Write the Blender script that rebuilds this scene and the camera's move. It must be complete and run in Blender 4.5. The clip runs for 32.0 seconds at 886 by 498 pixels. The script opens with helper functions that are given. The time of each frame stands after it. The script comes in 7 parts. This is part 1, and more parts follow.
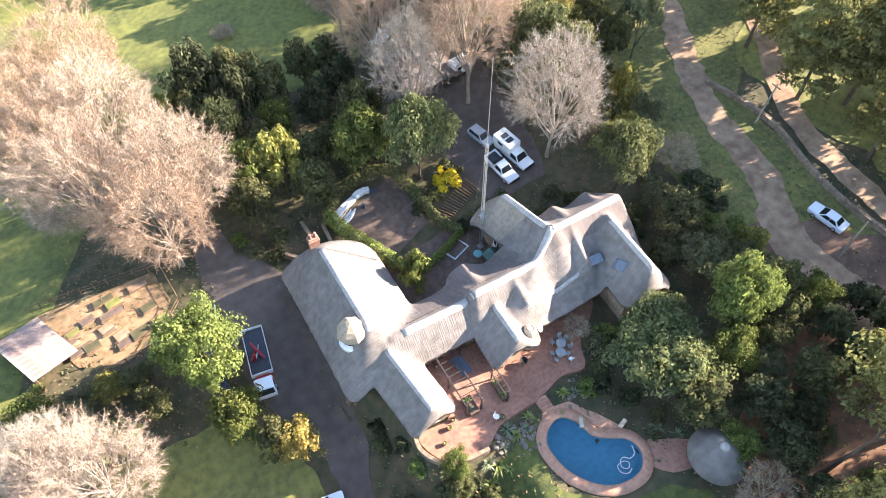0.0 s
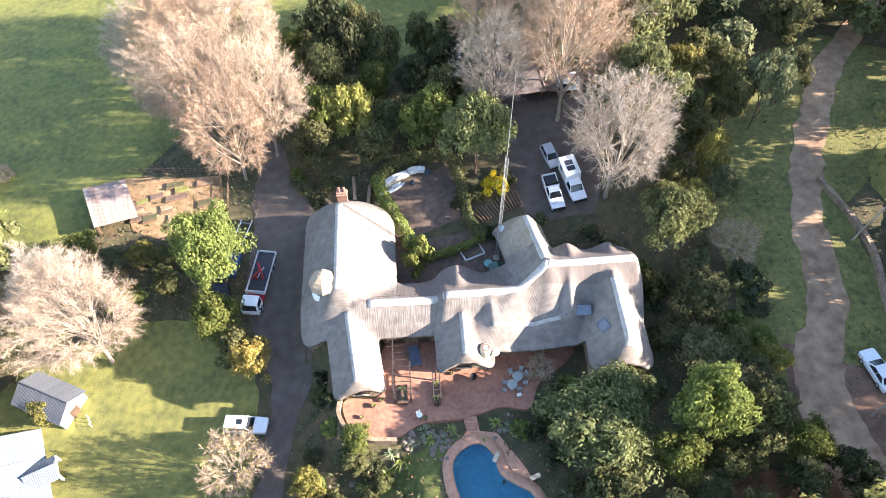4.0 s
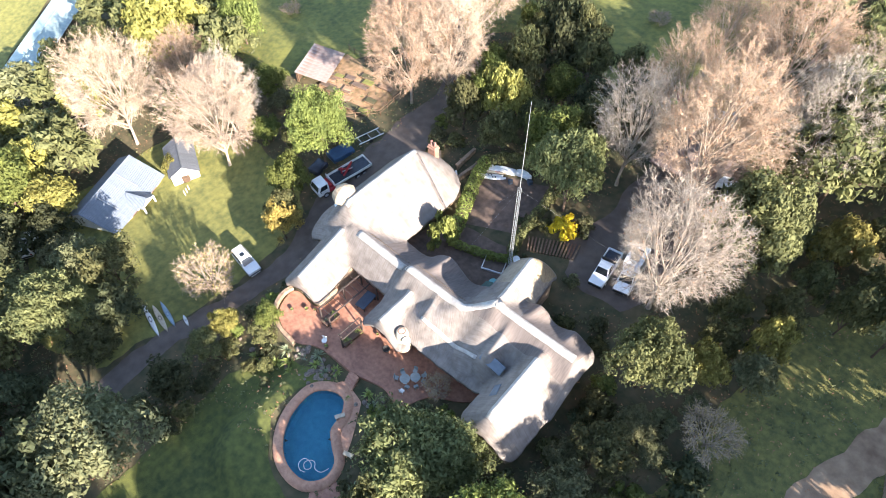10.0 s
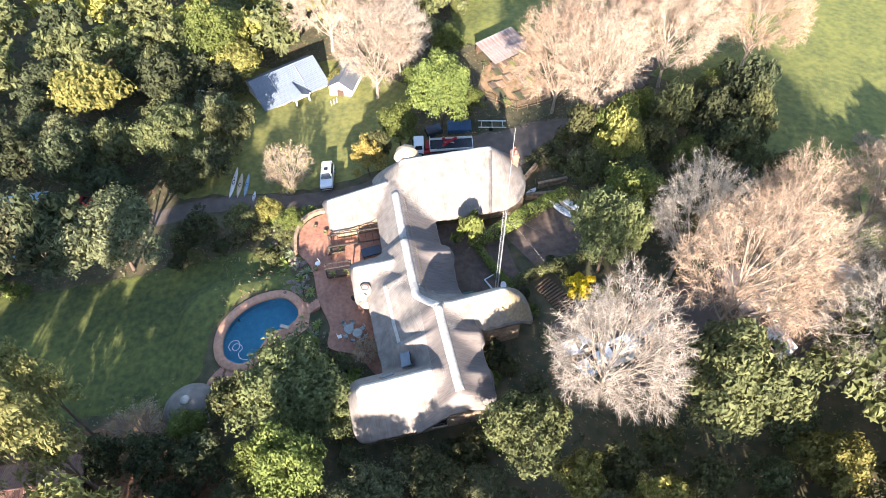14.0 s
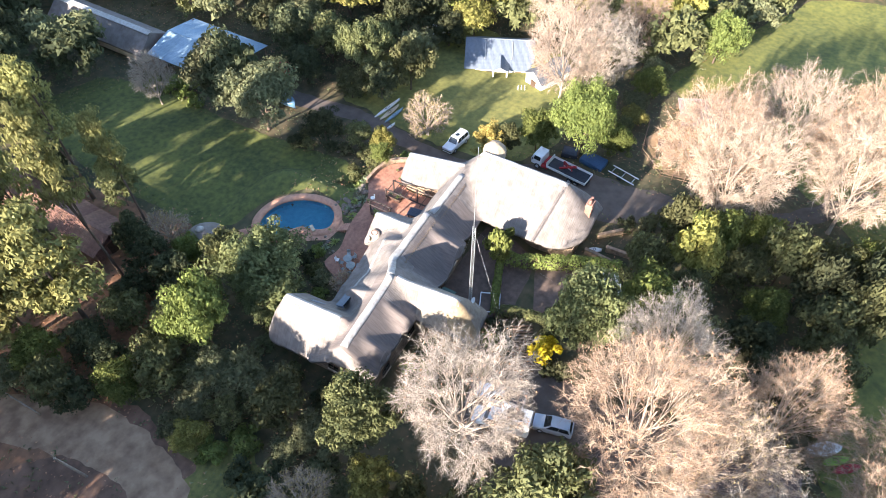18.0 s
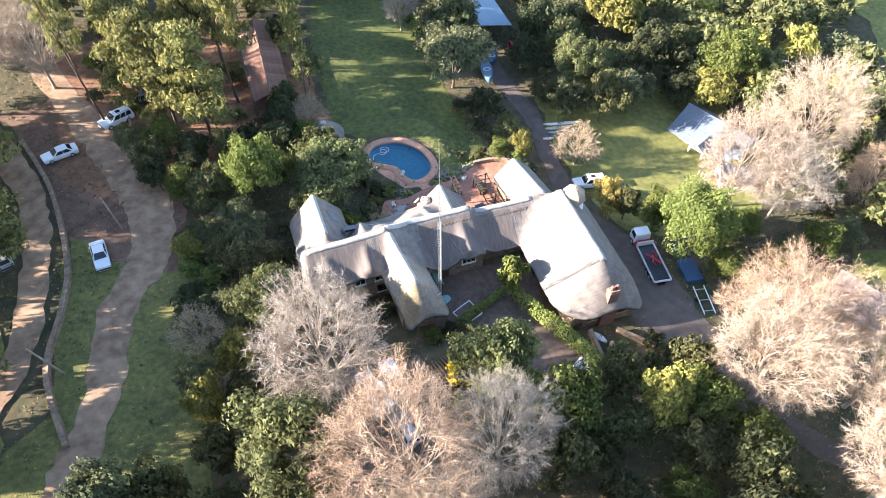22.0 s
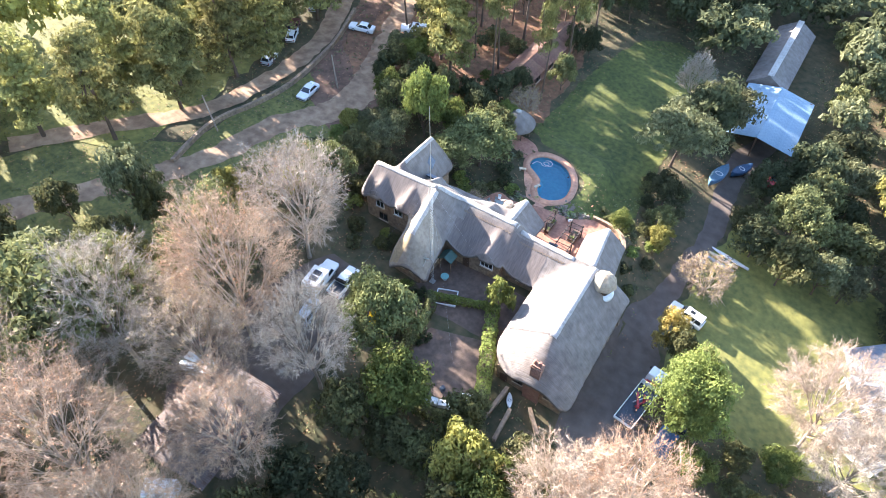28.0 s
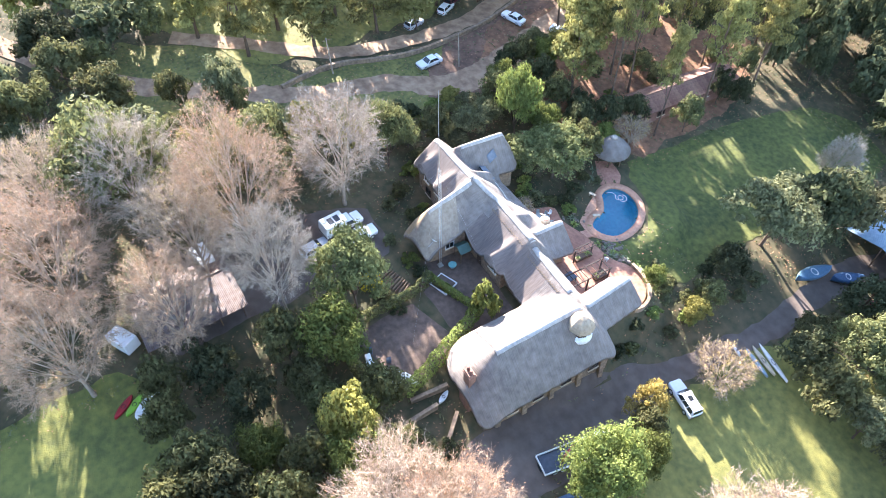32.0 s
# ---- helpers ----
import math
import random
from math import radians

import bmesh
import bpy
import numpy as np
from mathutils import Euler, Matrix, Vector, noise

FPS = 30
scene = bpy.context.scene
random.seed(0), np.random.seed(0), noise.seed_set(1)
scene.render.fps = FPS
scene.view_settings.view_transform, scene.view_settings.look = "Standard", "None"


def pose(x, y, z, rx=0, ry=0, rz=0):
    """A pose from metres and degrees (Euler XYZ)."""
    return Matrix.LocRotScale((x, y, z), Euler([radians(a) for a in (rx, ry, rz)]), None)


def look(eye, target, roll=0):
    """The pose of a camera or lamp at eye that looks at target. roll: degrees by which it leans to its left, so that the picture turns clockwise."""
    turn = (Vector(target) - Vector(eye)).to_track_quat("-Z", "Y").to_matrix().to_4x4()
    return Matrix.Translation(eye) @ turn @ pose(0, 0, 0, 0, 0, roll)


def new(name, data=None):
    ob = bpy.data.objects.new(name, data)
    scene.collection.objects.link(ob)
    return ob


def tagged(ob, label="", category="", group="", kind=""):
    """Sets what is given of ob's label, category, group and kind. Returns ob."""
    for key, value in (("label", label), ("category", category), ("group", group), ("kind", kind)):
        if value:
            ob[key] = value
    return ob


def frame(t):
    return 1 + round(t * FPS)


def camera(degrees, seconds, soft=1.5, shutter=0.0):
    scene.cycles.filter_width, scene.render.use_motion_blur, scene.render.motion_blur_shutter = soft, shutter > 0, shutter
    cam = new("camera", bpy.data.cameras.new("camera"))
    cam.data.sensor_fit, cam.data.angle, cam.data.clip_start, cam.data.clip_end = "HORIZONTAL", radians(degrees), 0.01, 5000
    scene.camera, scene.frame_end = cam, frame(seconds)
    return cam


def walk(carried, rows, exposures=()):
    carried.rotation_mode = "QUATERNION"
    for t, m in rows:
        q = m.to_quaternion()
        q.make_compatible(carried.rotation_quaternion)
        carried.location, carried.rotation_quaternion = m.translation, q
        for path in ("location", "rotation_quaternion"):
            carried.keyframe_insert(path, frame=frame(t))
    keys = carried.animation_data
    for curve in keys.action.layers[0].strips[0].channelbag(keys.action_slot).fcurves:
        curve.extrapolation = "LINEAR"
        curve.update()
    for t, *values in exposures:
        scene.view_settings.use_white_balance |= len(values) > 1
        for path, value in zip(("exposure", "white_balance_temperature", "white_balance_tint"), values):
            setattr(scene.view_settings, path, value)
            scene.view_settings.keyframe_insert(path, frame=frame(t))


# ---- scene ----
cam = camera(67.57, 32.0, 0.9)
# seconds, eye in metres, turn in degrees
PATH = [
    (0.0, -26.95, -35.25, 64.87, 37.48, 0.20, -29.54),
    (0.5, -24.79, -36.57, 64.91, 37.47, 0.21, -26.40),
    (1.0, -22.78, -37.67, 64.93, 37.48, 0.20, -23.43),
    (1.5, -20.48, -38.73, 64.96, 37.50, 0.16, -20.16),
    (2.0, -18.25, -39.56, 65.07, 37.45, 0.13, -17.12),
    (2.5, -15.74, -40.37, 65.16, 37.42, 0.11, -13.74),
    (3.0, -13.33, -40.98, 65.23, 37.36, 0.09, -10.55),
    (3.5, -10.60, -41.50, 65.35, 37.29, 0.06, -7.02),
    (5.5, 0.75, -41.96, 65.68, 37.12, 0.07, 7.26),
    (6.0, 3.55, -41.60, 65.73, 37.09, 0.06, 10.79),
    (6.5, 6.59, -40.99, 65.76, 37.07, 0.06, 14.70),
    (7.0, 9.41, -40.29, 65.67, 37.11, 0.04, 18.40),
    (7.5, 12.47, -39.23, 65.69, 37.06, 0.06, 22.45),
    (8.0, 15.28, -38.10, 65.67, 37.03, 0.08, 26.26),
    (8.5, 18.27, -36.63, 65.61, 37.03, 0.10, 30.48),
    (9.0, 21.12, -34.98, 65.64, 37.01, 0.09, 34.77),
    (9.5, 23.66, -33.21, 65.66, 37.00, 0.08, 38.82),
    (10.0, 26.13, -31.23, 65.66, 36.98, 0.08, 42.92),
    (10.5, 28.77, -28.85, 65.59, 37.02, 0.09, 47.37),
    (11.0, 30.98, -26.39, 65.70, 36.96, 0.09, 51.51),
    (11.5, 33.19, -23.61, 65.73, 36.94, 0.06, 56.07),
    (12.0, 35.07, -20.87, 65.75, 36.94, 0.05, 60.34),
    (12.5, 36.86, -17.72, 65.87, 36.88, 0.03, 65.05),
    (13.0, 38.34, -14.62, 65.94, 36.83, 0.05, 69.46),
    (13.5, 39.65, -11.08, 66.04, 36.80, 0.03, 74.26),
    (14.0, 40.59, -7.69, 66.14, 36.72, 0.02, 78.75),
    (14.5, 41.34, -3.94, 66.25, 36.68, 0.02, 83.73),
    (16.5, 41.18, 11.56, 67.02, 36.37, 0.12, 103.55),
    (17.0, 40.27, 15.21, 67.12, 36.31, 0.10, 108.49),
    (17.5, 38.89, 19.13, 67.28, 36.21, 0.08, 113.94),
    (18.0, 37.34, 22.69, 67.35, 36.21, 0.09, 118.99),
    (18.5, 35.30, 26.28, 67.56, 36.12, 0.05, 124.41),
    (19.0, 33.17, 29.65, 67.70, 36.15, 0.04, 129.58),
    (19.5, 30.52, 33.01, 67.88, 36.12, 0.02, 135.16),
    (20.0, 27.91, 35.98, 67.94, 36.20, 0.01, 140.32),
    (20.5, 24.77, 39.00, 68.11, 36.30, 0.00, 145.77),
    (21.0, 21.71, 41.56, 68.17, 36.52, 0.06, 150.73),
    (21.5, 18.23, 44.00, 68.37, 36.74, 0.06, 156.09),
    (22.0, 14.92, 46.18, 68.35, 37.11, 0.10, 161.01),
    (22.5, 11.21, 48.19, 68.39, 37.47, 0.11, 166.18),
    (23.0, 7.58, 49.73, 68.48, 37.82, 0.17, 170.83),
    (23.5, 3.71, 51.18, 68.46, 38.20, 0.17, 175.74),
    (24.0, 0.08, 52.22, 68.42, 38.59, 0.16, 180.18),
    (24.5, -3.88, 52.99, 68.38, 38.94, 0.14, 184.92),
    (25.0, -7.53, 53.49, 68.38, 39.28, 0.11, 189.11),
    (25.5, -11.59, 53.70, 68.39, 39.63, 0.12, 193.58),
    (27.5, -25.41, 51.48, 68.14, 40.74, -0.18, 209.54),
    (28.0, -28.77, 50.13, 68.26, 40.85, -0.11, 213.32),
    (28.5, -32.12, 48.32, 68.30, 40.89, -0.06, 217.33),
    (29.0, -34.89, 46.38, 68.39, 40.82, -0.01, 220.93),
    (29.5, -37.76, 44.16, 68.39, 40.82, 0.06, 224.74),
    (30.0, -40.04, 42.04, 68.42, 40.76, 0.12, 228.02),
    (30.5, -42.23, 39.73, 68.47, 40.70, 0.17, 231.42),
    (31.0, -43.97, 37.66, 68.52, 40.65, 0.18, 234.39),
    (31.5, -45.65, 35.47, 68.48, 40.61, 0.22, 237.41),
    (32.0, -46.98, 33.45, 68.48, 40.54, 0.26, 240.03),
]
walk(cam, [(t, pose(*place)) for t, *place in PATH],
     exposures=((0.0, 2.65, 6750, 14), (3.0, 2.6, 6700, 14), (7.0, 2.46, 6600, 13), (14.0, 2.28, 6480, 12), (18.0, 2.28, 6450, 13), (22.0, 2.5, 6450, 13), (25.0, 2.64, 6450, 13), (28.0, 2.92, 6350, 14), (32.0, 3.14, 6300, 15)))

# ---------- daylight: low morning sun, clear sky ----------
SUN_EL, SUN_AZ = radians(23.5), radians(-11.0)
sky_world = bpy.data.worlds.new("sky")
scene.world = sky_world
sky_world.use_nodes = True
wn = sky_world.node_tree.nodes
sky = wn.new("ShaderNodeTexSky")
sky.sky_type, sky.sun_disc = "NISHITA", False
sky.sun_elevation, sky.sun_rotation = SUN_EL, radians(90) - SUN_AZ
sky.air_density, sky.dust_density, sky.ozone_density = 1.0, 0.6, 2.0
sky_world.node_tree.links.new(sky.outputs["Color"], wn["Background"].inputs["Color"])
wn["Background"].inputs["Strength"].default_value = 0.118
sun_data = bpy.data.lights.new("sun", "SUN")
sun_data.energy, sun_data.angle, sun_data.color = 5.0, radians(0.6), (1.0, 0.925, 0.845)
sun = new("sun", sun_data)
sun.matrix_world = look((math.cos(SUN_EL) * math.cos(SUN_AZ) * 200, math.cos(SUN_EL) * math.sin(SUN_AZ) * 200, math.sin(SUN_EL) * 200), (0, 0, 0))

# ---------- materials ----------
MATS = {}


def material(name, base, dark=None, scale=3.0, rough=0.8, metal=0.0, bump=0.0, bump_scale=None, fine=None, island=0.0, rand=0.0, stretch=None, detail=6.0, spec=0.4, trans=0.0):
    """A two-scale procedural surface: base and dark mixed by coarse and fine noise, with relief."""
    m = bpy.data.materials.new(name)
    m.use_nodes = True
    nt = m.node_tree
    n, l = nt.nodes, nt.links
    bsdf = n["Principled BSDF"]
    dark = dark or tuple(c * 0.72 for c in base)
    co = n.new("ShaderNodeTexCoord")
    vec = co.outputs["Object"]
    if stretch:
        mp = n.new("ShaderNodeMapping")
        mp.inputs["Scale"].default_value = stretch
        l.new(vec, mp.inputs["Vector"])
        vec = mp.outputs["Vector"]
    big = n.new("ShaderNodeTexNoise")
    big.inputs["Scale"].default_value, big.inputs["Detail"].default_value = 1.0 / scale, detail
    l.new(vec, big.inputs["Vector"])
    small = n.new("ShaderNodeTexNoise")
    small.inputs["Scale"].default_value, small.inputs["Detail"].default_value = fine or 8.0 / scale, 4.0
    l.new(vec, small.inputs["Vector"])
    mix = n.new("ShaderNodeMath")
    mix.operation = "MULTIPLY_ADD"
    l.new(small.outputs["Fac"], mix.inputs[0])
    mix.inputs[1].default_value = 0.6
    half = n.new("ShaderNodeMath")
    half.operation = "MULTIPLY"
    half.inputs[1].default_value = 0.4
    l.new(big.outputs["Fac"], half.inputs[0])
    l.new(half.outputs[0], mix.inputs[2])
    ramp = n.new("ShaderNodeValToRGB")
    ramp.color_ramp.elements[0].position, ramp.color_ramp.elements[1].position = 0.36, 0.64
    ramp.color_ramp.elements[0].color, ramp.color_ramp.elements[1].color = (*dark, 1), (*base, 1)
    l.new(mix.outputs[0], ramp.inputs["Fac"])
    col = ramp.outputs["Color"]
    for island, rand in (((island, 0), (0, rand)) if island and rand else ((island, rand),) if island or rand else ()):
        src = n.new("ShaderNodeNewGeometry").outputs["Random Per Island"] if island else n.new("ShaderNodeObjectInfo").outputs["Random"]
        hsv = n.new("ShaderNodeHueSaturation")
        rng = n.new("ShaderNodeMapRange")
        k = island or rand
        rng.inputs["To Min"].default_value, rng.inputs["To Max"].default_value = 1 - k, 1 + k
        l.new(src, rng.inputs["Value"])
        l.new(rng.outputs[0], hsv.inputs["Value"])
        if rand:
            hue = n.new("ShaderNodeMapRange")
            hue.inputs["To Min"].default_value, hue.inputs["To Max"].default_value = 0.5 - 0.05 * k, 0.5 + 0.05 * k
            l.new(src, hue.inputs["Value"])
            l.new(hue.outputs[0], hsv.inputs["Hue"])
        l.new(col, hsv.inputs["Color"])
        col = hsv.outputs["Color"]
    l.new(col, bsdf.inputs["Base Color"])
    bsdf.inputs["Roughness"].default_value, bsdf.inputs["Metallic"].default_value = rough, metal
    bsdf.inputs["Specular IOR Level"].default_value = spec
    if bump:
        bp = n.new("ShaderNodeBump")
        bp.inputs["Strength"].default_value, bp.inputs["Distance"].default_value = 0.9, bump
        tex = small
        if bump_scale:
            tex = n.new("ShaderNodeTexNoise")
            tex.inputs["Scale"].default_value, tex.inputs["Detail"].default_value = bump_scale, 5.0
            l.new(vec, tex.inputs["Vector"])
        l.new(tex.outputs["Fac"], bp.inputs["Height"])
        l.new(bp.outputs["Normal"], bsdf.inputs["Normal"])
    if trans:
        tl = n.new("ShaderNodeBsdfTranslucent")
        l.new(col, tl.inputs["Color"])
        ms = n.new("ShaderNodeMixShader")
        ms.inputs["Fac"].default_value = trans
        l.new(bsdf.outputs["BSDF"], ms.inputs[1])
        l.new(tl.outputs["BSDF"], ms.inputs[2])
        l.new(ms.outputs["Shader"], n["Material Output"].inputs["Surface"])
    MATS[name] = m
    return m


M_GROUND = material("forest_floor", (0.125, 0.093, 0.048), (0.045, 0.05, 0.022), scale=8, fine=0.8, rough=0.95, bump=0.12)
M_LAWN = material("lawn_grass", (0.130, 0.137, 0.031), (0.046, 0.057, 0.016), scale=7, fine=1.3, rough=0.9, bump=0.06, bump_scale=9)
M_LAWN_DRY = material("dry_lawn_grass", (0.245, 0.225, 0.06), (0.11, 0.115, 0.034), scale=8, fine=1.1, rough=0.9, bump=0.06, bump_scale=9)
M_MEADOW = material("meadow_grass", (0.20, 0.195, 0.046), (0.09, 0.102, 0.028), scale=6, fine=1.1, rough=0.9, bump=0.08, bump_scale=7)
M_DRIVE = material("dark_gravel", (0.150, 0.115, 0.092), (0.092, 0.070, 0.056), scale=9, fine=0.7, rough=0.95, bump=0.012, bump_scale=22)
M_ROAD = material("dirt_road", (0.41, 0.27, 0.165), (0.21, 0.125, 0.075), scale=5, fine=0.8, rough=0.95, bump=0.02, bump_scale=12)
M_COURT = material("packed_earth", (0.17, 0.115, 0.085), (0.085, 0.06, 0.045), scale=4, fine=1.4, rough=0.95, bump=0.03, bump_scale=8)
M_THATCH = material("grey_thatch", (0.245, 0.213, 0.187), (0.155, 0.131, 0.112), scale=4, fine=1.2, rough=0.95)
tn, tl = M_THATCH.node_tree.nodes, M_THATCH.node_tree.links
t_uv, t_map, t_noise, t_mix, t_bump = tn.new("ShaderNodeUVMap"), tn.new("ShaderNodeMapping"), tn.new("ShaderNodeTexNoise"), tn.new("ShaderNodeMix"), tn.new("ShaderNodeBump")
t_map.inputs["Scale"].default_value = (9.0, 0.7, 1.0)
t_noise.inputs["Scale"].default_value, t_noise.inputs["Detail"].default_value = 1.0, 6.0
tl.new(t_uv.outputs["UV"], t_map.inputs["Vector"])
tl.new(t_map.outputs["Vector"], t_noise.inputs["Vector"])
t_mix.data_type, t_mix.blend_type = "RGBA", "MULTIPLY"
t_mix.inputs[0].default_value = 0.4
t_ramp = tn.new("ShaderNodeValToRGB")
t_ramp.color_ramp.elements[0].position, t_ramp.color_ramp.elements[1].position = 0.32, 0.62
t_ramp.color_ramp.elements[0].color, t_ramp.color_ramp.elements[1].color = (0.52, 0.48, 0.45, 1), (1, 1, 1, 1)
tl.new(t_noise.outputs["Fac"], t_ramp.inputs["Fac"])
t_base = tn["Principled BSDF"].inputs["Base Color"].links[0].from_socket
tl.new(t_base, t_mix.inputs[6])
tl.new(t_ramp.outputs["Color"], t_mix.inputs[7])
tl.new(t_mix.outputs[2], tn["Principled BSDF"].inputs["Base Color"])
t_bump.inputs["Strength"].default_value, t_bump.inputs["Distance"].default_value = 1.0, 0.05
tl.new(t_noise.outputs["Fac"], t_bump.inputs["Height"])
tl.new(t_bump.outputs["Normal"], tn["Principled BSDF"].inputs["Normal"])
M_CAP = material("ridge_cement", (0.42, 0.395, 0.355), (0.28, 0.255, 0.225), scale=2, fine=2.5, rough=0.8, bump=0.02)
M_STITCH = material("thatch_stitching", (0.20, 0.15, 0.11), scale=1, rough=0.95)
M_STONE = material("field_stone_wall", (0.36, 0.25, 0.16), (0.16, 0.11, 0.075), scale=1.6, fine=2.2, rough=0.9, bump=0.05, bump_scale=4)
M_PLASTER = material("cream_plaster", (0.62, 0.52, 0.38), (0.46, 0.37, 0.26), scale=3, rough=0.85, bump=0.01)
M_WHITE = material("white_paint", (0.80, 0.79, 0.76), (0.66, 0.65, 0.62), scale=2, rough=0.55)
M_TILE = material("terracotta_paving", (0.36, 0.17, 0.11), (0.20, 0.088, 0.058), scale=3, fine=2.2, rough=0.7, bump=0.01, rand=0.14)
M_COPING = material("pool_coping_brick", (0.52, 0.27, 0.17), (0.36, 0.17, 0.11), scale=1.5, fine=3.0, rough=0.7, bump=0.01, rand=0.12)
M_JOINT = material("mortar_joint", (0.25, 0.17, 0.12), scale=1, rough=0.95)
M_WOOD = material("weathered_timber", (0.23, 0.145, 0.088), (0.12, 0.072, 0.045), scale=0.8, fine=6, rough=0.8, bump=0.01, rand=0.15)
M_DARKWOOD = material("dark_timber", (0.11, 0.062, 0.04), (0.05, 0.03, 0.02), scale=0.8, fine=6, rough=0.7, rand=0.15)
M_METAL = material("galvanised_steel", (0.55, 0.55, 0.53), (0.40, 0.40, 0.39), scale=1, rough=0.45, metal=0.7)
M_BLACK = material("black_rubber", (0.02, 0.02, 0.02), scale=1, rough=0.7)
M_CAR = material("white_car_paint", (0.80, 0.80, 0.79), (0.74, 0.74, 0.73), scale=3, rough=0.25, spec=0.6)
M_SILVER = material("silver_car_paint", (0.52, 0.54, 0.57), (0.46, 0.48, 0.51), scale=3, rough=0.3, metal=0.3)
M_CARDARK = material("dark_car_paint", (0.05, 0.055, 0.07), (0.035, 0.04, 0.05), scale=3, rough=0.25)
M_CARRED = material("red_paint", (0.42, 0.025, 0.03), (0.27, 0.015, 0.02), scale=1.5, rough=0.4)
M_GLASS = material("dark_window_glass", (0.025, 0.03, 0.035), (0.015, 0.02, 0.022), scale=2, rough=0.08, spec=0.7)
M_LAMP = material("lamp_lens", (0.6, 0.58, 0.52), scale=0.3, rough=0.2)
M_TAIL = material("tail_lens", (0.35, 0.02, 0.02), scale=0.3, rough=0.25)
M_RUST = material("rusty_iron_sheet", (0.17, 0.145, 0.135), (0.10, 0.058, 0.045), scale=3, fine=0.9, rough=0.75, bump=0.01, rand=0.12)
M_SHEDROOF = material("rust_streaked_white_sheet", (0.29, 0.255, 0.235), (0.175, 0.10, 0.075), scale=2.2, fine=0.7, rough=0.7, bump=0.01, rand=0.1)
M_HUTROOF = material("dark_ribbed_sheet", (0.10, 0.105, 0.115), (0.065, 0.07, 0.08), scale=2, rough=0.6, rand=0.1)
M_PALEROOF = material("pale_green_roof_sheet", (0.42, 0.50, 0.46), (0.33, 0.41, 0.38), scale=4, rough=0.6, rand=0.06)
M_BLUEROOF = material("pale_blue_roof_sheet", (0.235, 0.325, 0.39), (0.175, 0.25, 0.305), scale=4, rough=0.5, rand=0.05)
M_GREYROOF = material("grey_roof_sheet", (0.155, 0.18, 0.21), (0.115, 0.135, 0.16), scale=4, rough=0.5, rand=0.05)
M_BRICK = material("red_brick", (0.31, 0.17, 0.12), (0.19, 0.095, 0.07), scale=0.7, fine=4, rough=0.85, rand=0.15)
M_POOLWALL = material("blue_pool_plaster", (0.075, 0.35, 0.45), (0.05, 0.27, 0.37), scale=4, rough=0.6)
M_BLUE = material("blue_tarpaulin", (0.04, 0.10, 0.19), (0.025, 0.055, 0.11), scale=1.2, rough=0.5)
M_SLATE = material("slate_blue_cloth", (0.075, 0.095, 0.125), (0.045, 0.057, 0.075), scale=1, rough=0.7)
M_TEAL = material("teal_plastic", (0.20, 0.46, 0.44), (0.15, 0.36, 0.34), scale=1, rough=0.45)
M_GREENP = material("lime_plastic", (0.25, 0.48, 0.05), (0.2, 0.4, 0.04), scale=1, rough=0.35)
M_YELLOW = material("yellow_flowering_foliage", (0.72, 0.55, 0.02), (0.46, 0.36, 0.02), scale=0.8, rough=0.7, island=0.2, trans=0.3)
M_BARK = material("pale_bark", (0.40, 0.325, 0.25), (0.24, 0.185, 0.14), scale=1.2, fine=3, rough=0.9, bump=0.02)
M_TWIG = material("bare_twigs", (0.44, 0.345, 0.255), (0.28, 0.205, 0.145), scale=2.5, rough=0.9, island=0.4, rand=0.1)
M_TWIG_RUSSET = material("russet_bare_twigs", (0.42, 0.305, 0.205), (0.26, 0.17, 0.11), scale=2.5, rough=0.9, island=0.4, rand=0.1)
M_TWIG_GREY = material("grey_bare_twigs", (0.40, 0.34, 0.27), (0.25, 0.205, 0.16), scale=2.5, rough=0.9, island=0.4, rand=0.1)
M_DEADLEAF = material("withered_russet_leaves", (0.50, 0.27, 0.15), (0.33, 0.16, 0.09), scale=1, rough=0.85, island=0.3, trans=0.3)
M_GOLDLEAF = material("withered_golden_leaves", (0.52, 0.40, 0.15), (0.36, 0.26, 0.09), scale=1, rough=0.85, island=0.3, trans=0.3)
M_BARKD = material("brown_bark", (0.16, 0.105, 0.07), (0.08, 0.055, 0.04), scale=0.8, fine=4, rough=0.95, bump=0.02)


def leaf_material(name, base, dark):
    return material(name, base, dark, scale=1.1, fine=3.0, rough=0.8, island=0.24, rand=0.22, trans=0.36, spec=0.08)


M_LEAF = {
    "bright": leaf_material("bright_green_leaves", (0.22, 0.246, 0.068), (0.112, 0.136, 0.042)),
    "dark": leaf_material("dark_green_leaves", (0.104, 0.110, 0.054), (0.050, 0.057, 0.030)),
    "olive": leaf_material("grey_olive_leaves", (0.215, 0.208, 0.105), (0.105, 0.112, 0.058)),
    # brighter copy of olive, with sunlight put into the leaf colour
    "sunny": leaf_material("sun_tinted_olive_leaves", (0.245, 0.255, 0.105), (0.105, 0.12, 0.052)),
    "yellow": leaf_material("yellow_green_leaves", (0.34, 0.30, 0.09), (0.18, 0.17, 0.05)),
    "mid": leaf_material("mid_green_leaves", (0.182, 0.177, 0.073), (0.084, 0.088, 0.040)),
    "pine": leaf_material("pine_needles", (0.29, 0.265, 0.095), (0.14, 0.14, 0.055)),
    "creeper": leaf_material("bright_creeper_leaves", (0.265, 0.29, 0.08), (0.13, 0.155, 0.045)),
    "gold": leaf_material("golden_autumn_leaves", (0.46, 0.35, 0.10), (0.28, 0.22, 0.07)),
}

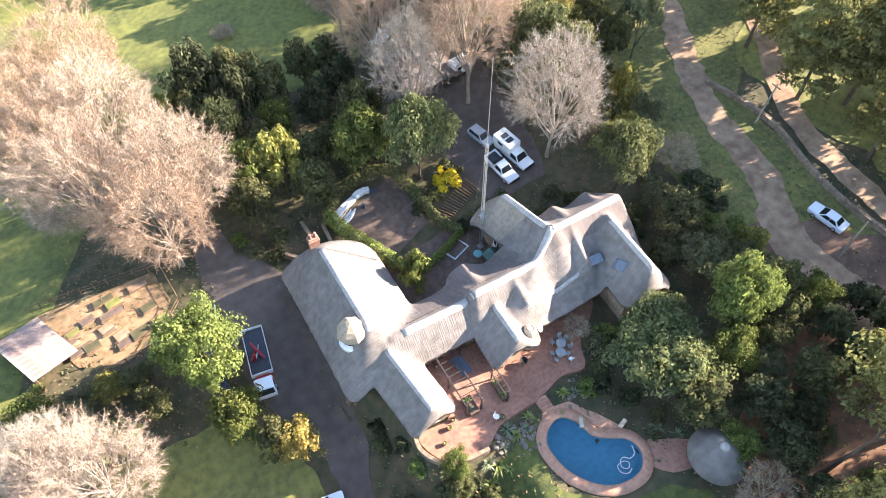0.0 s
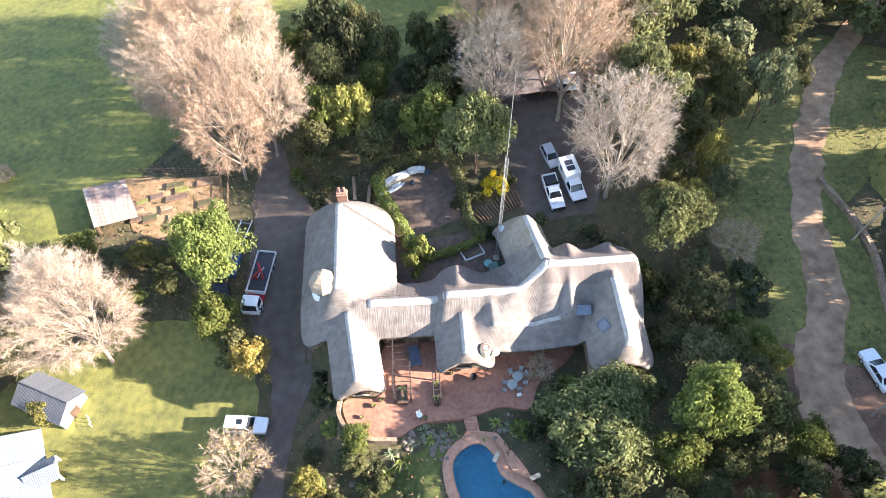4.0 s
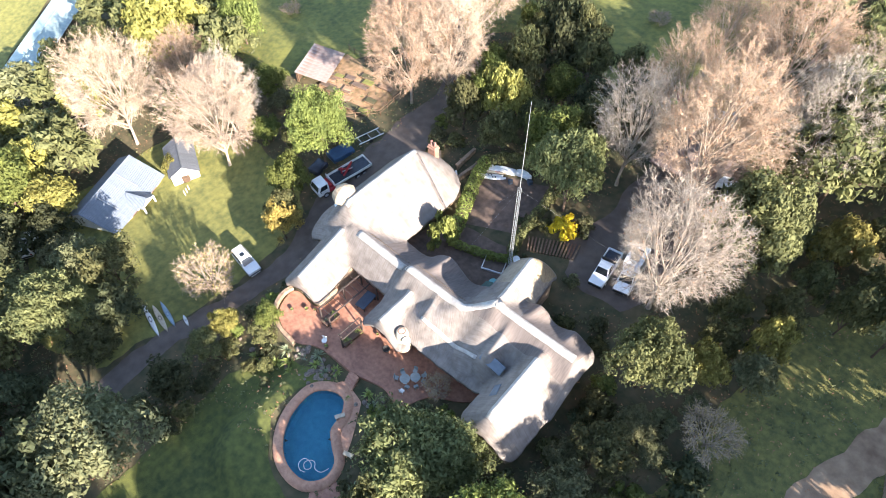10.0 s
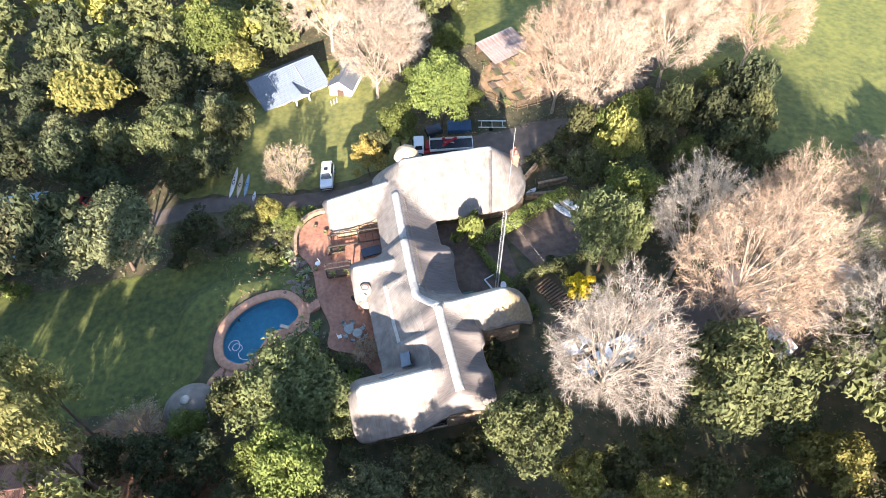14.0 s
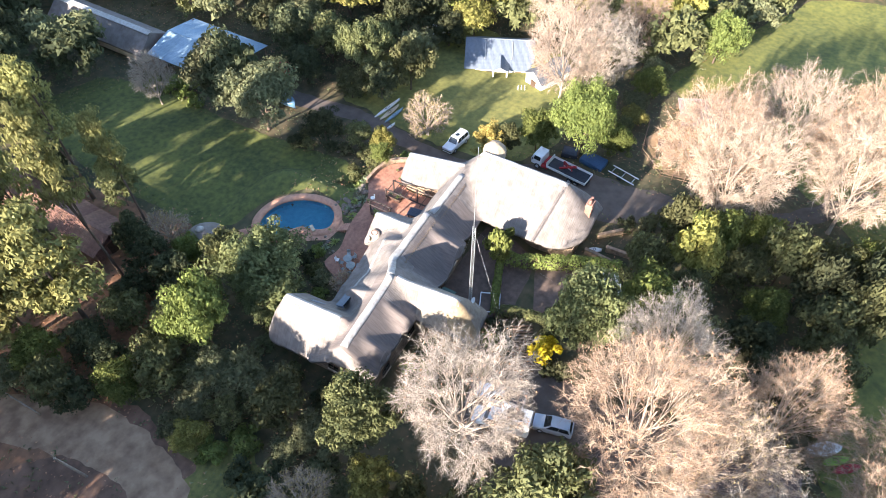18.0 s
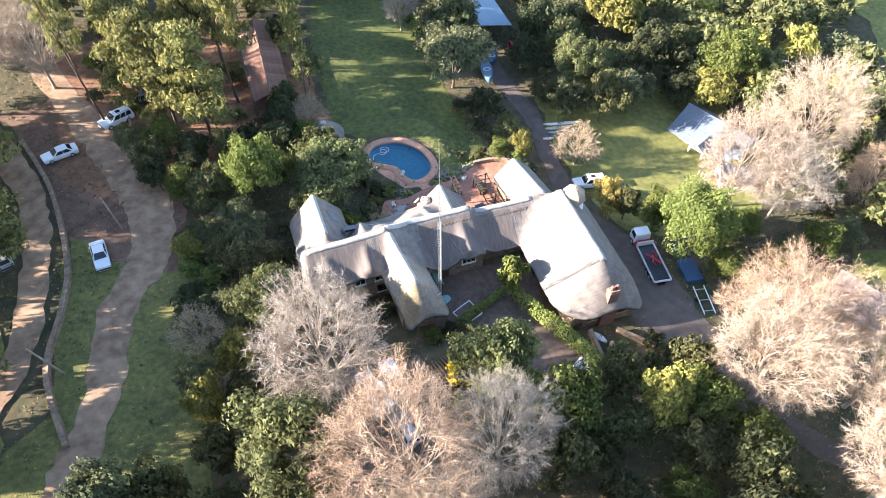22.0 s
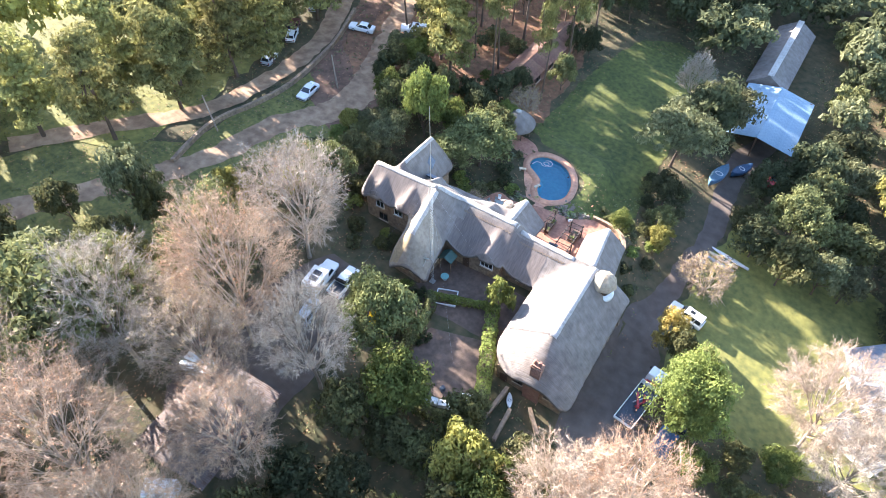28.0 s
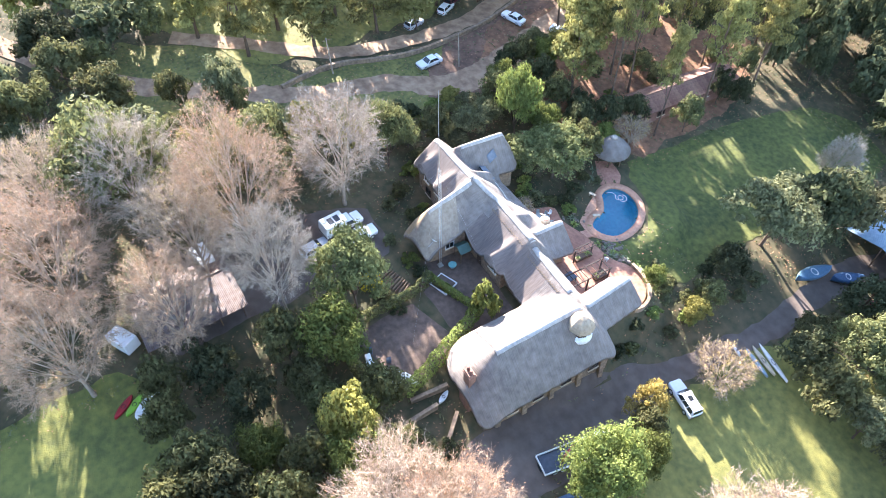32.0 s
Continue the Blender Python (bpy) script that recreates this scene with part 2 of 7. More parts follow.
# ---------- small mesh helpers ----------
def mesh_from(name, verts, faces, mat, smooth=False):
    me = bpy.data.meshes.new(name)
    me.from_pydata([tuple(v) for v in verts], [], faces)
    if mat:
        me.materials.append(mat)
    if smooth:
        me.polygons.foreach_set("use_smooth", [True] * len(me.polygons))
    me.update()
    return me


def part(name, bm, mat, parent, label="", smooth=False):
    """Links a bmesh (or a ready mesh) as one mesh object under a thing or a part."""
    if isinstance(bm, bpy.types.Mesh):
        me = bm
    else:
        me = bpy.data.meshes.new(name)
        bm.to_mesh(me)
        bm.free()
        me.materials.append(mat)
        if smooth:
            me.polygons.foreach_set("use_smooth", [True] * len(me.polygons))
    ob = new(name, me)
    ob.parent = parent
    return tagged(ob, label)


def thing(name, place=(0, 0, 0), turn=0.0, label="", category="", group="", kind=""):
    ob = new(name)
    ob.matrix_basis = pose(*place, 0, 0, turn)
    return tagged(ob, label, category, group, kind)


def box(size, at=(0, 0, 0), bevel=0.0, turn=None, bm=None):
    """A box with softened edges, added to bm."""
    tmp = bmesh.new()
    bmesh.ops.create_cube(tmp, size=1.0)
    bmesh.ops.scale(tmp, vec=size, verts=tmp.verts)
    if bevel:
        bmesh.ops.bevel(tmp, geom=list(tmp.edges), offset=bevel, segments=2, affect="EDGES", profile=0.6)
    if turn is not None:
        bmesh.ops.transform(tmp, matrix=Euler([radians(a) for a in turn]).to_matrix().to_4x4(), verts=tmp.verts)
    bmesh.ops.translate(tmp, vec=at, verts=tmp.verts)
    if bm is None:
        return tmp
    me = bpy.data.meshes.new("t")
    tmp.to_mesh(me)
    tmp.free()
    bm.from_mesh(me)
    bpy.data.meshes.remove(me)
    return bm


def rod(a, b, r0, r1=None, n=8, bm=None):
    """A tapered round bar from a to b."""
    r1 = r0 if r1 is None else r1
    bm = bm or bmesh.new()
    a, b = Vector(a), Vector(b)
    q = (b - a).to_track_quat("Z", "Y")
    rings = []
    for c, r in ((a, r0), (b, r1)):
        rings.append([bm.verts.new(c + q @ Vector((math.cos(2 * math.pi * k / n) * r, math.sin(2 * math.pi * k / n) * r, 0))) for k in range(n)])
    for k in range(n):
        bm.faces.new((rings[0][k], rings[0][(k + 1) % n], rings[1][(k + 1) % n], rings[1][k]))
    bm.faces.new(rings[0][::-1])
    bm.faces.new(rings[1])
    return bm


def lathe(profile, n=16, bm=None, at=(0, 0, 0)):
    """A turned shape from (radius, height) pairs."""
    bm = bm or bmesh.new()
    rings = []
    for r, z in profile:
        rings.append([bm.verts.new((at[0] + math.cos(2 * math.pi * k / n) * max(r, 1e-4), at[1] + math.sin(2 * math.pi * k / n) * max(r, 1e-4), at[2] + z)) for k in range(n)])
    for a, b in zip(rings, rings[1:]):
        for k in range(n):
            bm.faces.new((a[k], a[(k + 1) % n], b[(k + 1) % n], b[k]))
    bm.faces.new(rings[0][::-1])
    bm.faces.new(rings[-1])
    return bm


def loft(rings, caps=True, bm=None):
    """Skins equal rings of points."""
    bm = bm or bmesh.new()
    vs = [[bm.verts.new(p) for p in ring] for ring in rings]
    n = len(vs[0])
    for a, b in zip(vs, vs[1:]):
        for k in range(n):
            bm.faces.new((a[k], a[(k + 1) % n], b[(k + 1) % n], b[k]))
    if caps:
        bm.faces.new(vs[0][::-1])
        bm.faces.new(vs[-1])
    return bm


def smooth01(v):
    v = min(1.0, max(0.0, v))
    return v * v * (3 - 2 * v)


def contour(f, height, x0, x1, y0, y1, step):
    """The part of a grid where f < 0, cut along f = 0. Returns verts, faces and the rim's edges."""
    nx, ny = int(math.ceil((x1 - x0) / step)) + 1, int(math.ceil((y1 - y0) / step)) + 1
    val = [[f(x0 + i * step, y0 + j * step) for j in range(ny)] for i in range(nx)]
    verts, index, faces, rim = [], {}, [], []

    def vert(key, x, y):
        if key not in index:
            index[key] = len(verts)
            verts.append((x, y, height(x, y)))
        return index[key]
    for i in range(nx - 1):
        for j in range(ny - 1):
            corner = [(i, j), (i + 1, j), (i + 1, j + 1), (i, j + 1)]
            v = [val[a][b] for a, b in corner]
            if min(v) >= 0:
                continue
            poly, cut = [], []
            for k in range(4):
                (a, b), (c, d) = corner[k], corner[(k + 1) % 4]
                va, vb = v[k], v[(k + 1) % 4]
                if va < 0:
                    poly.append(vert((a, b), x0 + a * step, y0 + b * step))
                if (va < 0) != (vb < 0):
                    s = va / (va - vb)
                    key = tuple(sorted(((a, b), (c, d))))
                    idx = vert(key, x0 + (a + (c - a) * s) * step, y0 + (b + (d - b) * s) * step)
                    poly.append(idx)
                    cut.append((len(poly) - 1, va < 0))
            if len(poly) >= 3:
                faces.append(poly)
                for pos, leaving in cut:
                    if leaving:
                        rim.append((poly[pos], poly[(pos + 1) % len(poly)]))
    return verts, faces, rim


def poly_dist(points):
    """Signed distance to a closed polygon, negative inside."""
    pts = [(float(a), float(b)) for a, b in points]

    def f(x, y):
        inside, best = False, 1e9
        for (ax, ay), (bx, by) in zip(pts, pts[1:] + pts[:1]):
            dx, dy = bx - ax, by - ay
            t = min(1, max(0, ((x - ax) * dx + (y - ay) * dy) / (dx * dx + dy * dy + 1e-12)))
            best = min(best, (x - ax - t * dx) ** 2 + (y - ay - t * dy) ** 2)
            if (ay > y) != (by > y) and x < (bx - ax) * (y - ay) / (by - ay) + ax:
                inside = not inside
        return -math.sqrt(best) if inside else math.sqrt(best)
    return f


def spline(points, per=6, closed=False):
    """A smooth line through points."""
    p = [Vector(q) for q in points]
    out, n = [], len(p)
    for i in range(n if closed else n - 1):
        a, b, c, d = (p[(i - 1) % n], p[i], p[(i + 1) % n], p[(i + 2) % n]) if closed else (p[max(i - 1, 0)], p[i], p[i + 1], p[min(i + 2, n - 1)])
        for k in range(per):
            t = k / per
            out.append(0.5 * ((2 * b) + (c - a) * t + (2 * a - 5 * b + 4 * c - d) * t * t + (3 * b - a - 3 * c + d) * t ** 3))
    if not closed:
        out.append(p[-1])
    return out


# ---------- the lie of the land: falls to the west, with a terrace for house, patio and pool ----------
POOL = spline([(-5.4, -18.6), (-4.2, -17.0), (-2.4, -16.6), (-1.2, -17.9), (-0.7, -19.8), (0.8, -21.0), (2.2, -21.9), (2.6, -23.6), (1.3, -25.1), (-1.2, -25.2), (-3.4, -24.0), (-5.0, -21.6)], 5, True)
pool_dist = poly_dist([(p.x, p.y) for p in POOL])
WATER = -1.35


def rect_dist(x0, x1, y0, y1, r=2.0):
    def f(x, y):
        dx, dy = abs(x - (x0 + x1) / 2) - (x1 - x0) / 2 + r, abs(y - (y0 + y1) / 2) - (y1 - y0) / 2 + r
        return math.hypot(max(dx, 0), max(dy, 0)) + min(max(dx, dy), 0) - r
    return f


house_plat = rect_dist(-19.0, 5.0, -5.5, 6.0)
patio_plat = rect_dist(-17.2, 8.0, -16.0, -4.0)
pool_plat = rect_dist(-8.0, 7.0, -29.0, -15.0, 3.0)


def land(x, y):
    cx, cy = min(95, max(-95, x)), min(95, max(-95, y))
    yy = 0.09 * min(20, max(-15, cy)) + 0.04 * max(0, cy - 20) - 0.03 * max(0, -15 - cy)
    z = 0.11 * cx + yy - 0.5
    z -= 1.6 * smooth01((-17 - x) / 8) * smooth01((9 - y) / 14) * (1 - 0.5 * smooth01((-14 - y) / 10))
    z += 0.35 * math.sin(x * 0.11 + 1.3) * math.sin(y * 0.09 + 0.4) * smooth01((math.hypot(x, y) - 25) / 20)
    z += (0.0 - z) * smooth01(1 - house_plat(x, y) / 2.5)
    z += (-0.55 - z) * smooth01(1 - patio_plat(x, y) / 2.2)
    z += (-1.28 - z) * smooth01(1 - pool_plat(x, y) / 3.0)
    return z


def ground_height(x, y):
    return land(x, y) - (2.6 if pool_dist(x, y) < 0.35 else 0.0)


def steps_out(near, far, step):
    v, s, out = near, step, []
    while v < far:
        s *= 1.25
        v += s
        out.append(v)
    return out


fringe = [72 + 23 * i / 12 for i in range(1, 13)] + [95 + 2.5 * i for i in range(1, 15)] + steps_out(130, 1800, 2.5)
axis = [-v for v in fringe][::-1] + [-72 + i for i in range(145)] + fringe
gv = [(x, y, ground_height(x, y) if abs(x) < 100 and abs(y) < 100 else land(x, y)) for x in axis for y in axis]
na = len(axis)
gf = [(i * na + j, (i + 1) * na + j, (i + 1) * na + j + 1, i * na + j + 1) for i in range(na - 1) for j in range(na - 1)]
ground = tagged(new("ground", mesh_from("ground", gv, gf, M_GROUND, True)), "brown leaf-littered forest ground sloping down westward", "ground", "", "structure")


def lay(name, f, bounds, mat, label, category, step=1.0, lift=0.05, wobble=1.2):
    """A sheet of lawn or earth that follows the land, with a ragged rim."""
    def g(x, y):
        return f(x, y) + wobble * noise.noise((x * 0.21, y * 0.21, 3.0)) + 0.4 * wobble * noise.noise((x * 0.8, y * 0.8, 7.0))
    v, fc, _ = contour(g, lambda x, y: land(x, y) + lift, *bounds, step)
    return tagged(new(name, mesh_from(name, v, fc, mat, True)), label, category, "", "structure")


def ribbon(name, points, widths, mat, label, category, lift=0.07, ragged=0.2):
    """A road of changing width that follows the land."""
    line = spline([(a, b, 0) for a, b in points], 12)
    verts, faces, n = [], [], 6
    for i, p in enumerate(line):
        d = (line[min(i + 1, len(line) - 1)] - line[max(i - 1, 0)]).normalized()
        u = i / (len(line) - 1) * (len(widths) - 1)
        k = min(int(u), len(widths) - 2)
        w = widths[k] + (widths[k + 1] - widths[k]) * (u - k)
        for s in range(n + 1):
            e = (s / n - 0.5) * w + (0.5 * noise.noise((p.x * 0.35, p.y * 0.35, s)) + ragged * noise.noise((p.x * 0.9, p.y * 0.9, s + 3)) if s in (0, n) else 0)
            x, y = p.x - d.y * e, p.y + d.x * e
            verts.append((x, y, land(x, y) + lift + 0.03 * (1 - (2 * s / n - 1) ** 2)))
    for i in range(len(line) - 1):
        for s in range(n):
            a = i * (n + 1) + s
            faces.append((a, a + 1, a + n + 2, a + n + 1))
    return tagged(new(name, mesh_from(name, verts, faces, mat, True)), label, category, "", "structure")


# lawns
lawn_rim = poly_dist([(-13, -17.5), (-8, -17), (-4, -16), (-3, -24), (3, -27.5), (6, -30), (6, -36), (5, -54), (3, -66), (-4, -73), (-12, -70), (-15, -62), (-14, -40), (-15, -24)])
lay("lawn_south", lambda x, y: max(lawn_rim(x, y), 1.6 - pool_dist(x, y)), (-22, 14, -94, -10), M_LAWN, "green lawn striped with long tree shadows below the pool", "lawn")
cottage_lawn = poly_dist([(-60, -4), (-46, 3), (-35, 3), (-29, -1), (-26.8, -8), (-27, -20), (-28.5, -33), (-40, -36), (-50, -32), (-62, -28)])
lay("lawn_cottage", cottage_lawn, (-68, -22, -42, 8), M_LAWN_DRY, "sunlit yellow-green lawn beside the cottage", "lawn")
lay("lawn_west", poly_dist([(-45, 30), (-56, 12), (-70, 16), (-100, 30), (-112, 70), (-100, 112), (-60, 114), (-20, 96), (2, 72), (5, 46), (-4, 43), (-14, 46), (-30, 46), (-36, 42)]), (-120, 12, 6, 120), M_MEADOW, "wide green lawn crossed by long tree shadows", "lawn", 1.5)
M_ROUGH = material("rough_verge_grass", (0.215, 0.19, 0.055), (0.085, 0.09, 0.03), scale=4, fine=1.6, rough=0.95, bump=0.1, bump_scale=6)
lay("lawn_lane", poly_dist([(27, -14), (43, -20), (44, 8), (54, 16), (62, 32), (52, 38), (36, 34), (30, 22), (28, 10)]), (22, 66, -26, 44), M_ROUGH, "rough mown grass along the dirt lane", "lawn")
lay("field_west", poly_dist([(-100, -22), (-114, 2), (-122, 18), (-170, 30), (-180, -60), (-112, -50)]), (-190, -90, -70, 40), M_LAWN_DRY, "dry tan field beyond the long shed", "meadow", 3.0, 0.1, 3.0)
lay("meadow_east", poly_dist([(47, 12), (52, -20), (75, -50), (140, -70), (190, 0), (140, 50), (80, 40)]), (42, 200, -80, 60), M_LAWN_DRY, "bright dry meadow beyond the lane", "meadow", 3.0, 0.12, 3.0)

# roads and yards
ribbon("driveway", [(-44, 46), (-33, 36), (-28, 27), (-27.5, 20), (-25.2, 14), (-25.0, 4), (-23.4, -6), (-24.2, -13), (-25, -20), (-26, -28), (-25, -37), (-25, -48), (-29, -62)], [2.6, 2.8, 3.2, 5.4, 9.0, 9.2, 5.0, 3.0, 3.0, 3.0, 3.4, 4.5, 3.0], M_DRIVE, "dark gravel driveway running beside the thatched hall", "driveway", 0.07, 0.2)
lay("parking_yard", poly_dist([(3.5, 16), (6, 11), (14.5, 10.5), (17, 20), (18, 34), (12, 42), (3, 40), (5, 24)]), (-2, 24, 6, 48), M_DRIVE, "dark earth parking yard under bare trees", "yard", 0.8, 0.08, 0.8)
ribbon("lane", [(74, 52), (62, 43), (51, 32), (44, 20), (39.4, 8), (37, -5), (33.2, -13), (33.5, -22), (38, -34), (44, -48), (50, -64)], [3.4, 3.6, 3.6, 3.6, 3.6, 4.0, 5.0, 6.0, 5.0, 4.0, 4.0], M_ROAD, "pale dirt lane with wheel tracks and shadows", "lane", 0.1, 0.5)
ribbon("upper_track", [(60, 24), (52, 10), (47.5, 1), (46.3, -13), (47.5, -26), (53, -40), (60, -54)], [3.0, 3.2, 3.2, 3.2, 3.4, 4.0, 4.0], M_ROAD, "sandy track above a low stone wall", "track", 0.2, 0.35)
lay("lane_apron", poly_dist([(31, -9), (37, -12), (43, -17), (45, -30), (52, -44), (42, -50), (33, -38), (28, -22)]), (20, 60, -56, 0), material("trodden_brown_earth", (0.22, 0.125, 0.08), (0.10, 0.058, 0.038), scale=5, fine=1.0, rough=0.95, bump=0.05), "brown trodden earth beside the lane, under trees", "ground", 1.0, 0.055, 1.6)
lay("courtyard", poly_dist([(-11.5, 2), (2.5, 1), (3, 8), (0, 10.5), (-11, 9.5)]), (-16, 8, -2, 14), M_COURT, "packed earth courtyard between the thatched wings", "yard", 0.5, 0.05, 0.4)
lay("hedge_yard", poly_dist([(-10.6, 9.5), (-2.2, 12.5), (-3.4, 21.5), (-12.4, 18.5)]), (-16, 2, 6, 26), M_COURT, "hedged packed earth yard", "yard", 0.5, 0.06, 0.4)
lay("grove_floor", poly_dist([(6, -34), (12, -27), (24, -22), (34, -20), (44, -28), (46, -60), (20, -72), (8, -56)]), (0, 50, -80, -18), material("pine_needle_litter", (0.30, 0.15, 0.08), (0.13, 0.07, 0.04), scale=5, fine=1.1, rough=0.95, bump=0.05), "orange pine-needle litter under the grove", "ground", 1.2, 0.06, 2.0)

# ---------- the thatched house ----------
house = thing("house", label="rambling stone house with grey thatched roofs and pale cement ridges", category="house")


class Tent:
    """A thatched roof over one ridge: p, q ends of the ridge, reach and slope on its left and right, and how far the ends run on."""

    def __init__(self, p, q, left, right, start, end, corner=1.2, far_right=None):
        self.p, self.q, self.left, self.right, self.start, self.end, self.corner = Vector(p), Vector(q), left, right, start, end, corner
        self.far_right = far_right or corner
        d = Vector((q[0] - p[0], q[1] - p[1]))
        self.length = d.length
        self.d = d / self.length

    def local(self, x, y):
        dx, dy = x - self.p.x, y - self.p.y
        return dx * self.d.x + dy * self.d.y, -dx * self.d.y + dy * self.d.x

    def z(self, x, y):
        s, e = self.local(x, y)
        u = min(1, max(0, s / self.length))
        top = self.p.z + (self.q.z - self.p.z) * u
        slope = self.left[1] if e > 0 else self.right[1]
        over, hip = (-s, self.start[1]) if s < 0 else (s - self.length, self.end[1])
        over = max(0.0, over)
        side = abs(e) * slope
        fall = math.hypot(side, over * hip) if over else side
        return top - math.sqrt(fall * fall + 0.09) + 0.3

    def out(self, x, y):
        s, e = self.local(x, y)
        s0, s1 = -self.start[0], self.length + self.end[0]
        r = self.far_right if e < 0 and s > self.length / 2 else self.corner
        dx = abs(s - (s0 + s1) / 2) - (s1 - s0) / 2 + r
        dy = abs(e - (self.left[0] - self.right[0]) / 2) - (self.left[0] + self.right[0]) / 2 + r
        return math.hypot(max(dx, 0), max(dy, 0)) + min(max(dx, dy), 0) - r


TENTS = {
    "hall": Tent((-16.7, -1.3, 7.4), (-16.9, 9.6, 7.35), (4.7, 1.17), (6.2, 0.86), (3.9, 1.42), (4.6, 1.05), 1.3, 4.6),
    "south_west": Tent((-15.9, -2.6, 4.9), (-14.7, -11.2, 4.2), (2.75, 1.1), (2.75, 1.1), (0.5, 1.5), (0.6, 3.0), 0.7),
    "link": Tent((-14.8, -2.9, 5.5), (-5.8, -3.1, 5.8), (4.5, 0.82), (2.6, 1.35), (0.2, 1.0), (0.3, 1.0), 0.6),
    "middle": Tent((-5.2, -3.15, 6.75), (2.6, -3.1, 6.9), (5.3, 0.86), (3.2, 1.35), (0.7, 1.9), (0.5, 1.0), 0.8),
    "rise": Tent((2.6, -3.1, 6.9), (5.7, -1.3, 8.9), (4.0, 1.15), (4.6, 1.1), (2.6, 0.5), (0.2, 1.0), 1.0),
    "gable": Tent((-3.5, -3.6, 5.2), (-3.45, -9.2, 5.0), (3.1, 1.22), (3.1, 1.22), (0.3, 1.5), (0.5, 3.2), 0.7),
    "east": Tent((5.7, -1.3, 8.9), (15.2, -1.0, 8.9), (3.7, 0.95), (5.2, 1.22), (0.5, 1.0), (1.0, 2.6), 1.2),
    "south_east": Tent((12.4, -2.6, 8.65), (12.6, -10.0, 8.0), (3.6, 1.4), (3.2, 1.5), (0.5, 1.5), (1.6, 2.0), 1.4),
    "nose": Tent((5.7, -1.3, 8.9), (4.5, 6.0, 8.1), (3.0, 1.5), (2.4, 1.55), (0.3, 1.0), (3.0, 1.35), 0.7),
    "skirt": Tent((-0.2, -6.1, 3.35), (9.6, -5.6, 3.6), (0.4, 0.5), (2.2, 0.5), (0.2, 1.0), (0.2, 1.0), 0.3),
    "eyebrow_a": Tent((-3.7, -1.6, 5.7), (-3.7, 1.9, 4.9), (1.3, 0.9), (1.3, 0.9), (0.2, 1.0), (0.5, 2.4), 0.8),
    "eyebrow_b": Tent((8.6, 0.2, 8.0), (8.6, 2.4, 7.3), (1.3, 1.0), (1.3, 1.0), (0.2, 1.0), (0.5, 2.4), 0.8),
    "eyebrow_c": Tent((13.2, 0.2, 8.0), (13.2, 2.3, 7.3), (1.2, 1.0), (1.2, 1.0), (0.2, 1.0), (0.5, 2.4), 0.8),
    "eyebrow_d": Tent((8.0, -2.0, 8.1), (8.0, -5.4, 6.3), (1.1, 1.3), (1.1, 1.3), (0.2, 1.0), (0.5, 2.4), 0.7),
    "eyebrow_e": Tent((-0.4, -3.6, 6.4), (-0.2, -6.2, 5.0), (1.1, 1.3), (1.1, 1.3), (0.2, 1.0), (0.5, 2.4), 0.7),
}


def roof_out(x, y):
    return min(t.out(x, y) for t in TENTS.values()) + 0.08 * noise.noise((x * 1.3, y * 1.3, 1.0))


def roof_z(x, y):
    k = 3.2
    zs = [t.z(x, y) for t in TENTS.values()]
    top = max(zs)
    z = top + math.log(sum(math.exp(k * (v - top)) for v in zs if v > top - 4)) / k
    return z + 0.05 * noise.noise((x * 0.7, y * 0.7, 0)) + 0.02 * noise.noise((x * 3, y * 3, 5))


THATCH = 0.38
rv, rf, rim = contour(roof_out, roof_z, -24, 19, -15, 16, 0.22)
nv = len(rv)
rv2 = rv + [(x, y, z - THATCH) for x, y, z in rv]
rf2 = rf + [[i + nv for i in reversed(f)] for f in rf] + [(b, a, a + nv, b + nv) for a, b in rim]
roof_me = mesh_from("thatched_roof", rv2, rf2, M_THATCH, True)
lead = []
for x, y, z in rv2:
    best = max(TENTS.values(), key=lambda t: t.z(x, y))
    lead.append(best.local(x, y))
roof_uv = roof_me.uv_layers.new(name="strands")
corner_of = np.empty(len(roof_me.loops), dtype=np.int32)
roof_me.loops.foreach_get("vertex_index", corner_of)
roof_uv.data.foreach_set("uv", np.array(lead, dtype=np.float32)[corner_of].ravel())
roof = part("thatched_roof", roof_me, None, house, "weathered grey thatch flowing over many wings")


def ridge_cap(points, width, lift=0.07):
    """A strip of cement laid over a ridge, following the thatch."""
    line = []
    for a, b in zip(points, points[1:]):
        n = max(2, int(math.dist(a, b) / 0.45))
        line += [(a[0] + (b[0] - a[0]) * k / n, a[1] + (b[1] - a[1]) * k / n) for k in range(n)]
    line.append(points[-1])
    rings = []
    for i, (x, y) in enumerate(line):
        x2, y2 = line[min(i + 1, len(line) - 1)]
        x1, y1 = line[max(i - 1, 0)]
        l = math.hypot(x2 - x1, y2 - y1)
        nx, ny = -(y2 - y1) / l, (x2 - x1) / l
        top, low = [], []
        for s in (-1, -0.66, -0.33, 0, 0.33, 0.66, 1):
            e = s * width * (1 + 0.10 * noise.noise((x * 1.1, y * 1.1, s)))
            px, py = x + nx * e, y + ny * e
            z = roof_z(px, py)
            top.append((px, py, z + lift + 0.02 * noise.noise((x, y, 9))))
            low.append((px, py, z - 0.05))
        rings.append(top + low[::-1])
    return loft(rings)


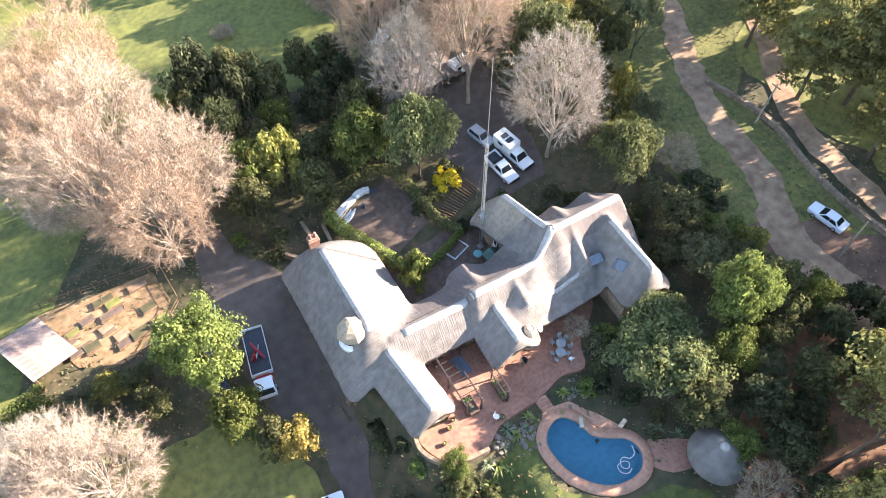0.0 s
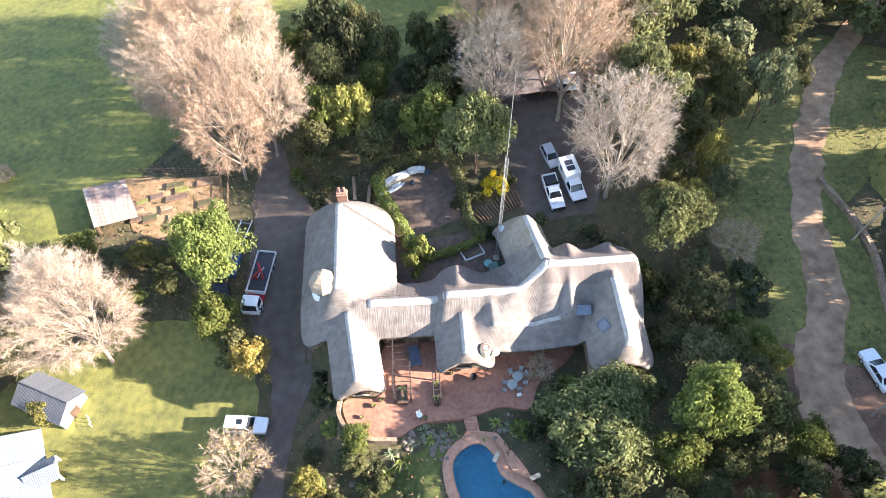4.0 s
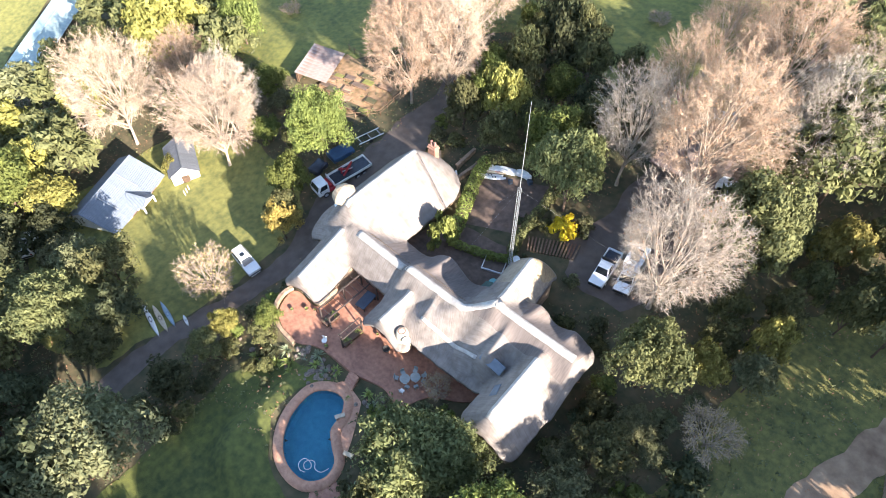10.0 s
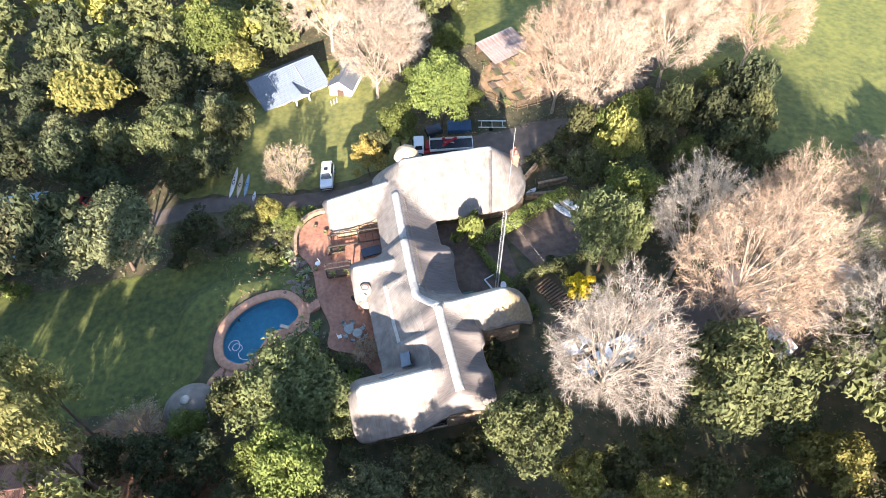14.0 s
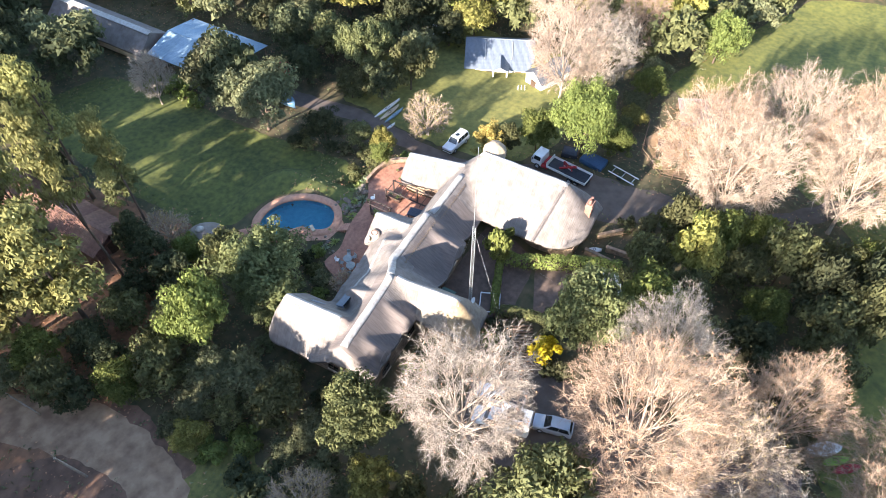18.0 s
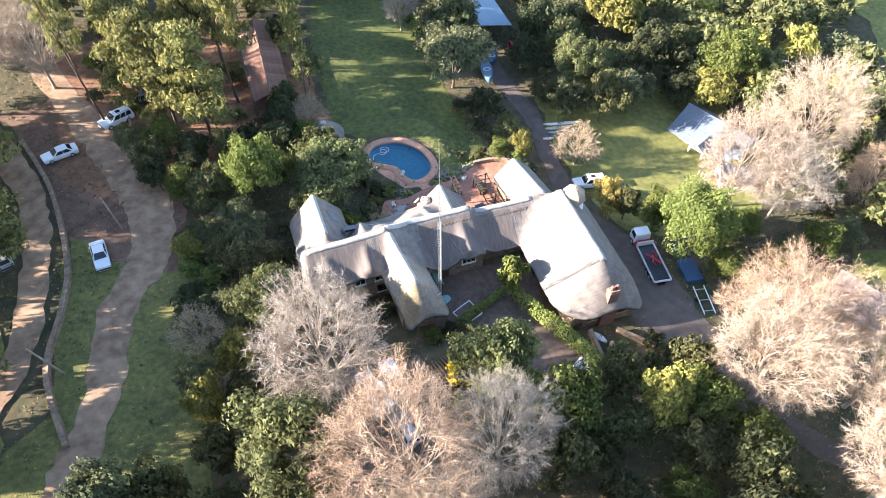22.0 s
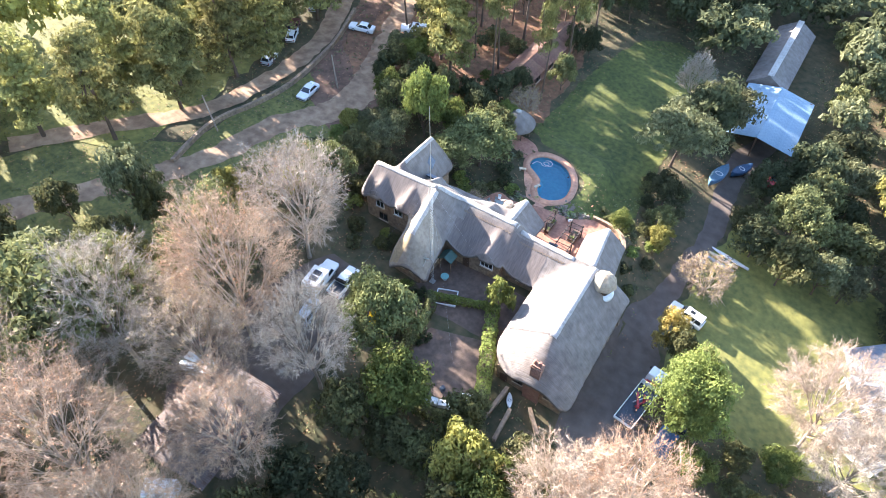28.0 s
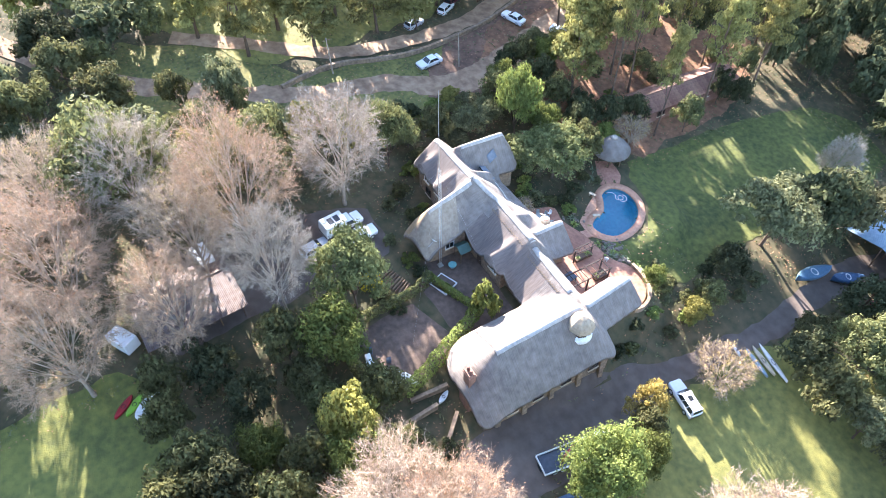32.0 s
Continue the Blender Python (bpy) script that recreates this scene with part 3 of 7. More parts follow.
CAPS = {
    "hall": ([(-16.7, -1.9), (-16.9, 9.9)], 0.42),
    "south_west": ([(-15.8, -3.6), (-14.7, -11.3)], 0.38),
    "link": ([(-13.6, -2.95), (-6.0, -3.1)], 0.46),
    "middle": ([(-5.5, -3.12), (2.6, -3.1), (5.7, -1.3)], 0.46),
    "gable": ([(-3.5, -4.6), (-3.45, -9.3)], 0.4),
    "east": ([(5.7, -1.3), (15.5, -1.0)], 0.46),
    "south_east": ([(12.45, -3.2), (12.6, -10.6)], 0.4),
    "nose": ([(5.55, -0.6), (4.5, 6.4)], 0.44),
}
for pts, w in CAPS.values():
    part("ridge_cap", ridge_cap(pts, w * 0.94), M_CAP, roof, "pale cement ridge capping", True)

# darker brown thatch laid over the north slopes, with a combed grain
M_DARKTHATCH = material("dark_brown_thatch", (0.175, 0.143, 0.125), (0.118, 0.095, 0.082), scale=2.2, fine=1.6, rough=0.95, bump=0.02, stretch=(4.0, 0.6, 0.6))
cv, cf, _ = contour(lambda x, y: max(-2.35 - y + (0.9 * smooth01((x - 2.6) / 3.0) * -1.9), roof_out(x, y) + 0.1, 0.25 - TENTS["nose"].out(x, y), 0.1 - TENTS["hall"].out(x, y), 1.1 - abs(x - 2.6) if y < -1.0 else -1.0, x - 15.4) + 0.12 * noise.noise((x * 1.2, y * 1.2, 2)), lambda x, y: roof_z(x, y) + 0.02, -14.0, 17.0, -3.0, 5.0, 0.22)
part("old_thatch", mesh_from("old_thatch", cv, cf, M_DARKTHATCH, True), None, roof, "darker brown thatch on the north slopes")

# newer straw-coloured thatch on the north nose, lichened near its tip
M_NEWTHATCH = material("buff_new_thatch", (0.31, 0.26, 0.20), (0.205, 0.165, 0.122), scale=2.2, fine=2.0, rough=0.95, bump=0.05, bump_scale=9)
M_LICHEN = material("ochre_lichened_thatch", (0.335, 0.255, 0.15), (0.22, 0.165, 0.10), scale=0.9, fine=3.0, rough=0.95, bump=0.05, bump_scale=9)
for nm, f, mt, up, lb in (("newer_thatch", lambda x, y: max(TENTS["nose"].out(x, y) + 0.12, 1.9 - y + 0.35 * abs(x - 5.2), roof_out(x, y) + 0.1) + 0.25 * noise.noise((x * 0.9, y * 0.9, 4)), M_NEWTHATCH, 0.025, "newer buff thatch on the north nose"),
                          ("lichen_patch", lambda x, y: max(math.hypot((x - 5.6) / 1.2, (y - 7.2) / 1.6) - 1 + 0.5 * noise.noise((x * 1.1, y * 1.1, 8)), roof_out(x, y) + 0.15), M_LICHEN, 0.045, "ochre lichen on old thatch")):
    cv, cf, _ = contour(f, lambda x, y: roof_z(x, y) + up, 1.0, 9.0, 0.0, 10.0, 0.22)
    part(nm, mesh_from(nm, cv, cf, mt, True), None, roof, lb)

# walls under each wing
WALLS = [(-20.6, -12.2, -4.3, 13.3, 2.6), (-16.6, -12.7, -10.9, -4.3, 2.0), (-12.2, -5.6, -4.7, 0.6, 2.8), (-5.6, 5.0, -6.6, 1.5, 3.0), (-5.7, -1.2, -8.4, -6.6, 2.0),
         (5.0, 15.3, -5.9, 1.8, 5.6), (10.0, 15.3, -10.6, -5.9, 4.2), (2.6, 6.6, 1.8, 7.6, 4.2)]
for x0, x1, y0, y1, top in WALLS:
    ring = []
    for (ax, ay), (bx, by) in (((x0, y0), (x1, y0)), ((x1, y0), (x1, y1)), ((x1, y1), (x0, y1)), ((x0, y1), (x0, y0))):
        n = max(2, int(math.hypot(bx - ax, by - ay) / 0.5))
        ring += [(ax + (bx - ax) * k / n, ay + (by - ay) * k / n) for k in range(n)]
    low = min(land(x, y) for x, y in ring) - 0.4
    mx, my = (x0 + x1) / 2, (y0 + y1) / 2

    def inner(x, y, t=0.35):
        return min(max(x, x0 + t), x1 - t), min(max(y, y0 + t), y1 - t)
    tops = [min(top + 0.8, roof_z(x, y) - 0.25) for x, y in ring]
    rings = [[(x, y, low) for x, y in ring], [(x, y, z) for (x, y), z in zip(ring, tops)], [(*inner(x, y), z) for (x, y), z in zip(ring, tops)], [(*inner(x, y), low) for x, y in ring]]
    part("wall", loft(rings, False), M_STONE, house)

# ---------- openings, chimneys and cupola of the house ----------
def window(parent, at, turn, w, h, bars=2, frame_mat=None, name="window"):
    """A framed window set 4 cm proud of a wall that faces -y before it is turned."""
    m = pose(*at, 0, 0, turn)
    frame_bm = bmesh.new()
    for s in (-1, 1):
        box((0.09, 0.12, h + 0.16), (s * (w / 2 + 0.03), 0, 0), 0.01, None, frame_bm)
        box((w + 0.02, 0.12, 0.09), (0, 0, s * (h / 2 + 0.03)), 0.01, None, frame_bm)
    for k in range(1, bars):
        box((0.05, 0.10, h), (-w / 2 + w * k / bars, 0, 0), 0.0, None, frame_bm)
    frame_bm.transform(m)
    win = part(name, frame_bm, frame_mat or M_DARKWOOD, parent)
    for k in range(bars):
        pane = box((w / bars - 0.04, 0.03, h - 0.02), (-w / 2 + w * (k + 0.5) / bars, 0.02, 0))
        pane.transform(m)
        part("pane", pane, M_GLASS, win)
    sill = box((w + 0.3, 0.26, 0.07), (0, -0.05, -h / 2 - 0.1), 0.015)
    sill.transform(m)
    part("sill", sill, M_PLASTER, win)
    return win


def door(parent, at, turn, w=0.95, h=2.05, mat=None):
    m = pose(*at, 0, 0, turn)
    bm = box((w, 0.10, h), (0, 0, 0), 0.01)
    for k in (-1, 1):
        box((w * 0.7, 0.03, h * 0.36), (0, -0.06, k * h * 0.22), 0.01, None, bm)
    bm.transform(m)
    d = part("door", bm, mat or M_DARKWOOD, parent)
    hb = box((0.03, 0.06, 0.14), (w * 0.38, -0.08, -0.05), 0.01)
    hb.transform(m)
    part("handle", hb, M_METAL, d)


for y in (-2.0, 2.0, 6.0, 9.5):
    window(house, (-20.64, y, -0.2), -90, 1.3, 1.2)
for x in (-19.0, -15.0):
    window(house, (x, 13.34, 1.0), 180, 1.1, 1.1)
door(house, (-13.2, 13.36, -0.4), 180)
for x in (-10.8, -8.4):
    window(house, (x, 0.64, 1.6), 180, 1.2, 1.0)
window(house, (-3.7, 1.54, 2.3), 180, 1.7, 1.0, 3, M_WHITE)
door(house, (-0.6, 1.55, 1.0), 180)
for x in (7.6, 10.0, 13.0):
    window(house, (x, 1.84, 4.4), 180, 1.2, 1.1, 2, M_WHITE)
for x in (7.4, 12.6):
    window(house, (x, 1.84, 2.2), 180, 1.3, 1.2, 2)
for x in (3.5, 5.4):
    window(house, (x, 7.64, 2.6), 180, 0.9, 0.9)
window(house, (2.56, 4.2, 2.0), -90, 1.2, 1.0, 2, M_WHITE)
for y in (-8.6, -3.0):
    window(house, (15.34, y, 2.6), 90, 1.3, 1.2)
for x in (-10.6, -7.6):
    door(house, (x, -4.74, 0.6), 0, 1.3, 2.1)
for x in (1.5, 4.5):
    door(house, (x, -6.64, 0.6), 0, 1.5, 2.1, M_GLASS)
window(house, (-3.5, -8.44, 0.8), 0, 1.4, 1.1)
window(house, (-14.6, -10.94, 0.7), 0, 1.6, 1.1)
window(house, (-16.64, -7.5, 0.6), -90, 1.4, 1.0)

# stone buttresses along the drive
for y in (-3.2, 0.2, 4.2, 8.0, 11.6):
    bm = loft([[(-20.5, y - 0.35, -4.5), (-21.25, y - 0.35, -4.5), (-21.25, y + 0.35, -4.5), (-20.5, y + 0.35, -4.5)], [(-20.5, y - 0.3, 1.6), (-20.7, y - 0.3, 1.6), (-20.7, y + 0.3, 1.6), (-20.5, y + 0.3, 1.6)]])
    part("buttress", bm, M_STONE, house)

# cupola on the hall
cup = part("cupola", lathe([(1.1, 4.3), (1.1, 6.1), (1.15, 6.22)], 8, None, (-18.3, -0.7, 0)), M_DARKWOOD, house, "eight-sided timber cupola with a faceted pale roof")
part("cupola_roof", lathe([(1.58, 6.22), (1.62, 6.34), (1.42, 7.05), (1.05, 7.5), (0.52, 7.85), (0.06, 8.02)], 8, None, (-18.3, -0.7, 0)), material("buff_shingle", (0.38, 0.30, 0.21), (0.27, 0.205, 0.135), scale=0.7, fine=3, rough=0.9, bump=0.02), cup, "faceted pale straw-coloured roof")
part("flashing", lathe([(1.5, 4.5), (1.47, 4.95), (1.12, 5.2)], 24, None, (-18.3, -0.7, 0)), M_WHITE, cup, "white cement skirt round its foot", True)
for k in range(8):
    a = 2 * math.pi * (k + 0.5) / 8
    for z in (5.35, 5.55, 5.75):
        lv = box((0.03, 0.5, 0.08), (0, 0, 0), 0, (0, 30, 0))
        lv.transform(pose(-18.3 + 1.05 * math.cos(a), -0.7 + 1.05 * math.sin(a), z, 0, 0, math.degrees(a)))
        part("louvre", lv, M_WOOD, cup)

# brick chimney on the hall's north hip
cx, cy = -16.9, 13.1
chimney = part("chimney", loft([[(cx - a, cy - b, z), (cx + a, cy - b, z), (cx + a, cy + b, z), (cx - a, cy + b, z)] for a, b, z in ((0.62, 0.42, -1.5), (0.6, 0.4, 5.2), (0.68, 0.48, 5.3), (0.68, 0.48, 5.5), (0.6, 0.4, 5.55), (0.58, 0.38, 5.8))]), M_BRICK, house, "brick chimney stack with two clay pots")
for s in (-0.3, 0.3):
    part("chimney_pot", lathe([(0.2, 5.75), (0.22, 5.9), (0.15, 6.2), (0.18, 6.4), (0.12, 6.42)], 12, None, (cx + s, cy, 0)), M_BRICK, chimney, "red clay chimney pot", True)
part("chimney_breast", box((2.0, 0.5, 5.6), (cx, 13.5, 0.4), 0.06), M_BRICK, house)

# plastered chimney with arched mouth on the patio gable
st = part("chimney", lathe([(1.0, 1.0), (0.85, 2.4), (0.72, 3.4), (0.62, 3.9), (0.50, 4.0)], 16, None, (-1.3, -8.3, 0)), M_PLASTER, house, "rounded plaster chimney with an arched clay mouth", True)
part("chimney_mouth", lathe([(0.44, 3.6), (0.44, 4.02), (0.36, 4.05), (0.30, 3.7)], 14, None, (-1.3, -8.3, 0)), M_BRICK, st, "dark red clay mouth", True)
dish = part("satellite_dish", lathe([(0.02, 0), (0.25, 0.03), (0.42, 0.12), (0.45, 0.16), (0.42, 0.15), (0.22, 0.06)], 18), M_WHITE, house, "white satellite dish on a bracket", True)
dish.matrix_basis = pose(-0.3, -8.6, 3.6, 50, 0, 40)
part("bracket", rod((0, 0, 0), (0, -0.2, -0.9), 0.03), M_METAL, dish)
dish2 = part("satellite_dish", lathe([(0.02, 0), (0.25, 0.03), (0.40, 0.12), (0.43, 0.16), (0.40, 0.15), (0.22, 0.06)], 18), M_WHITE, house, "white satellite dish at the eave", True)
dish2.matrix_basis = pose(2.0, 6.9, 4.9, 55, 0, 20)
part("bracket", rod((0, 0, 0), (0.3, -0.2, -1.0), 0.03), M_METAL, dish2)

# stitched hem of the ridge thatch on the north slopes
for x0, x1, y0 in ((-12.6, -6.2, -1.9), (-5.0, 2.0, -1.9)):
    n = int((x1 - x0) / 0.42)
    for k in range(n):
        x = x0 + (x1 - x0) * k / n
        bm = loft([[(x + dx, y0 + dy, roof_z(x + dx, y0 + dy) + up) for dx, dy in ((0, 0), (0.21, 0.16), (0.42, 0), (0.42, -0.14), (0.21, 0.0), (0, -0.14))] for up in (-0.02, 0.07)])
        part("scallop", bm, M_STITCH, roof)
# small white upstand strips on the thatch (skylight and lean-to flashing)
part("lean_to_flashing", ridge_cap([(-0.5, -6.15), (3.2, -5.9), (6.9, -5.7)], 0.16, 0.06), M_CAP, roof, "white cement strip above the lean-to thatch", True)
box_dormer = part("box_dormer", box((2.8, 1.1, 0.3), (0, 0, 0), 0.08), M_GREYROOF, house, "pale flat-topped box dormer set in the thatch")
box_dormer.matrix_basis = pose(8.7, -5.3, roof_z(8.7, -5.3) - 0.04, 26, 0, -3)
# dark strip added in place of the shaded recess above the box
part("dormer_glazing", box((2.5, 0.05, 0.2), (0, 0.555, 0.02), 0.01), M_GLASS, box_dormer, "dark strip standing in for the shaded recess")
for (x0, y0), (x1, y1), w in (((10.7, -6.8), (11.1, -8.2), 0.7),):
    part("skylight", ridge_cap([(x0, y0), (x1, y1)], w / 2, 0.06), M_GREYROOF, roof, "pale blue translucent roof light", True)

# ---------- mast ----------
mast = thing("radio_mast", (1.6, 6.2, land(1.6, 6.2)), 0, "tall slender galvanised lattice mast with a whip on top", "mast")
for k in range(3):
    a = 2 * math.pi * k / 3
    part("mast_leg", rod((0.2 * math.cos(a), 0.2 * math.sin(a), 0), (0.2 * math.cos(a), 0.2 * math.sin(a), 17.2), 0.03, 0.03, 6), M_METAL, mast)
    bm = bmesh.new()
    b = 2 * math.pi * (k + 1) / 3
    for i in range(43):
        z = i * 0.4
        rod((0.2 * math.cos(a), 0.2 * math.sin(a), z), (0.2 * math.cos(b), 0.2 * math.sin(b), z + 0.4), 0.015, 0.015, 4, bm)
    part("bracing", bm, M_METAL, mast)
part("whip", rod((0, 0, 17.0), (0, 0, 28.0), 0.045, 0.025, 8), M_METAL, mast, "thin pale steel pole")
part("base_plate", box((0.7, 0.7, 0.15), (0, 0, 0.05), 0.03), M_METAL, mast)
for gx, gy in ((-9, 9), (8, 11), (-4, -3)):
    gz = land(1.6 + gx, 6.2 + gy) - land(1.6, 6.2) if gy > 0 else 6.0
    part("guy_wire", rod((0, 0, 16.8), (gx, gy, gz), 0.004, 0.004, 4), M_METAL, mast)

# ---------- courtyard ----------
tank = thing("round_table", (0.47, 5.0, land(0.47, 5.0)), 0, "round pale teal table on a post in the courtyard", "table")
part("tabletop", lathe([(0.52, 0.62), (0.55, 0.65), (0.55, 0.69), (0.50, 0.70)], 24), M_TEAL, tank)
part("post", rod((0, 0, 0), (0, 0, 0.64), 0.06), M_METAL, tank)
part("foot", lathe([(0.3, 0.0), (0.28, 0.05), (0.08, 0.09)], 16), M_METAL, tank)

canopy = thing("door_canopy", (1.3, 3.0, land(1.3, 3.0)), 0, "small green gabled canopy on timber posts by the door", "canopy")
for s in (-1, 1):
    part("roof_slope", box((1.2, 1.7, 0.06), (s * 0.5, 0, 2.35), 0.01, (0, s * 32, 0)), material("faded_green_board", (0.07, 0.13, 0.105), (0.045, 0.085, 0.07), scale=0.6, rough=0.7), canopy, "dark green roof board")
    for t in (-0.7, 0.7):
        part("post", rod((s * 0.85, t, -0.1), (s * 0.85, t, 2.1), 0.06), M_WOOD, canopy)

bed = thing("raised_bed", (-1.4, 7.45, land(-1.4, 7.45)), 22, "white-edged rectangular planting bed in the courtyard", "planter")
for dx, dy, sx, sy in ((0, -1.15, 2.6, 0.12), (0, 1.15, 2.6, 0.12), (-1.3, 0, 0.12, 2.4), (1.3, 0, 0.12, 2.4)):
    part("edging", box((sx, sy, 0.35), (dx, dy, 0.12), 0.02), M_WHITE, bed)
part("soil", box((2.5, 2.2, 0.2), (0, 0, 0.08), 0.03), M_COURT, bed)

steps = thing("sleeper_steps", (0, 0, 0), 0, "broad flight of rough timber sleeper steps", "steps")
for k in range(15):
    f = (k + 0.5) / 15
    a = Vector((-0.9 + 6.1 * f, 13.2 + 2.7 * f, 0))
    b = Vector((0.3 + 5.5 * f, 11.3 + 2.2 * f, 0))
    c = (a + b) / 2
    ang = math.degrees(math.atan2(b.y - a.y, b.x - a.x))
    bm = box(((b - a).length, 0.2, 0.24), (0, 0, 0), 0.03)
    bm.transform(pose(c.x, c.y, land(c.x, c.y) + 0.12, 0, 0, ang))
    part("sleeper", bm, M_WOOD, steps)

# ---------- patio, pool and garden ----------
PATIO = -0.38
patio_out = poly_dist([(p.x, p.y) for p in spline([(-12.2, -4.9), (-5.6, -4.9), (-5.4, -6.8), (-1.0, -6.9), (8.6, -6.2), (7.6, -8.4), (4.6, -10.4), (3.0, -13.4), (0.2, -13.0), (-3.6, -14.0), (-8.4, -14.4), (-11.0, -15.8), (-13.6, -15.6), (-15.6, -14.6), (-16.6, -12.6), (-16.2, -11.2), (-12.4, -10.8)], 4, True)])
pv, pf, prim = contour(patio_out, lambda x, y: PATIO + 0.012 * noise.noise((x * 0.5, y * 0.5, 0)), -19, 11, -18, -3, 0.35)
npv = len(pv)
patio = tagged(new("patio", mesh_from("patio", pv + [(x, y, -1.6) for x, y, z in pv], pf + [(b, a, a + npv, b + npv) for a, b in prim], M_TILE)), "orange terracotta patio with pale worn patches", "patio", "", "structure")
# low stone parapet round the patio's south-west corner
wall_line = spline([(-16.9, -11.4, 0), (-17.0, -13.0, 0), (-15.9, -14.9, 0), (-13.7, -15.9, 0), (-11.0, -16.1, 0)], 6)
rings = []
for i, p in enumerate(wall_line):
    d = (wall_line[min(i + 1, len(wall_line) - 1)] - wall_line[max(i - 1, 0)]).normalized()
    n = Vector((-d.y, d.x, 0)) * 0.2
    g = 0.05 * noise.noise((p.x * 2, p.y * 2, 0))
    rings.append([(p.x - n.x, p.y - n.y, -2.6), (p.x + n.x, p.y + n.y, -2.6), (p.x + n.x, p.y + n.y, 0.15 + g), (p.x - n.x, p.y - n.y, 0.15 + g)])
tagged(new("parapet_wall", mesh_from("parapet_wall", [], [], M_STONE)), "low curved stone parapet round the patio", "wall", "", "structure")
pw = bpy.data.objects["parapet_wall"]
bm = loft(rings)
bm.to_mesh(pw.data)
bm.free()

# pool
pool = thing("swimming_pool", (0, 0, 0), 0, "kidney-shaped blue swimming pool with terracotta coping", "swimming pool")
cen = sum(POOL, Vector((0, 0))) / len(POOL)


def pool_ring(grow, z):
    out = []
    n = len(POOL)
    for i, p in enumerate(POOL):
        d = (POOL[(i + 1) % n] - POOL[(i - 1) % n]).normalized()
        out.append((p.x - (-d.y) * grow * PSIGN, p.y - d.x * grow * PSIGN, z))
    return out


PSIGN = 1 if pool_dist(POOL[0].x + 0.3 * (POOL[1].y - POOL[-1].y), POOL[0].y - 0.3 * (POOL[1].x - POOL[-1].x)) > 0 else -1
COPE = -1.16
part("coping", loft([pool_ring(0.0, COPE - 0.3), pool_ring(0.0, COPE), pool_ring(0.35, COPE + 0.02), pool_ring(1.05, COPE), pool_ring(1.12, COPE - 0.3)], False), M_COPING, pool, "terracotta brick coping", True)
basin = loft([pool_ring(0.02, COPE - 0.02), pool_ring(0.0, -2.4), pool_ring(-0.5, -2.75)], False)
basin.faces.new([basin.verts.new(p) for p in pool_ring(-0.48, -2.75)])
part("basin", basin, M_POOLWALL, pool, "blue plaster basin")
water_mat = bpy.data.materials.new("pool_water")
water_mat.use_nodes = True
wb = water_mat.node_tree.nodes["Principled BSDF"]
wb.inputs["Base Color"].default_value = (0.55, 0.82, 0.93, 1)
wb.inputs["Transmission Weight"].default_value, wb.inputs["IOR"].default_value, wb.inputs["Roughness"].default_value = 1.0, 1.33, 0.02
wnoise, wbump = water_mat.node_tree.nodes.new("ShaderNodeTexNoise"), water_mat.node_tree.nodes.new("ShaderNodeBump")
wnoise.inputs["Scale"].default_value, wbump.inputs["Strength"].default_value, wbump.inputs["Distance"].default_value = 1.8, 0.25, 0.05
water_mat.node_tree.links.new(wnoise.outputs["Fac"], wbump.inputs["Height"])
water_mat.node_tree.links.new(wbump.outputs["Normal"], wb.inputs["Normal"])
wbm = bmesh.new()
wbm.faces.new([wbm.verts.new(p) for p in pool_ring(-0.01, WATER)])
bmesh.ops.triangulate(wbm, faces=wbm.faces)
wat = part("water", wbm, water_mat, pool, "clear rippled water")
if wat.data.polygons[0].normal.z < 0:
    wat.data.flip_normals()
wat.visible_shadow = False
hose = thing("pool_hose", (0, 0, 0), 0, "pale coiled suction hose floating on the pool", "hose")
hp = spline([(2.2, -22.6, WATER), (1.9, -23.4, WATER), (1.2, -23.6, WATER), (0.7, -23.2, WATER), (0.2, -23.3, WATER), (-0.1, -23.9, WATER), (0.4, -24.3, WATER), (0.8, -23.9, WATER), (0.4, -23.5, WATER), (-0.4, -23.6, WATER), (-0.5, -24.3, WATER), (0.1, -24.7, WATER), (0.7, -24.5, WATER)], 5)
bm = bmesh.new()
for a, b in zip(hp, hp[1:]):
    rod(a, b, 0.045, 0.045, 6, bm)
part("tube", bm, M_WHITE, hose)

# paved apron and path from the pool to the thatched shelter
lay("pool_path", poly_dist([(2.5, -25.6), (3.8, -22.8), (6.8, -24.6), (8.6, -25.6), (7.2, -27.6), (4.0, -27.0)]), (0, 11, -30, -20), M_COPING, "terracotta paved path beside the pool", "path", 0.4, 0.05, 0.3)
lay("steps_landing", poly_dist([(-4.4, -16.0), (-2.0, -16.0), (0.6, -19.6), (2.6, -20.8), (1.6, -19.0), (-0.6, -15.6), (-3.6, -15.0)]), (-7, 5, -23, -12), M_COPING, "terracotta paving between pool and garden steps", "path", 0.35, 0.06, 0.2)
gsteps = thing("garden_steps", (0, 0, 0), 0, "short flight of brick steps from patio to pool", "steps")
for k in range(5):
    bm = box((1.4, 0.34, 0.5), (0, 0, 0), 0.02)
    bm.transform(pose(-3.3 + 0.06 * k, -14.0 - 0.3 * k, PATIO - 0.36 - 0.15 * k, 0, 0, -8))
    part("step", bm, M_COPING, gsteps)

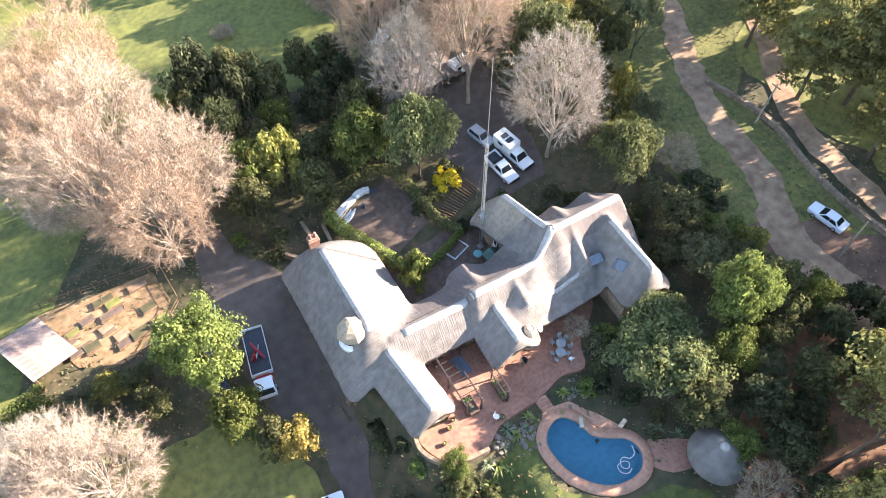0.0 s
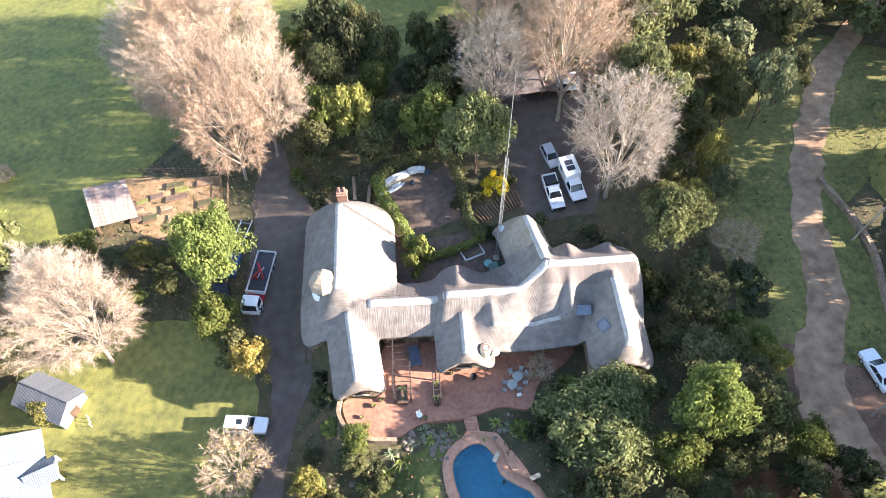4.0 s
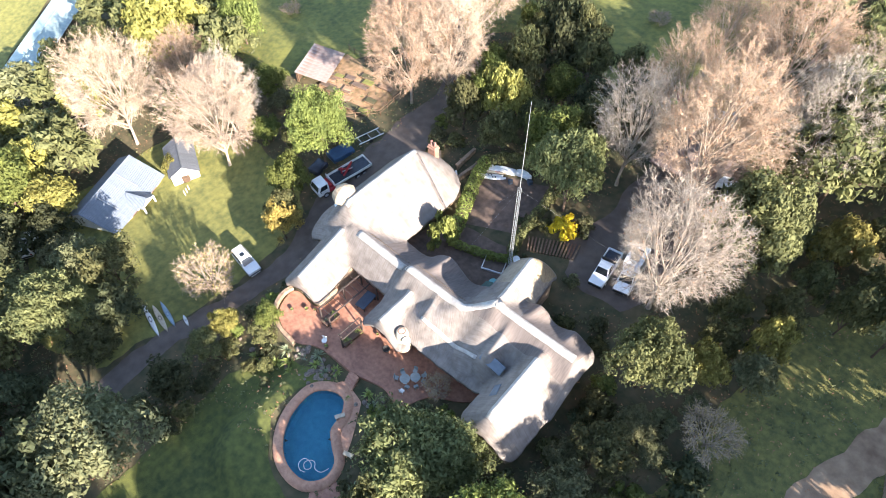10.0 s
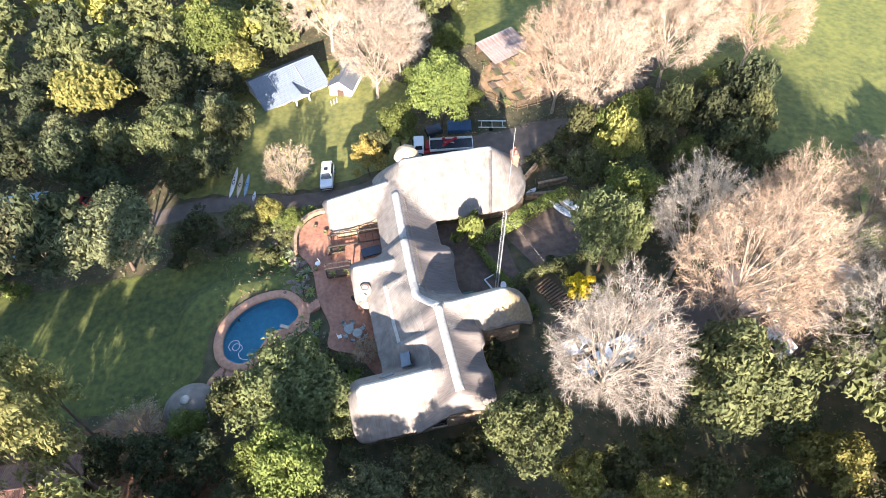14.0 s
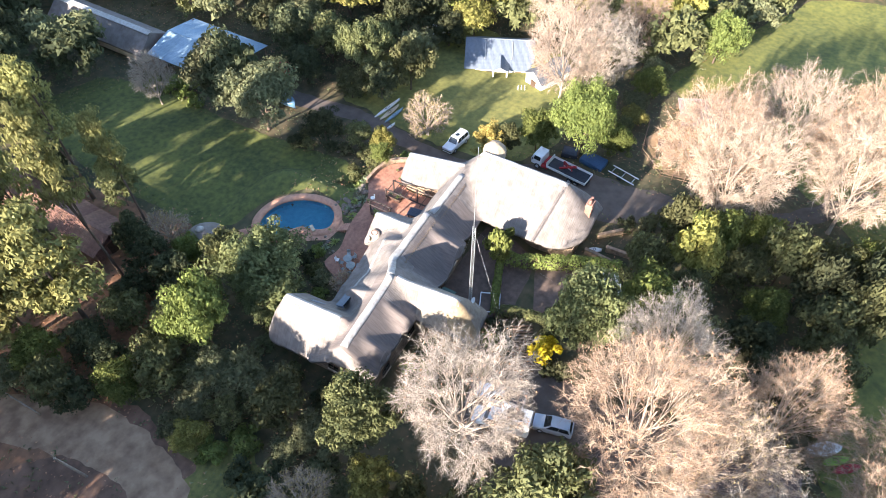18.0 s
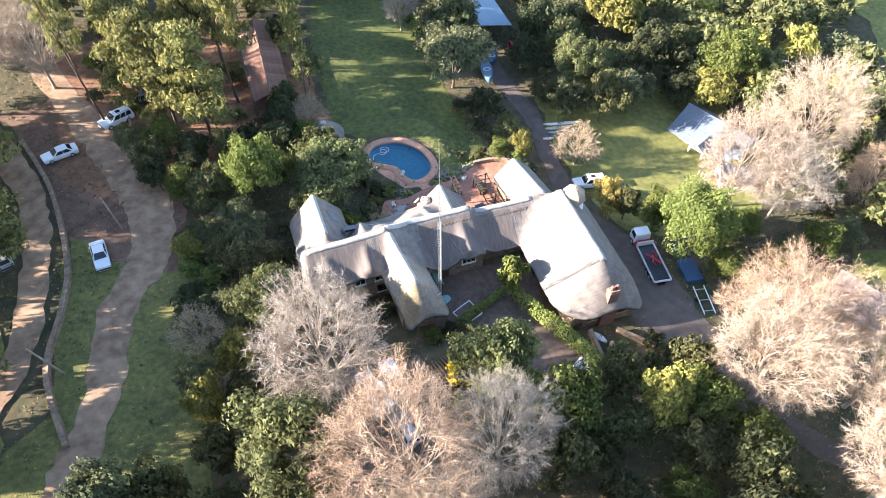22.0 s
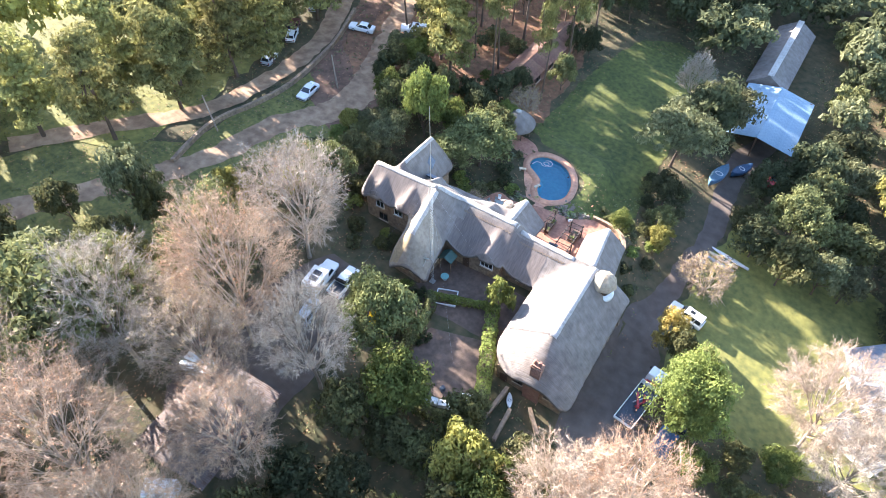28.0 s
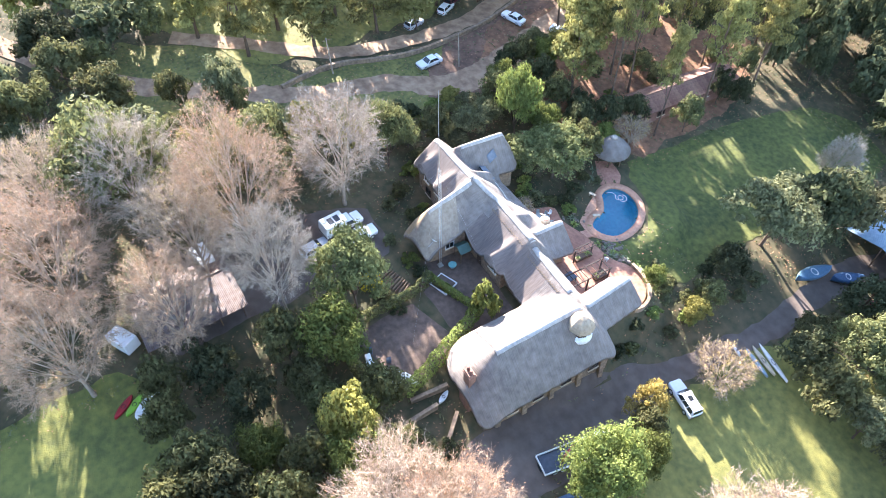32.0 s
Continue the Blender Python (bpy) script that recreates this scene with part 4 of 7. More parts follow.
# thatched shelter beyond the pool
lapa = thing("thatched_shelter", (8.0, -28.0, land(8, -28)), 0, "round thatched garden shelter on gum poles", "shelter")
gz = land(8, -28)
part("thatch", lathe([(2.9, 1.75), (2.95, 2.0), (2.3, 2.75), (1.4, 3.6), (0.6, 4.2), (0.1, 4.4)], 28), M_THATCH, lapa, "conical grey thatch", True)
part("cap", lathe([(0.55, 4.22), (0.4, 4.45), (0.05, 4.6)], 16), M_CAP, lapa, "cement cap", True)
for k in range(8):
    a = 2 * math.pi * k / 8
    part("pole", rod((2.3 * math.cos(a), 2.3 * math.sin(a), -0.3), (2.3 * math.cos(a), 2.3 * math.sin(a), 2.2), 0.09), M_WOOD, lapa)

# pergola and planters on the patio
M_PERGOLA = material("tarred_pergola_timber", (0.060, 0.042, 0.034), (0.032, 0.023, 0.019), scale=0.8, fine=5, rough=0.8)
pergola = thing("pergola", (0, 0, PATIO), 0, "dark timber pergola over part of the patio", "pergola")
for x, y in ((-11.3, -5.4), (-11.2, -8.2), (-11.1, -11.8), (-9.4, -11.9), (-6.7, -9.6), (-6.6, -12.6), (-8.3, -5.6)):
    part("post", box((0.16, 0.16, 2.4), (x, y, 1.2), 0.02), M_PERGOLA, pergola)
for k in range(8):
    y = -5.6 - 0.85 * k
    part("rafter", box((2.1 if k > 1 else 3.2, 0.055, 0.1), (-10.3, y, 2.42), 0.01), M_PERGOLA, pergola)
for x in (-11.2, -9.4):
    part("beam", box((0.12, 6.6, 0.16), (x, -8.6, 2.28), 0.01), M_PERGOLA, pergola)
for k in range(5):
    part("rafter", box((0.9, 0.055, 0.09), (-6.65, -9.8 - 0.65 * k, 2.3), 0.01), M_PERGOLA, pergola)
for x in (-7.0, -6.3):
    part("beam", box((0.1, 3.2, 0.14), (x, -11.1, 2.2), 0.01), M_PERGOLA, pergola)
for x, y, w, d in ((-10.3, -11.2, 1.0, 2.0), (-6.65, -11.2, 0.7, 2.6)):
    pl = thing("planter_bench", (x, y, PATIO), 0, "dark timber planter bench beneath the pergola", "bench")
    part("box_body", box((w, d, 0.5), (0, 0, 0.27), 0.03), M_DARKWOOD, pl)
    part("seat", box((w + 0.1, d + 0.1, 0.06), (0, 0, 0.55), 0.01), M_DARKWOOD, pl)
pooltable = thing("games_table", (-8.9, -6.9, PATIO), 8, "blue-covered games table in the patio corner", "table")
part("tabletop", box((1.3, 2.4, 0.16), (0, 0, 0.82), 0.04), M_SLATE, pooltable)
for sx in (-0.5, 0.5):
    for sy in (-1.0, 1.0):
        part("leg", box((0.12, 0.12, 0.8), (sx, sy, 0.4), 0.01), M_DARKWOOD, pooltable)


M_IRON = material("grey_green_painted_iron", (0.30, 0.33, 0.31), (0.2, 0.22, 0.21), scale=0.5, rough=0.55)


def round_table(x, y, r, label):
    t = thing("garden_table", (x, y, PATIO), 0, label, "table")
    part("tabletop", lathe([(r, 0.70), (r + 0.02, 0.73), (r, 0.76)], 24), M_IRON, t)
    part("pedestal", lathe([(0.3, 0), (0.1, 0.1), (0.07, 0.7)], 12), M_METAL, t)
    return t


def garden_chair(x, y, turn, mat=None):
    c = thing("garden_chair", (x, y, PATIO), turn, "grey-green metal garden chair", "chair", "chairs round the patio tables")
    part("seat", box((0.46, 0.46, 0.05), (0, 0, 0.44), 0.02), mat or M_IRON, c)
    part("backrest", box((0.46, 0.05, 0.46), (0, 0.22, 0.70), 0.02, (-8, 0, 0)), mat or M_IRON, c)
    for sx in (-0.2, 0.2):
        for sy in (-0.2, 0.2):
            part("leg", rod((sx, sy, 0), (sx * 0.9, sy * 0.9, 0.43), 0.02), M_METAL, c)
    return c


round_table(1.45, -10.85, 0.55, "round grey stone-topped garden table")
round_table(2.15, -9.95, 0.55, "round grey garden table touching another")
for x, y, a in ((0.6, -11.3, 120), (0.7, -10.4, 70), (1.5, -9.3, 20), (2.9, -10.6, -110), (3.0, -9.6, -70), (2.2, -11.3, 200), (2.6, -9.1, -20)):
    garden_chair(x, y, a)
garden_chair(2.1, -12.0, 190, M_WHITE)
pot = thing("patio_chair", (-8.6, -13.6, PATIO), 30, "white metal patio chair at the paving's edge", "chair")
part("seat", lathe([(0.3, 0.42), (0.32, 0.45), (0.28, 0.47)], 14), M_WHITE, pot)
part("backrest", box((0.5, 0.05, 0.5), (0, 0.27, 0.7), 0.02), M_WHITE, pot)
for k in range(4):
    a = math.pi / 4 + k * math.pi / 2
    part("leg", rod((0.24 * math.cos(a), 0.24 * math.sin(a), 0), (0.2 * math.cos(a), 0.2 * math.sin(a), 0.43), 0.02), M_WHITE, pot)
barrel = thing("braai_drum", (-2.6, -9.7, PATIO), 0, "small dark iron fire drum by the gable", "brazier")
part("bowl", lathe([(0.25, 0.45), (0.4, 0.6), (0.42, 0.8), (0.36, 0.8), (0.3, 0.62)], 16), M_BLACK, barrel)
for k in range(3):
    a = 2 * math.pi * k / 3
    part("leg", rod((0.35 * math.cos(a), 0.35 * math.sin(a), 0), (0.2 * math.cos(a), 0.2 * math.sin(a), 0.5), 0.02), M_BLACK, barrel)
urn = thing("garden_urn", (4.8, -9.8, land(4.8, -9.8)), 0, "pale stone garden urn beside the shrubs", "urn")
part("bowl", lathe([(0.16, 0), (0.1, 0.2), (0.28, 0.5), (0.34, 0.75), (0.28, 0.78), (0.2, 0.6)], 16), M_PLASTER, urn)
for x, y, a in ((2.7, -20.4, 20), (-1.0, -18.2, 60)):
    lo = thing("pool_bench", (x, y, land(x, y)), a, "low pale stone bench beside the pool", "bench")
    part("seat", box((1.1, 0.45, 0.1), (0, 0, 0.42), 0.02), M_PLASTER, lo)
    for s in (-0.4, 0.4):
        part("support", box((0.14, 0.4, 0.42), (s, 0, 0.2), 0.02), M_PLASTER, lo)


# rocks and spiky plants of the rockery
def rock_mesh(seed):
    bm = bmesh.new()
    bmesh.ops.create_icosphere(bm, subdivisions=2, radius=0.5)
    for v in bm.verts:
        v.co *= 1 + 0.35 * noise.noise(v.co * 2.2 + Vector((seed * 5, 0, 0)))
        v.co.z *= 0.65
    me = bpy.data.meshes.new("rock")
    bm.to_mesh(me)
    bm.free()
    me.materials.append(M_ROCK)
    return me


M_ROCK = material("grey_rockery_stone", (0.25, 0.19, 0.15), (0.12, 0.095, 0.075), scale=0.6, fine=4, rough=0.9, bump=0.02, rand=0.2)
ROCKS = [rock_mesh(s) for s in range(3)]
rr = random.Random(5)
for k in range(64):
    zone = ((-10.4, -5.2, -17.4, -14.9), (-11.5, -5.5, -18.0, -15.0), (-1.6, 2.2, -16.2, -13.4), (-20.0, -14.0, -27.0, -19.0))[k % 4 if k % 8 < 4 else k % 2]
    x, y = rr.uniform(zone[0], zone[1]), rr.uniform(zone[2], zone[3])
    o = new("rock", ROCKS[k % 3])
    s = rr.uniform(0.25, 0.7)
    o.matrix_basis = pose(x, y, land(x, y) + 0.08, rr.uniform(-20, 20), 0, rr.uniform(0, 360)) @ Matrix.Diagonal((s, s, s, 1))
    tagged(o, "weathered grey rockery stone among garden plants", "rock", "rockery stones")


def rosette_mesh(name, seed, n, length, mat, droop=0.3):
    rng = random.Random(seed)
    V, F = [], []
    for k in range(n):
        a, el = rng.uniform(0, 2 * math.pi), rng.uniform(0.25, 1.35)
        ln = length * rng.uniform(0.7, 1.1)
        ca, sa = math.cos(a), math.sin(a)
        b = len(V)
        for i, w in enumerate((0.06, 0.075, 0.05, 0.004)):
            t = i / 3
            r = 0.05 + ln * t * math.cos(el)
            z = ln * t * math.sin(el) - droop * ln * t * t
            V.extend([(r * ca + sa * w, r * sa - ca * w, z), (r * ca - sa * w, r * sa + ca * w, z)])
        for i in range(3):
            F.append((b + 2 * i, b + 2 * i + 1, b + 2 * i + 3, b + 2 * i + 2))
    return mesh_from(name, V, F, mat)


M_AGAVE = material("grey_green_succulent", (0.24, 0.27, 0.15), (0.14, 0.165, 0.09), scale=0.5, rough=0.5, island=0.15)
M_YUCCA = material("yellow_green_blade", (0.33, 0.36, 0.10), (0.18, 0.22, 0.05), scale=0.5, rough=0.5, island=0.2, trans=0.2)
ROS = [rosette_mesh("leaf_rosette", 1, 34, 1.1, M_AGAVE), rosette_mesh("leaf_rosette", 2, 46, 1.3, M_YUCCA, 0.5)]
for k, (x, y, s) in enumerate([(-8.2, -15.0, 1.1), (-7.6, -15.9, 0.9), (-9.4, -16.4, 0.8), (-5.4, -14.9, 0.9), (-6.2, -15.9, 0.8), (-10.6, -17.4, 1.2), (-11.6, -16.9, 1.0), (-0.6, -14.4, 0.9), (0.6, -15.0, 0.8), (-2.0, -16.2, 0.5), (5.6, -22.4, 1.0), (-12.2, -18.4, 1.0), (-13.5, -17.6, 1.1), (-9.8, -18.3, 0.7), (7.0, -24.0, 0.9), (-14.6, -19.6, 1.0)]):
    o = new("spiky_plant", ROS[k % 2])
    o.matrix_basis = pose(x, y, land(x, y), 0, 0, k * 50) @ Matrix.Diagonal((s, s, s, 1))
    tagged(o, "spiky grey-green rosette plant in the rockery" if k % 2 == 0 else "clump of yellow-green sword leaves", "plant", "rockery plants")

for x, y, z, s, lb in ((-10.3, -10.6, 0.5, 0.55, "sword-leaved plant growing in the timber planter"), (-10.3, -11.7, 0.5, 0.45, "small grey-green plant in the timber planter"), (-6.65, -10.3, 0.5, 0.5, "sword-leaved plant growing in the dark planter"), (-6.65, -11.9, 0.5, 0.6, "bushy sword-leaved plant in the dark planter")):
    o = new("potted_plant", ROS[0 if s < 0.5 else 1])
    o.matrix_basis = pose(x, y, PATIO + z, 0, 0, x * 70) @ Matrix.Diagonal((s, s, s, 1))
    tagged(o, lb, "plant", "patio plants")
for x, y, r in ((-13.4, -12.2, 0.3), (-12.6, -11.6, 0.24), (-4.9, -8.9, 0.22), (-8.0, -13.9, 0.3), (-14.6, -13.4, 0.26)):
    po = thing("plant_pot", (x, y, PATIO), 0, "round clay pot with a small plant on the patio", "pot", "patio pots")
    part("pot", lathe([(r * 0.65, 0), (r * 0.95, r * 1.2), (r, r * 1.35), (r * 0.85, r * 1.35), (r * 0.8, r * 1.1)], 14), M_BRICK, po, "", True)
    fo = part("foliage", ROS[1].copy(), None, po)
    fo.matrix_basis = pose(0, 0, r * 1.1, 0, 0, x * 40) @ Matrix.Diagonal((r, r, r, 1))

# ---------- vehicles ----------
def pane_on(quad, u0, u1, v0, v1, out=0.012):
    """A glass pane lying on a four-cornered face (bottom left, bottom right, top right, top left)."""
    a, b, c, d = (Vector(q) for q in quad)
    n = (b - a).cross(d - a).normalized()

    def at(u, v):
        return (a + (b - a) * u) * (1 - v) + (d + (c - d) * u) * v
    base = [at(u0, v0), at(u1, v0), at(u1, v1), at(u0, v1)]
    return loft([[p - n * 0.02 for p in base], [p + n * out for p in base]])


def wheels(root, xs, half, r, wide=0.22):
    for x in xs:
        for s in (-1, 1):
            y = s * (half - wide * 0.45)
            w = part("wheel", lathe([(r * 0.62, -wide / 2), (r * 0.96, -wide / 2), (r, -wide * 0.3), (r, wide * 0.3), (r * 0.96, wide / 2), (r * 0.62, wide / 2)], 18), M_BLACK, root)
            w.matrix_basis = pose(x, y, r, 90, 0, 0)
            part("rim", lathe([(r * 0.2, -wide * 0.52), (r * 0.6, -wide * 0.50), (r * 0.6, wide * 0.50), (r * 0.2, wide * 0.52)], 14), M_SILVER, w)


def lower_body(length, width, z0, z1, nose=0.0, tail=0.0):
    h, w = length / 2, width / 2
    rings = []
    for x, k, t in ((-h, 0.86, 0.92), (-h + 0.12, 0.97, 0.99), (-h * 0.5, 1.0, 1.0), (0, 1.0, 1.0), (h * 0.55, 1.0, 1.0 - nose * 0.4), (h - 0.14, 0.95, 1.0 - nose * 0.8), (h, 0.80, 1.0 - nose)):
        top = z0 + (z1 - z0) * t
        ww = w * k
        rings.append([(x, -ww * 0.92, z0), (x, ww * 0.92, z0), (x, ww, z0 + 0.18), (x, ww, top - 0.16), (x, ww * 0.92, top), (x, -ww * 0.92, top), (x, -ww, top - 0.16), (x, -ww, z0 + 0.18)])
    return loft(rings)


def cabin(root, paint, x0, x1, tx0, tx1, w0, w1, z0, z1, split=2):
    b = [(x0, -w0, z0), (x1, -w0, z0), (x1, w0, z0), (x0, w0, z0)]
    t = [(tx0, -w1, z1), (tx1, -w1, z1), (tx1, w1, z1), (tx0, w1, z1)]
    bm = loft([b, t])
    bmesh.ops.bevel(bm, geom=list(bm.edges), offset=0.05, segments=2, affect="EDGES")
    cab = part("cabin", bm, paint, root)
    part("windscreen", pane_on((b[1], b[2], t[2], t[1]), 0.06, 0.94, 0.08, 0.92), M_GLASS, cab)
    part("rear_window", pane_on((b[3], b[0], t[0], t[3]), 0.08, 0.92, 0.15, 0.9), M_GLASS, cab)
    for k in range(split):
        u0, u1 = 0.06 + 0.88 * k / split + 0.01, 0.06 + 0.88 * (k + 1) / split - 0.02
        part("side_window", pane_on((b[0], b[1], t[1], t[0]), u0, u1, 0.12, 0.9), M_GLASS, cab)
        part("side_window", pane_on((b[2], b[3], t[3], t[2]), 1 - u1, 1 - u0, 0.12, 0.9), M_GLASS, cab)
    return cab


def lights(root, length, width, z):
    for s in (-1, 1):
        part("headlight", box((0.10, 0.36, 0.16), (length / 2 - 0.06, s * width * 0.34, z), 0.03), M_LAMP, root)
        part("tail_light", box((0.08, 0.22, 0.2), (-length / 2 + 0.03, s * width * 0.38, z + 0.05), 0.02), M_TAIL, root)
    part("bumper", box((0.14, width * 0.9, 0.2), (length / 2 - 0.03, 0, z - 0.26), 0.05), M_BLACK, root)
    part("bumper", box((0.14, width * 0.9, 0.2), (-length / 2 + 0.03, 0, z - 0.26), 0.05), M_BLACK, root)


def vehicle(style, x, y, heading, paint, label):
    z = land(x, y) + 0.06
    d = Vector((math.cos(radians(heading)), math.sin(radians(heading))))
    pitch = math.degrees(math.atan2(land(x + d.x * 1.5, y + d.y * 1.5) - land(x - d.x * 1.5, y - d.y * 1.5), 3.0))
    lean = math.degrees(math.atan2(land(x - d.y, y + d.x) - land(x + d.y, y - d.x), 2.0))
    name, cat = {"sedan": ("car", "car"), "hatch": ("car", "car"), "suv": ("station_wagon", "car"), "pickup": ("pickup_truck", "pickup"), "camper": ("camper_truck", "camper")}[style]
    root = new(name)
    root.matrix_basis = pose(x, y, z + 0.06, lean, -pitch, heading)
    tagged(root, label, cat)
    L, W = {"sedan": (4.7, 1.8), "hatch": (4.0, 1.72), "suv": (4.9, 1.92), "pickup": (5.2, 1.86), "camper": (5.9, 2.0)}[style]
    if style in ("sedan", "hatch"):
        part("body", lower_body(L, W, 0.22, 0.95, 0.25), paint, root, "", False)
        if style == "sedan":
            cabin(root, paint, -1.75, 1.05, -1.05, 0.25, 0.82, 0.62, 0.90, 1.44)
        else:
            cabin(root, paint, -1.9, 0.95, -1.6, 0.2, 0.80, 0.62, 0.90, 1.47)
        wheels(root, (-1.35 * L / 4.7, 1.4 * L / 4.7), W / 2, 0.32)
        lights(root, L, W, 0.66)
    elif style == "suv":
        part("body", lower_body(L, W, 0.35, 1.12, 0.15), paint, root)
        cab = cabin(root, paint, -2.35, 1.0, -2.2, 0.35, 0.88, 0.72, 1.08, 1.85, 3)
        part("sunroof", box((0.7, 0.6, 0.03), (-0.5, 0, 1.86), 0.01), M_GLASS, cab)
        for s in (-0.62, 0.62):
            part("roof_rail", box((1.9, 0.05, 0.05), (-1.0, s, 1.9), 0.015), M_BLACK, cab)
        wheels(root, (-1.4, 1.45), W / 2, 0.39, 0.26)
        lights(root, L, W, 0.85)
    else:
        part("body", lower_body(L, W, 0.38, 1.05, 0.12), paint, root)
        if style == "pickup":
            cabin(root, paint, -0.55, 1.15, -0.4, 0.6, 0.86, 0.70, 1.0, 1.78, 1)
            bedp = part("load_bed", box((2.0, 1.74, 0.06), (-1.55, 0, 1.09), 0.01), M_CARDARK, root, "grey load bed")
            for s in (-1, 1):
                part("side_panel", box((2.05, 0.08, 0.45), (-1.55, s * 0.88, 1.24), 0.02), paint, bedp)
            for xx in (-2.55, -0.6):
                part("end_panel", box((0.08, 1.8, 0.45), (xx, 0, 1.24), 0.02), paint, bedp)
            part("roll_bar", box((0.1, 1.7, 0.5), (-0.72, 0, 1.65), 0.03), M_BLACK, bedp)
        else:
            cabin(root, paint, 0.1, 1.75, 0.2, 1.15, 0.92, 0.76, 1.0, 1.85, 1)
            sh = part("camper_shell", box((3.2, 2.05, 1.55), (-1.45, 0, 1.85), 0.12), paint, root, "boxy white camper body")
            for k in range(2):
                part("solar_panel", box((0.75, 1.0, 0.05), (-0.9 - 0.95 * k, 0, 2.65), 0.01), M_CARDARK, sh, "dark blue solar panel")
            part("roof_hatch", box((0.5, 0.5, 0.1), (-2.6, 0.4, 2.66), 0.03), M_SILVER, sh)
            for s in (-1, 1):
                part("side_window", box((0.9, 0.05, 0.4), (-1.6, s * 1.03, 2.1), 0.01), M_GLASS, sh)
        part("bull_bar", box((0.12, W * 0.85, 0.4), (L / 2 + 0.06, 0, 0.75), 0.05), M_BLACK, root)
        wheels(root, (-1.5, 1.65), W / 2, 0.4, 0.27)
        lights(root, L, W, 0.88)
    return root


vehicle("pickup", 9.7, 14.2, -83, M_CAR, "white pickup with an open load bed, parked in the yard")
vehicle("camper", 12.3, 15.4, -80, M_CAR, "white off-road camper with roof solar panels")
vehicle("hatch", 10.2, 20.2, -78, M_SILVER, "silver hatchback parked behind the pickup")
vehicle("suv", -27.9, -11.3, -8, M_CAR, "white station wagon parked on the lawn's edge")
vehicle("sedan", 39.0, -13.0, 100, M_CAR, "white sedan on the dirt lane")
vehicle("sedan", 43.9, -33.6, 20, M_CAR, "white saloon parked by the grove")
vehicle("hatch", 51.8, -23.7, -60, M_CAR, "small white car on the upper track")
vehicle("hatch", 55.5, -33.6, -50, M_SILVER, "silver car parked along the track")
vehicle("sedan", 57.6, -37.6, -50, M_CAR, "white car parked at the track's end")
vehicle("hatch", 53.6, -26.2, -60, material("maroon_car_paint", (0.11, 0.02, 0.025), (0.07, 0.012, 0.016), scale=3, rough=0.3), "dark maroon car beside the track")
vehicle("suv", 36.5, -39.5, 30, M_CAR, "white wagon among the pines")
vehicle("hatch", 33.0, -44.0, 10, M_CARDARK, "dark car among the pines")
vehicle("hatch", 50.0, -16.0, -70, M_SILVER, "grey car half hidden under trees")
vehicle("hatch", -30.6, -46.4, 82, M_CARRED, "small red car beside the barn")
vehicle("suv", -55.5, -29.6, 150, M_CAR, "white vehicle behind the cottage")

# flatbed crane truck
truck = new("flatbed_truck")
tz = land(-27.7, 5.9) + 0.1
truck.matrix_basis = pose(-27.7, 5.9, tz, 0, 2, -98.4)
tagged(truck, "white-cabbed flatbed truck with a folded red crane", "truck")
part("chassis", box((8.4, 0.9, 0.3), (-0.2, 0, 0.75), 0.03), M_BLACK, truck)
cab_bm = loft([[(2.75, -1.05, 0.6), (4.45, -1.05, 0.6), (4.45, 1.05, 0.6), (2.75, 1.05, 0.6)], [(2.75, -1.08, 1.5), (4.5, -1.08, 1.5), (4.5, 1.08, 1.5), (2.75, 1.08, 1.5)], [(2.75, -0.98, 2.4), (4.15, -0.98, 2.4), (4.15, 0.98, 2.4), (2.75, 0.98, 2.4)]])
bmesh.ops.bevel(cab_bm, geom=list(cab_bm.edges), offset=0.06, segments=2, affect="EDGES")
tcab = part("cab", cab_bm, M_CAR, truck, "white forward cab")
part("windscreen", pane_on(((4.5, -1.08, 1.5), (4.5, 1.08, 1.5), (4.15, 0.98, 2.4), (4.15, -0.98, 2.4)), 0.07, 0.93, 0.05, 0.85), M_GLASS, tcab)
for s in (-1, 1):
    q = [(2.75, -1.08, 1.5), (4.5, -1.08, 1.5), (4.15, -0.98, 2.4), (2.75, -0.98, 2.4)]
    if s > 0:
        q = [(4.5, 1.08, 1.5), (2.75, 1.08, 1.5), (2.75, 0.98, 2.4), (4.15, 0.98, 2.4)]
    part("side_window", pane_on(q, 0.2, 0.85, 0.08, 0.85), M_GLASS, tcab)
    part("mirror", box((0.1, 0.2, 0.35), (4.2, s * 1.25, 1.7), 0.03), M_BLACK, tcab)
    part("headlight", box((0.08, 0.35, 0.18), (4.5, s * 0.75, 0.9), 0.03), M_LAMP, tcab)
tbed = part("flatbed", box((6.2, 2.3, 0.1), (-1.2, 0, 1.15), 0.02), M_CARDARK, truck, "dark steel load deck")
for s in (-1, 1):
    part("drop_side", box((6.2, 0.07, 0.4), (-1.2, s * 1.16, 1.38), 0.015), M_WHITE, tbed)
for xx, hh in ((-4.3, 0.4), (1.9, 0.8)):
    part("end_board", box((0.08, 2.3, hh), (xx, 0, 1.18 + hh / 2), 0.015), M_WHITE, tbed)
part("diesel_tank", lathe([(0.3, -0.5), (0.32, -0.45), (0.32, 0.45), (0.3, 0.5)], 16), M_CARRED, truck, "", True).matrix_basis = pose(2.3, 0.8, 0.8, 0, 90, 0)
crane = part("crane", box((0.5, 1.6, 0.5), (2.3, 0, 1.3), 0.06), M_CARRED, truck, "red folded loading crane")
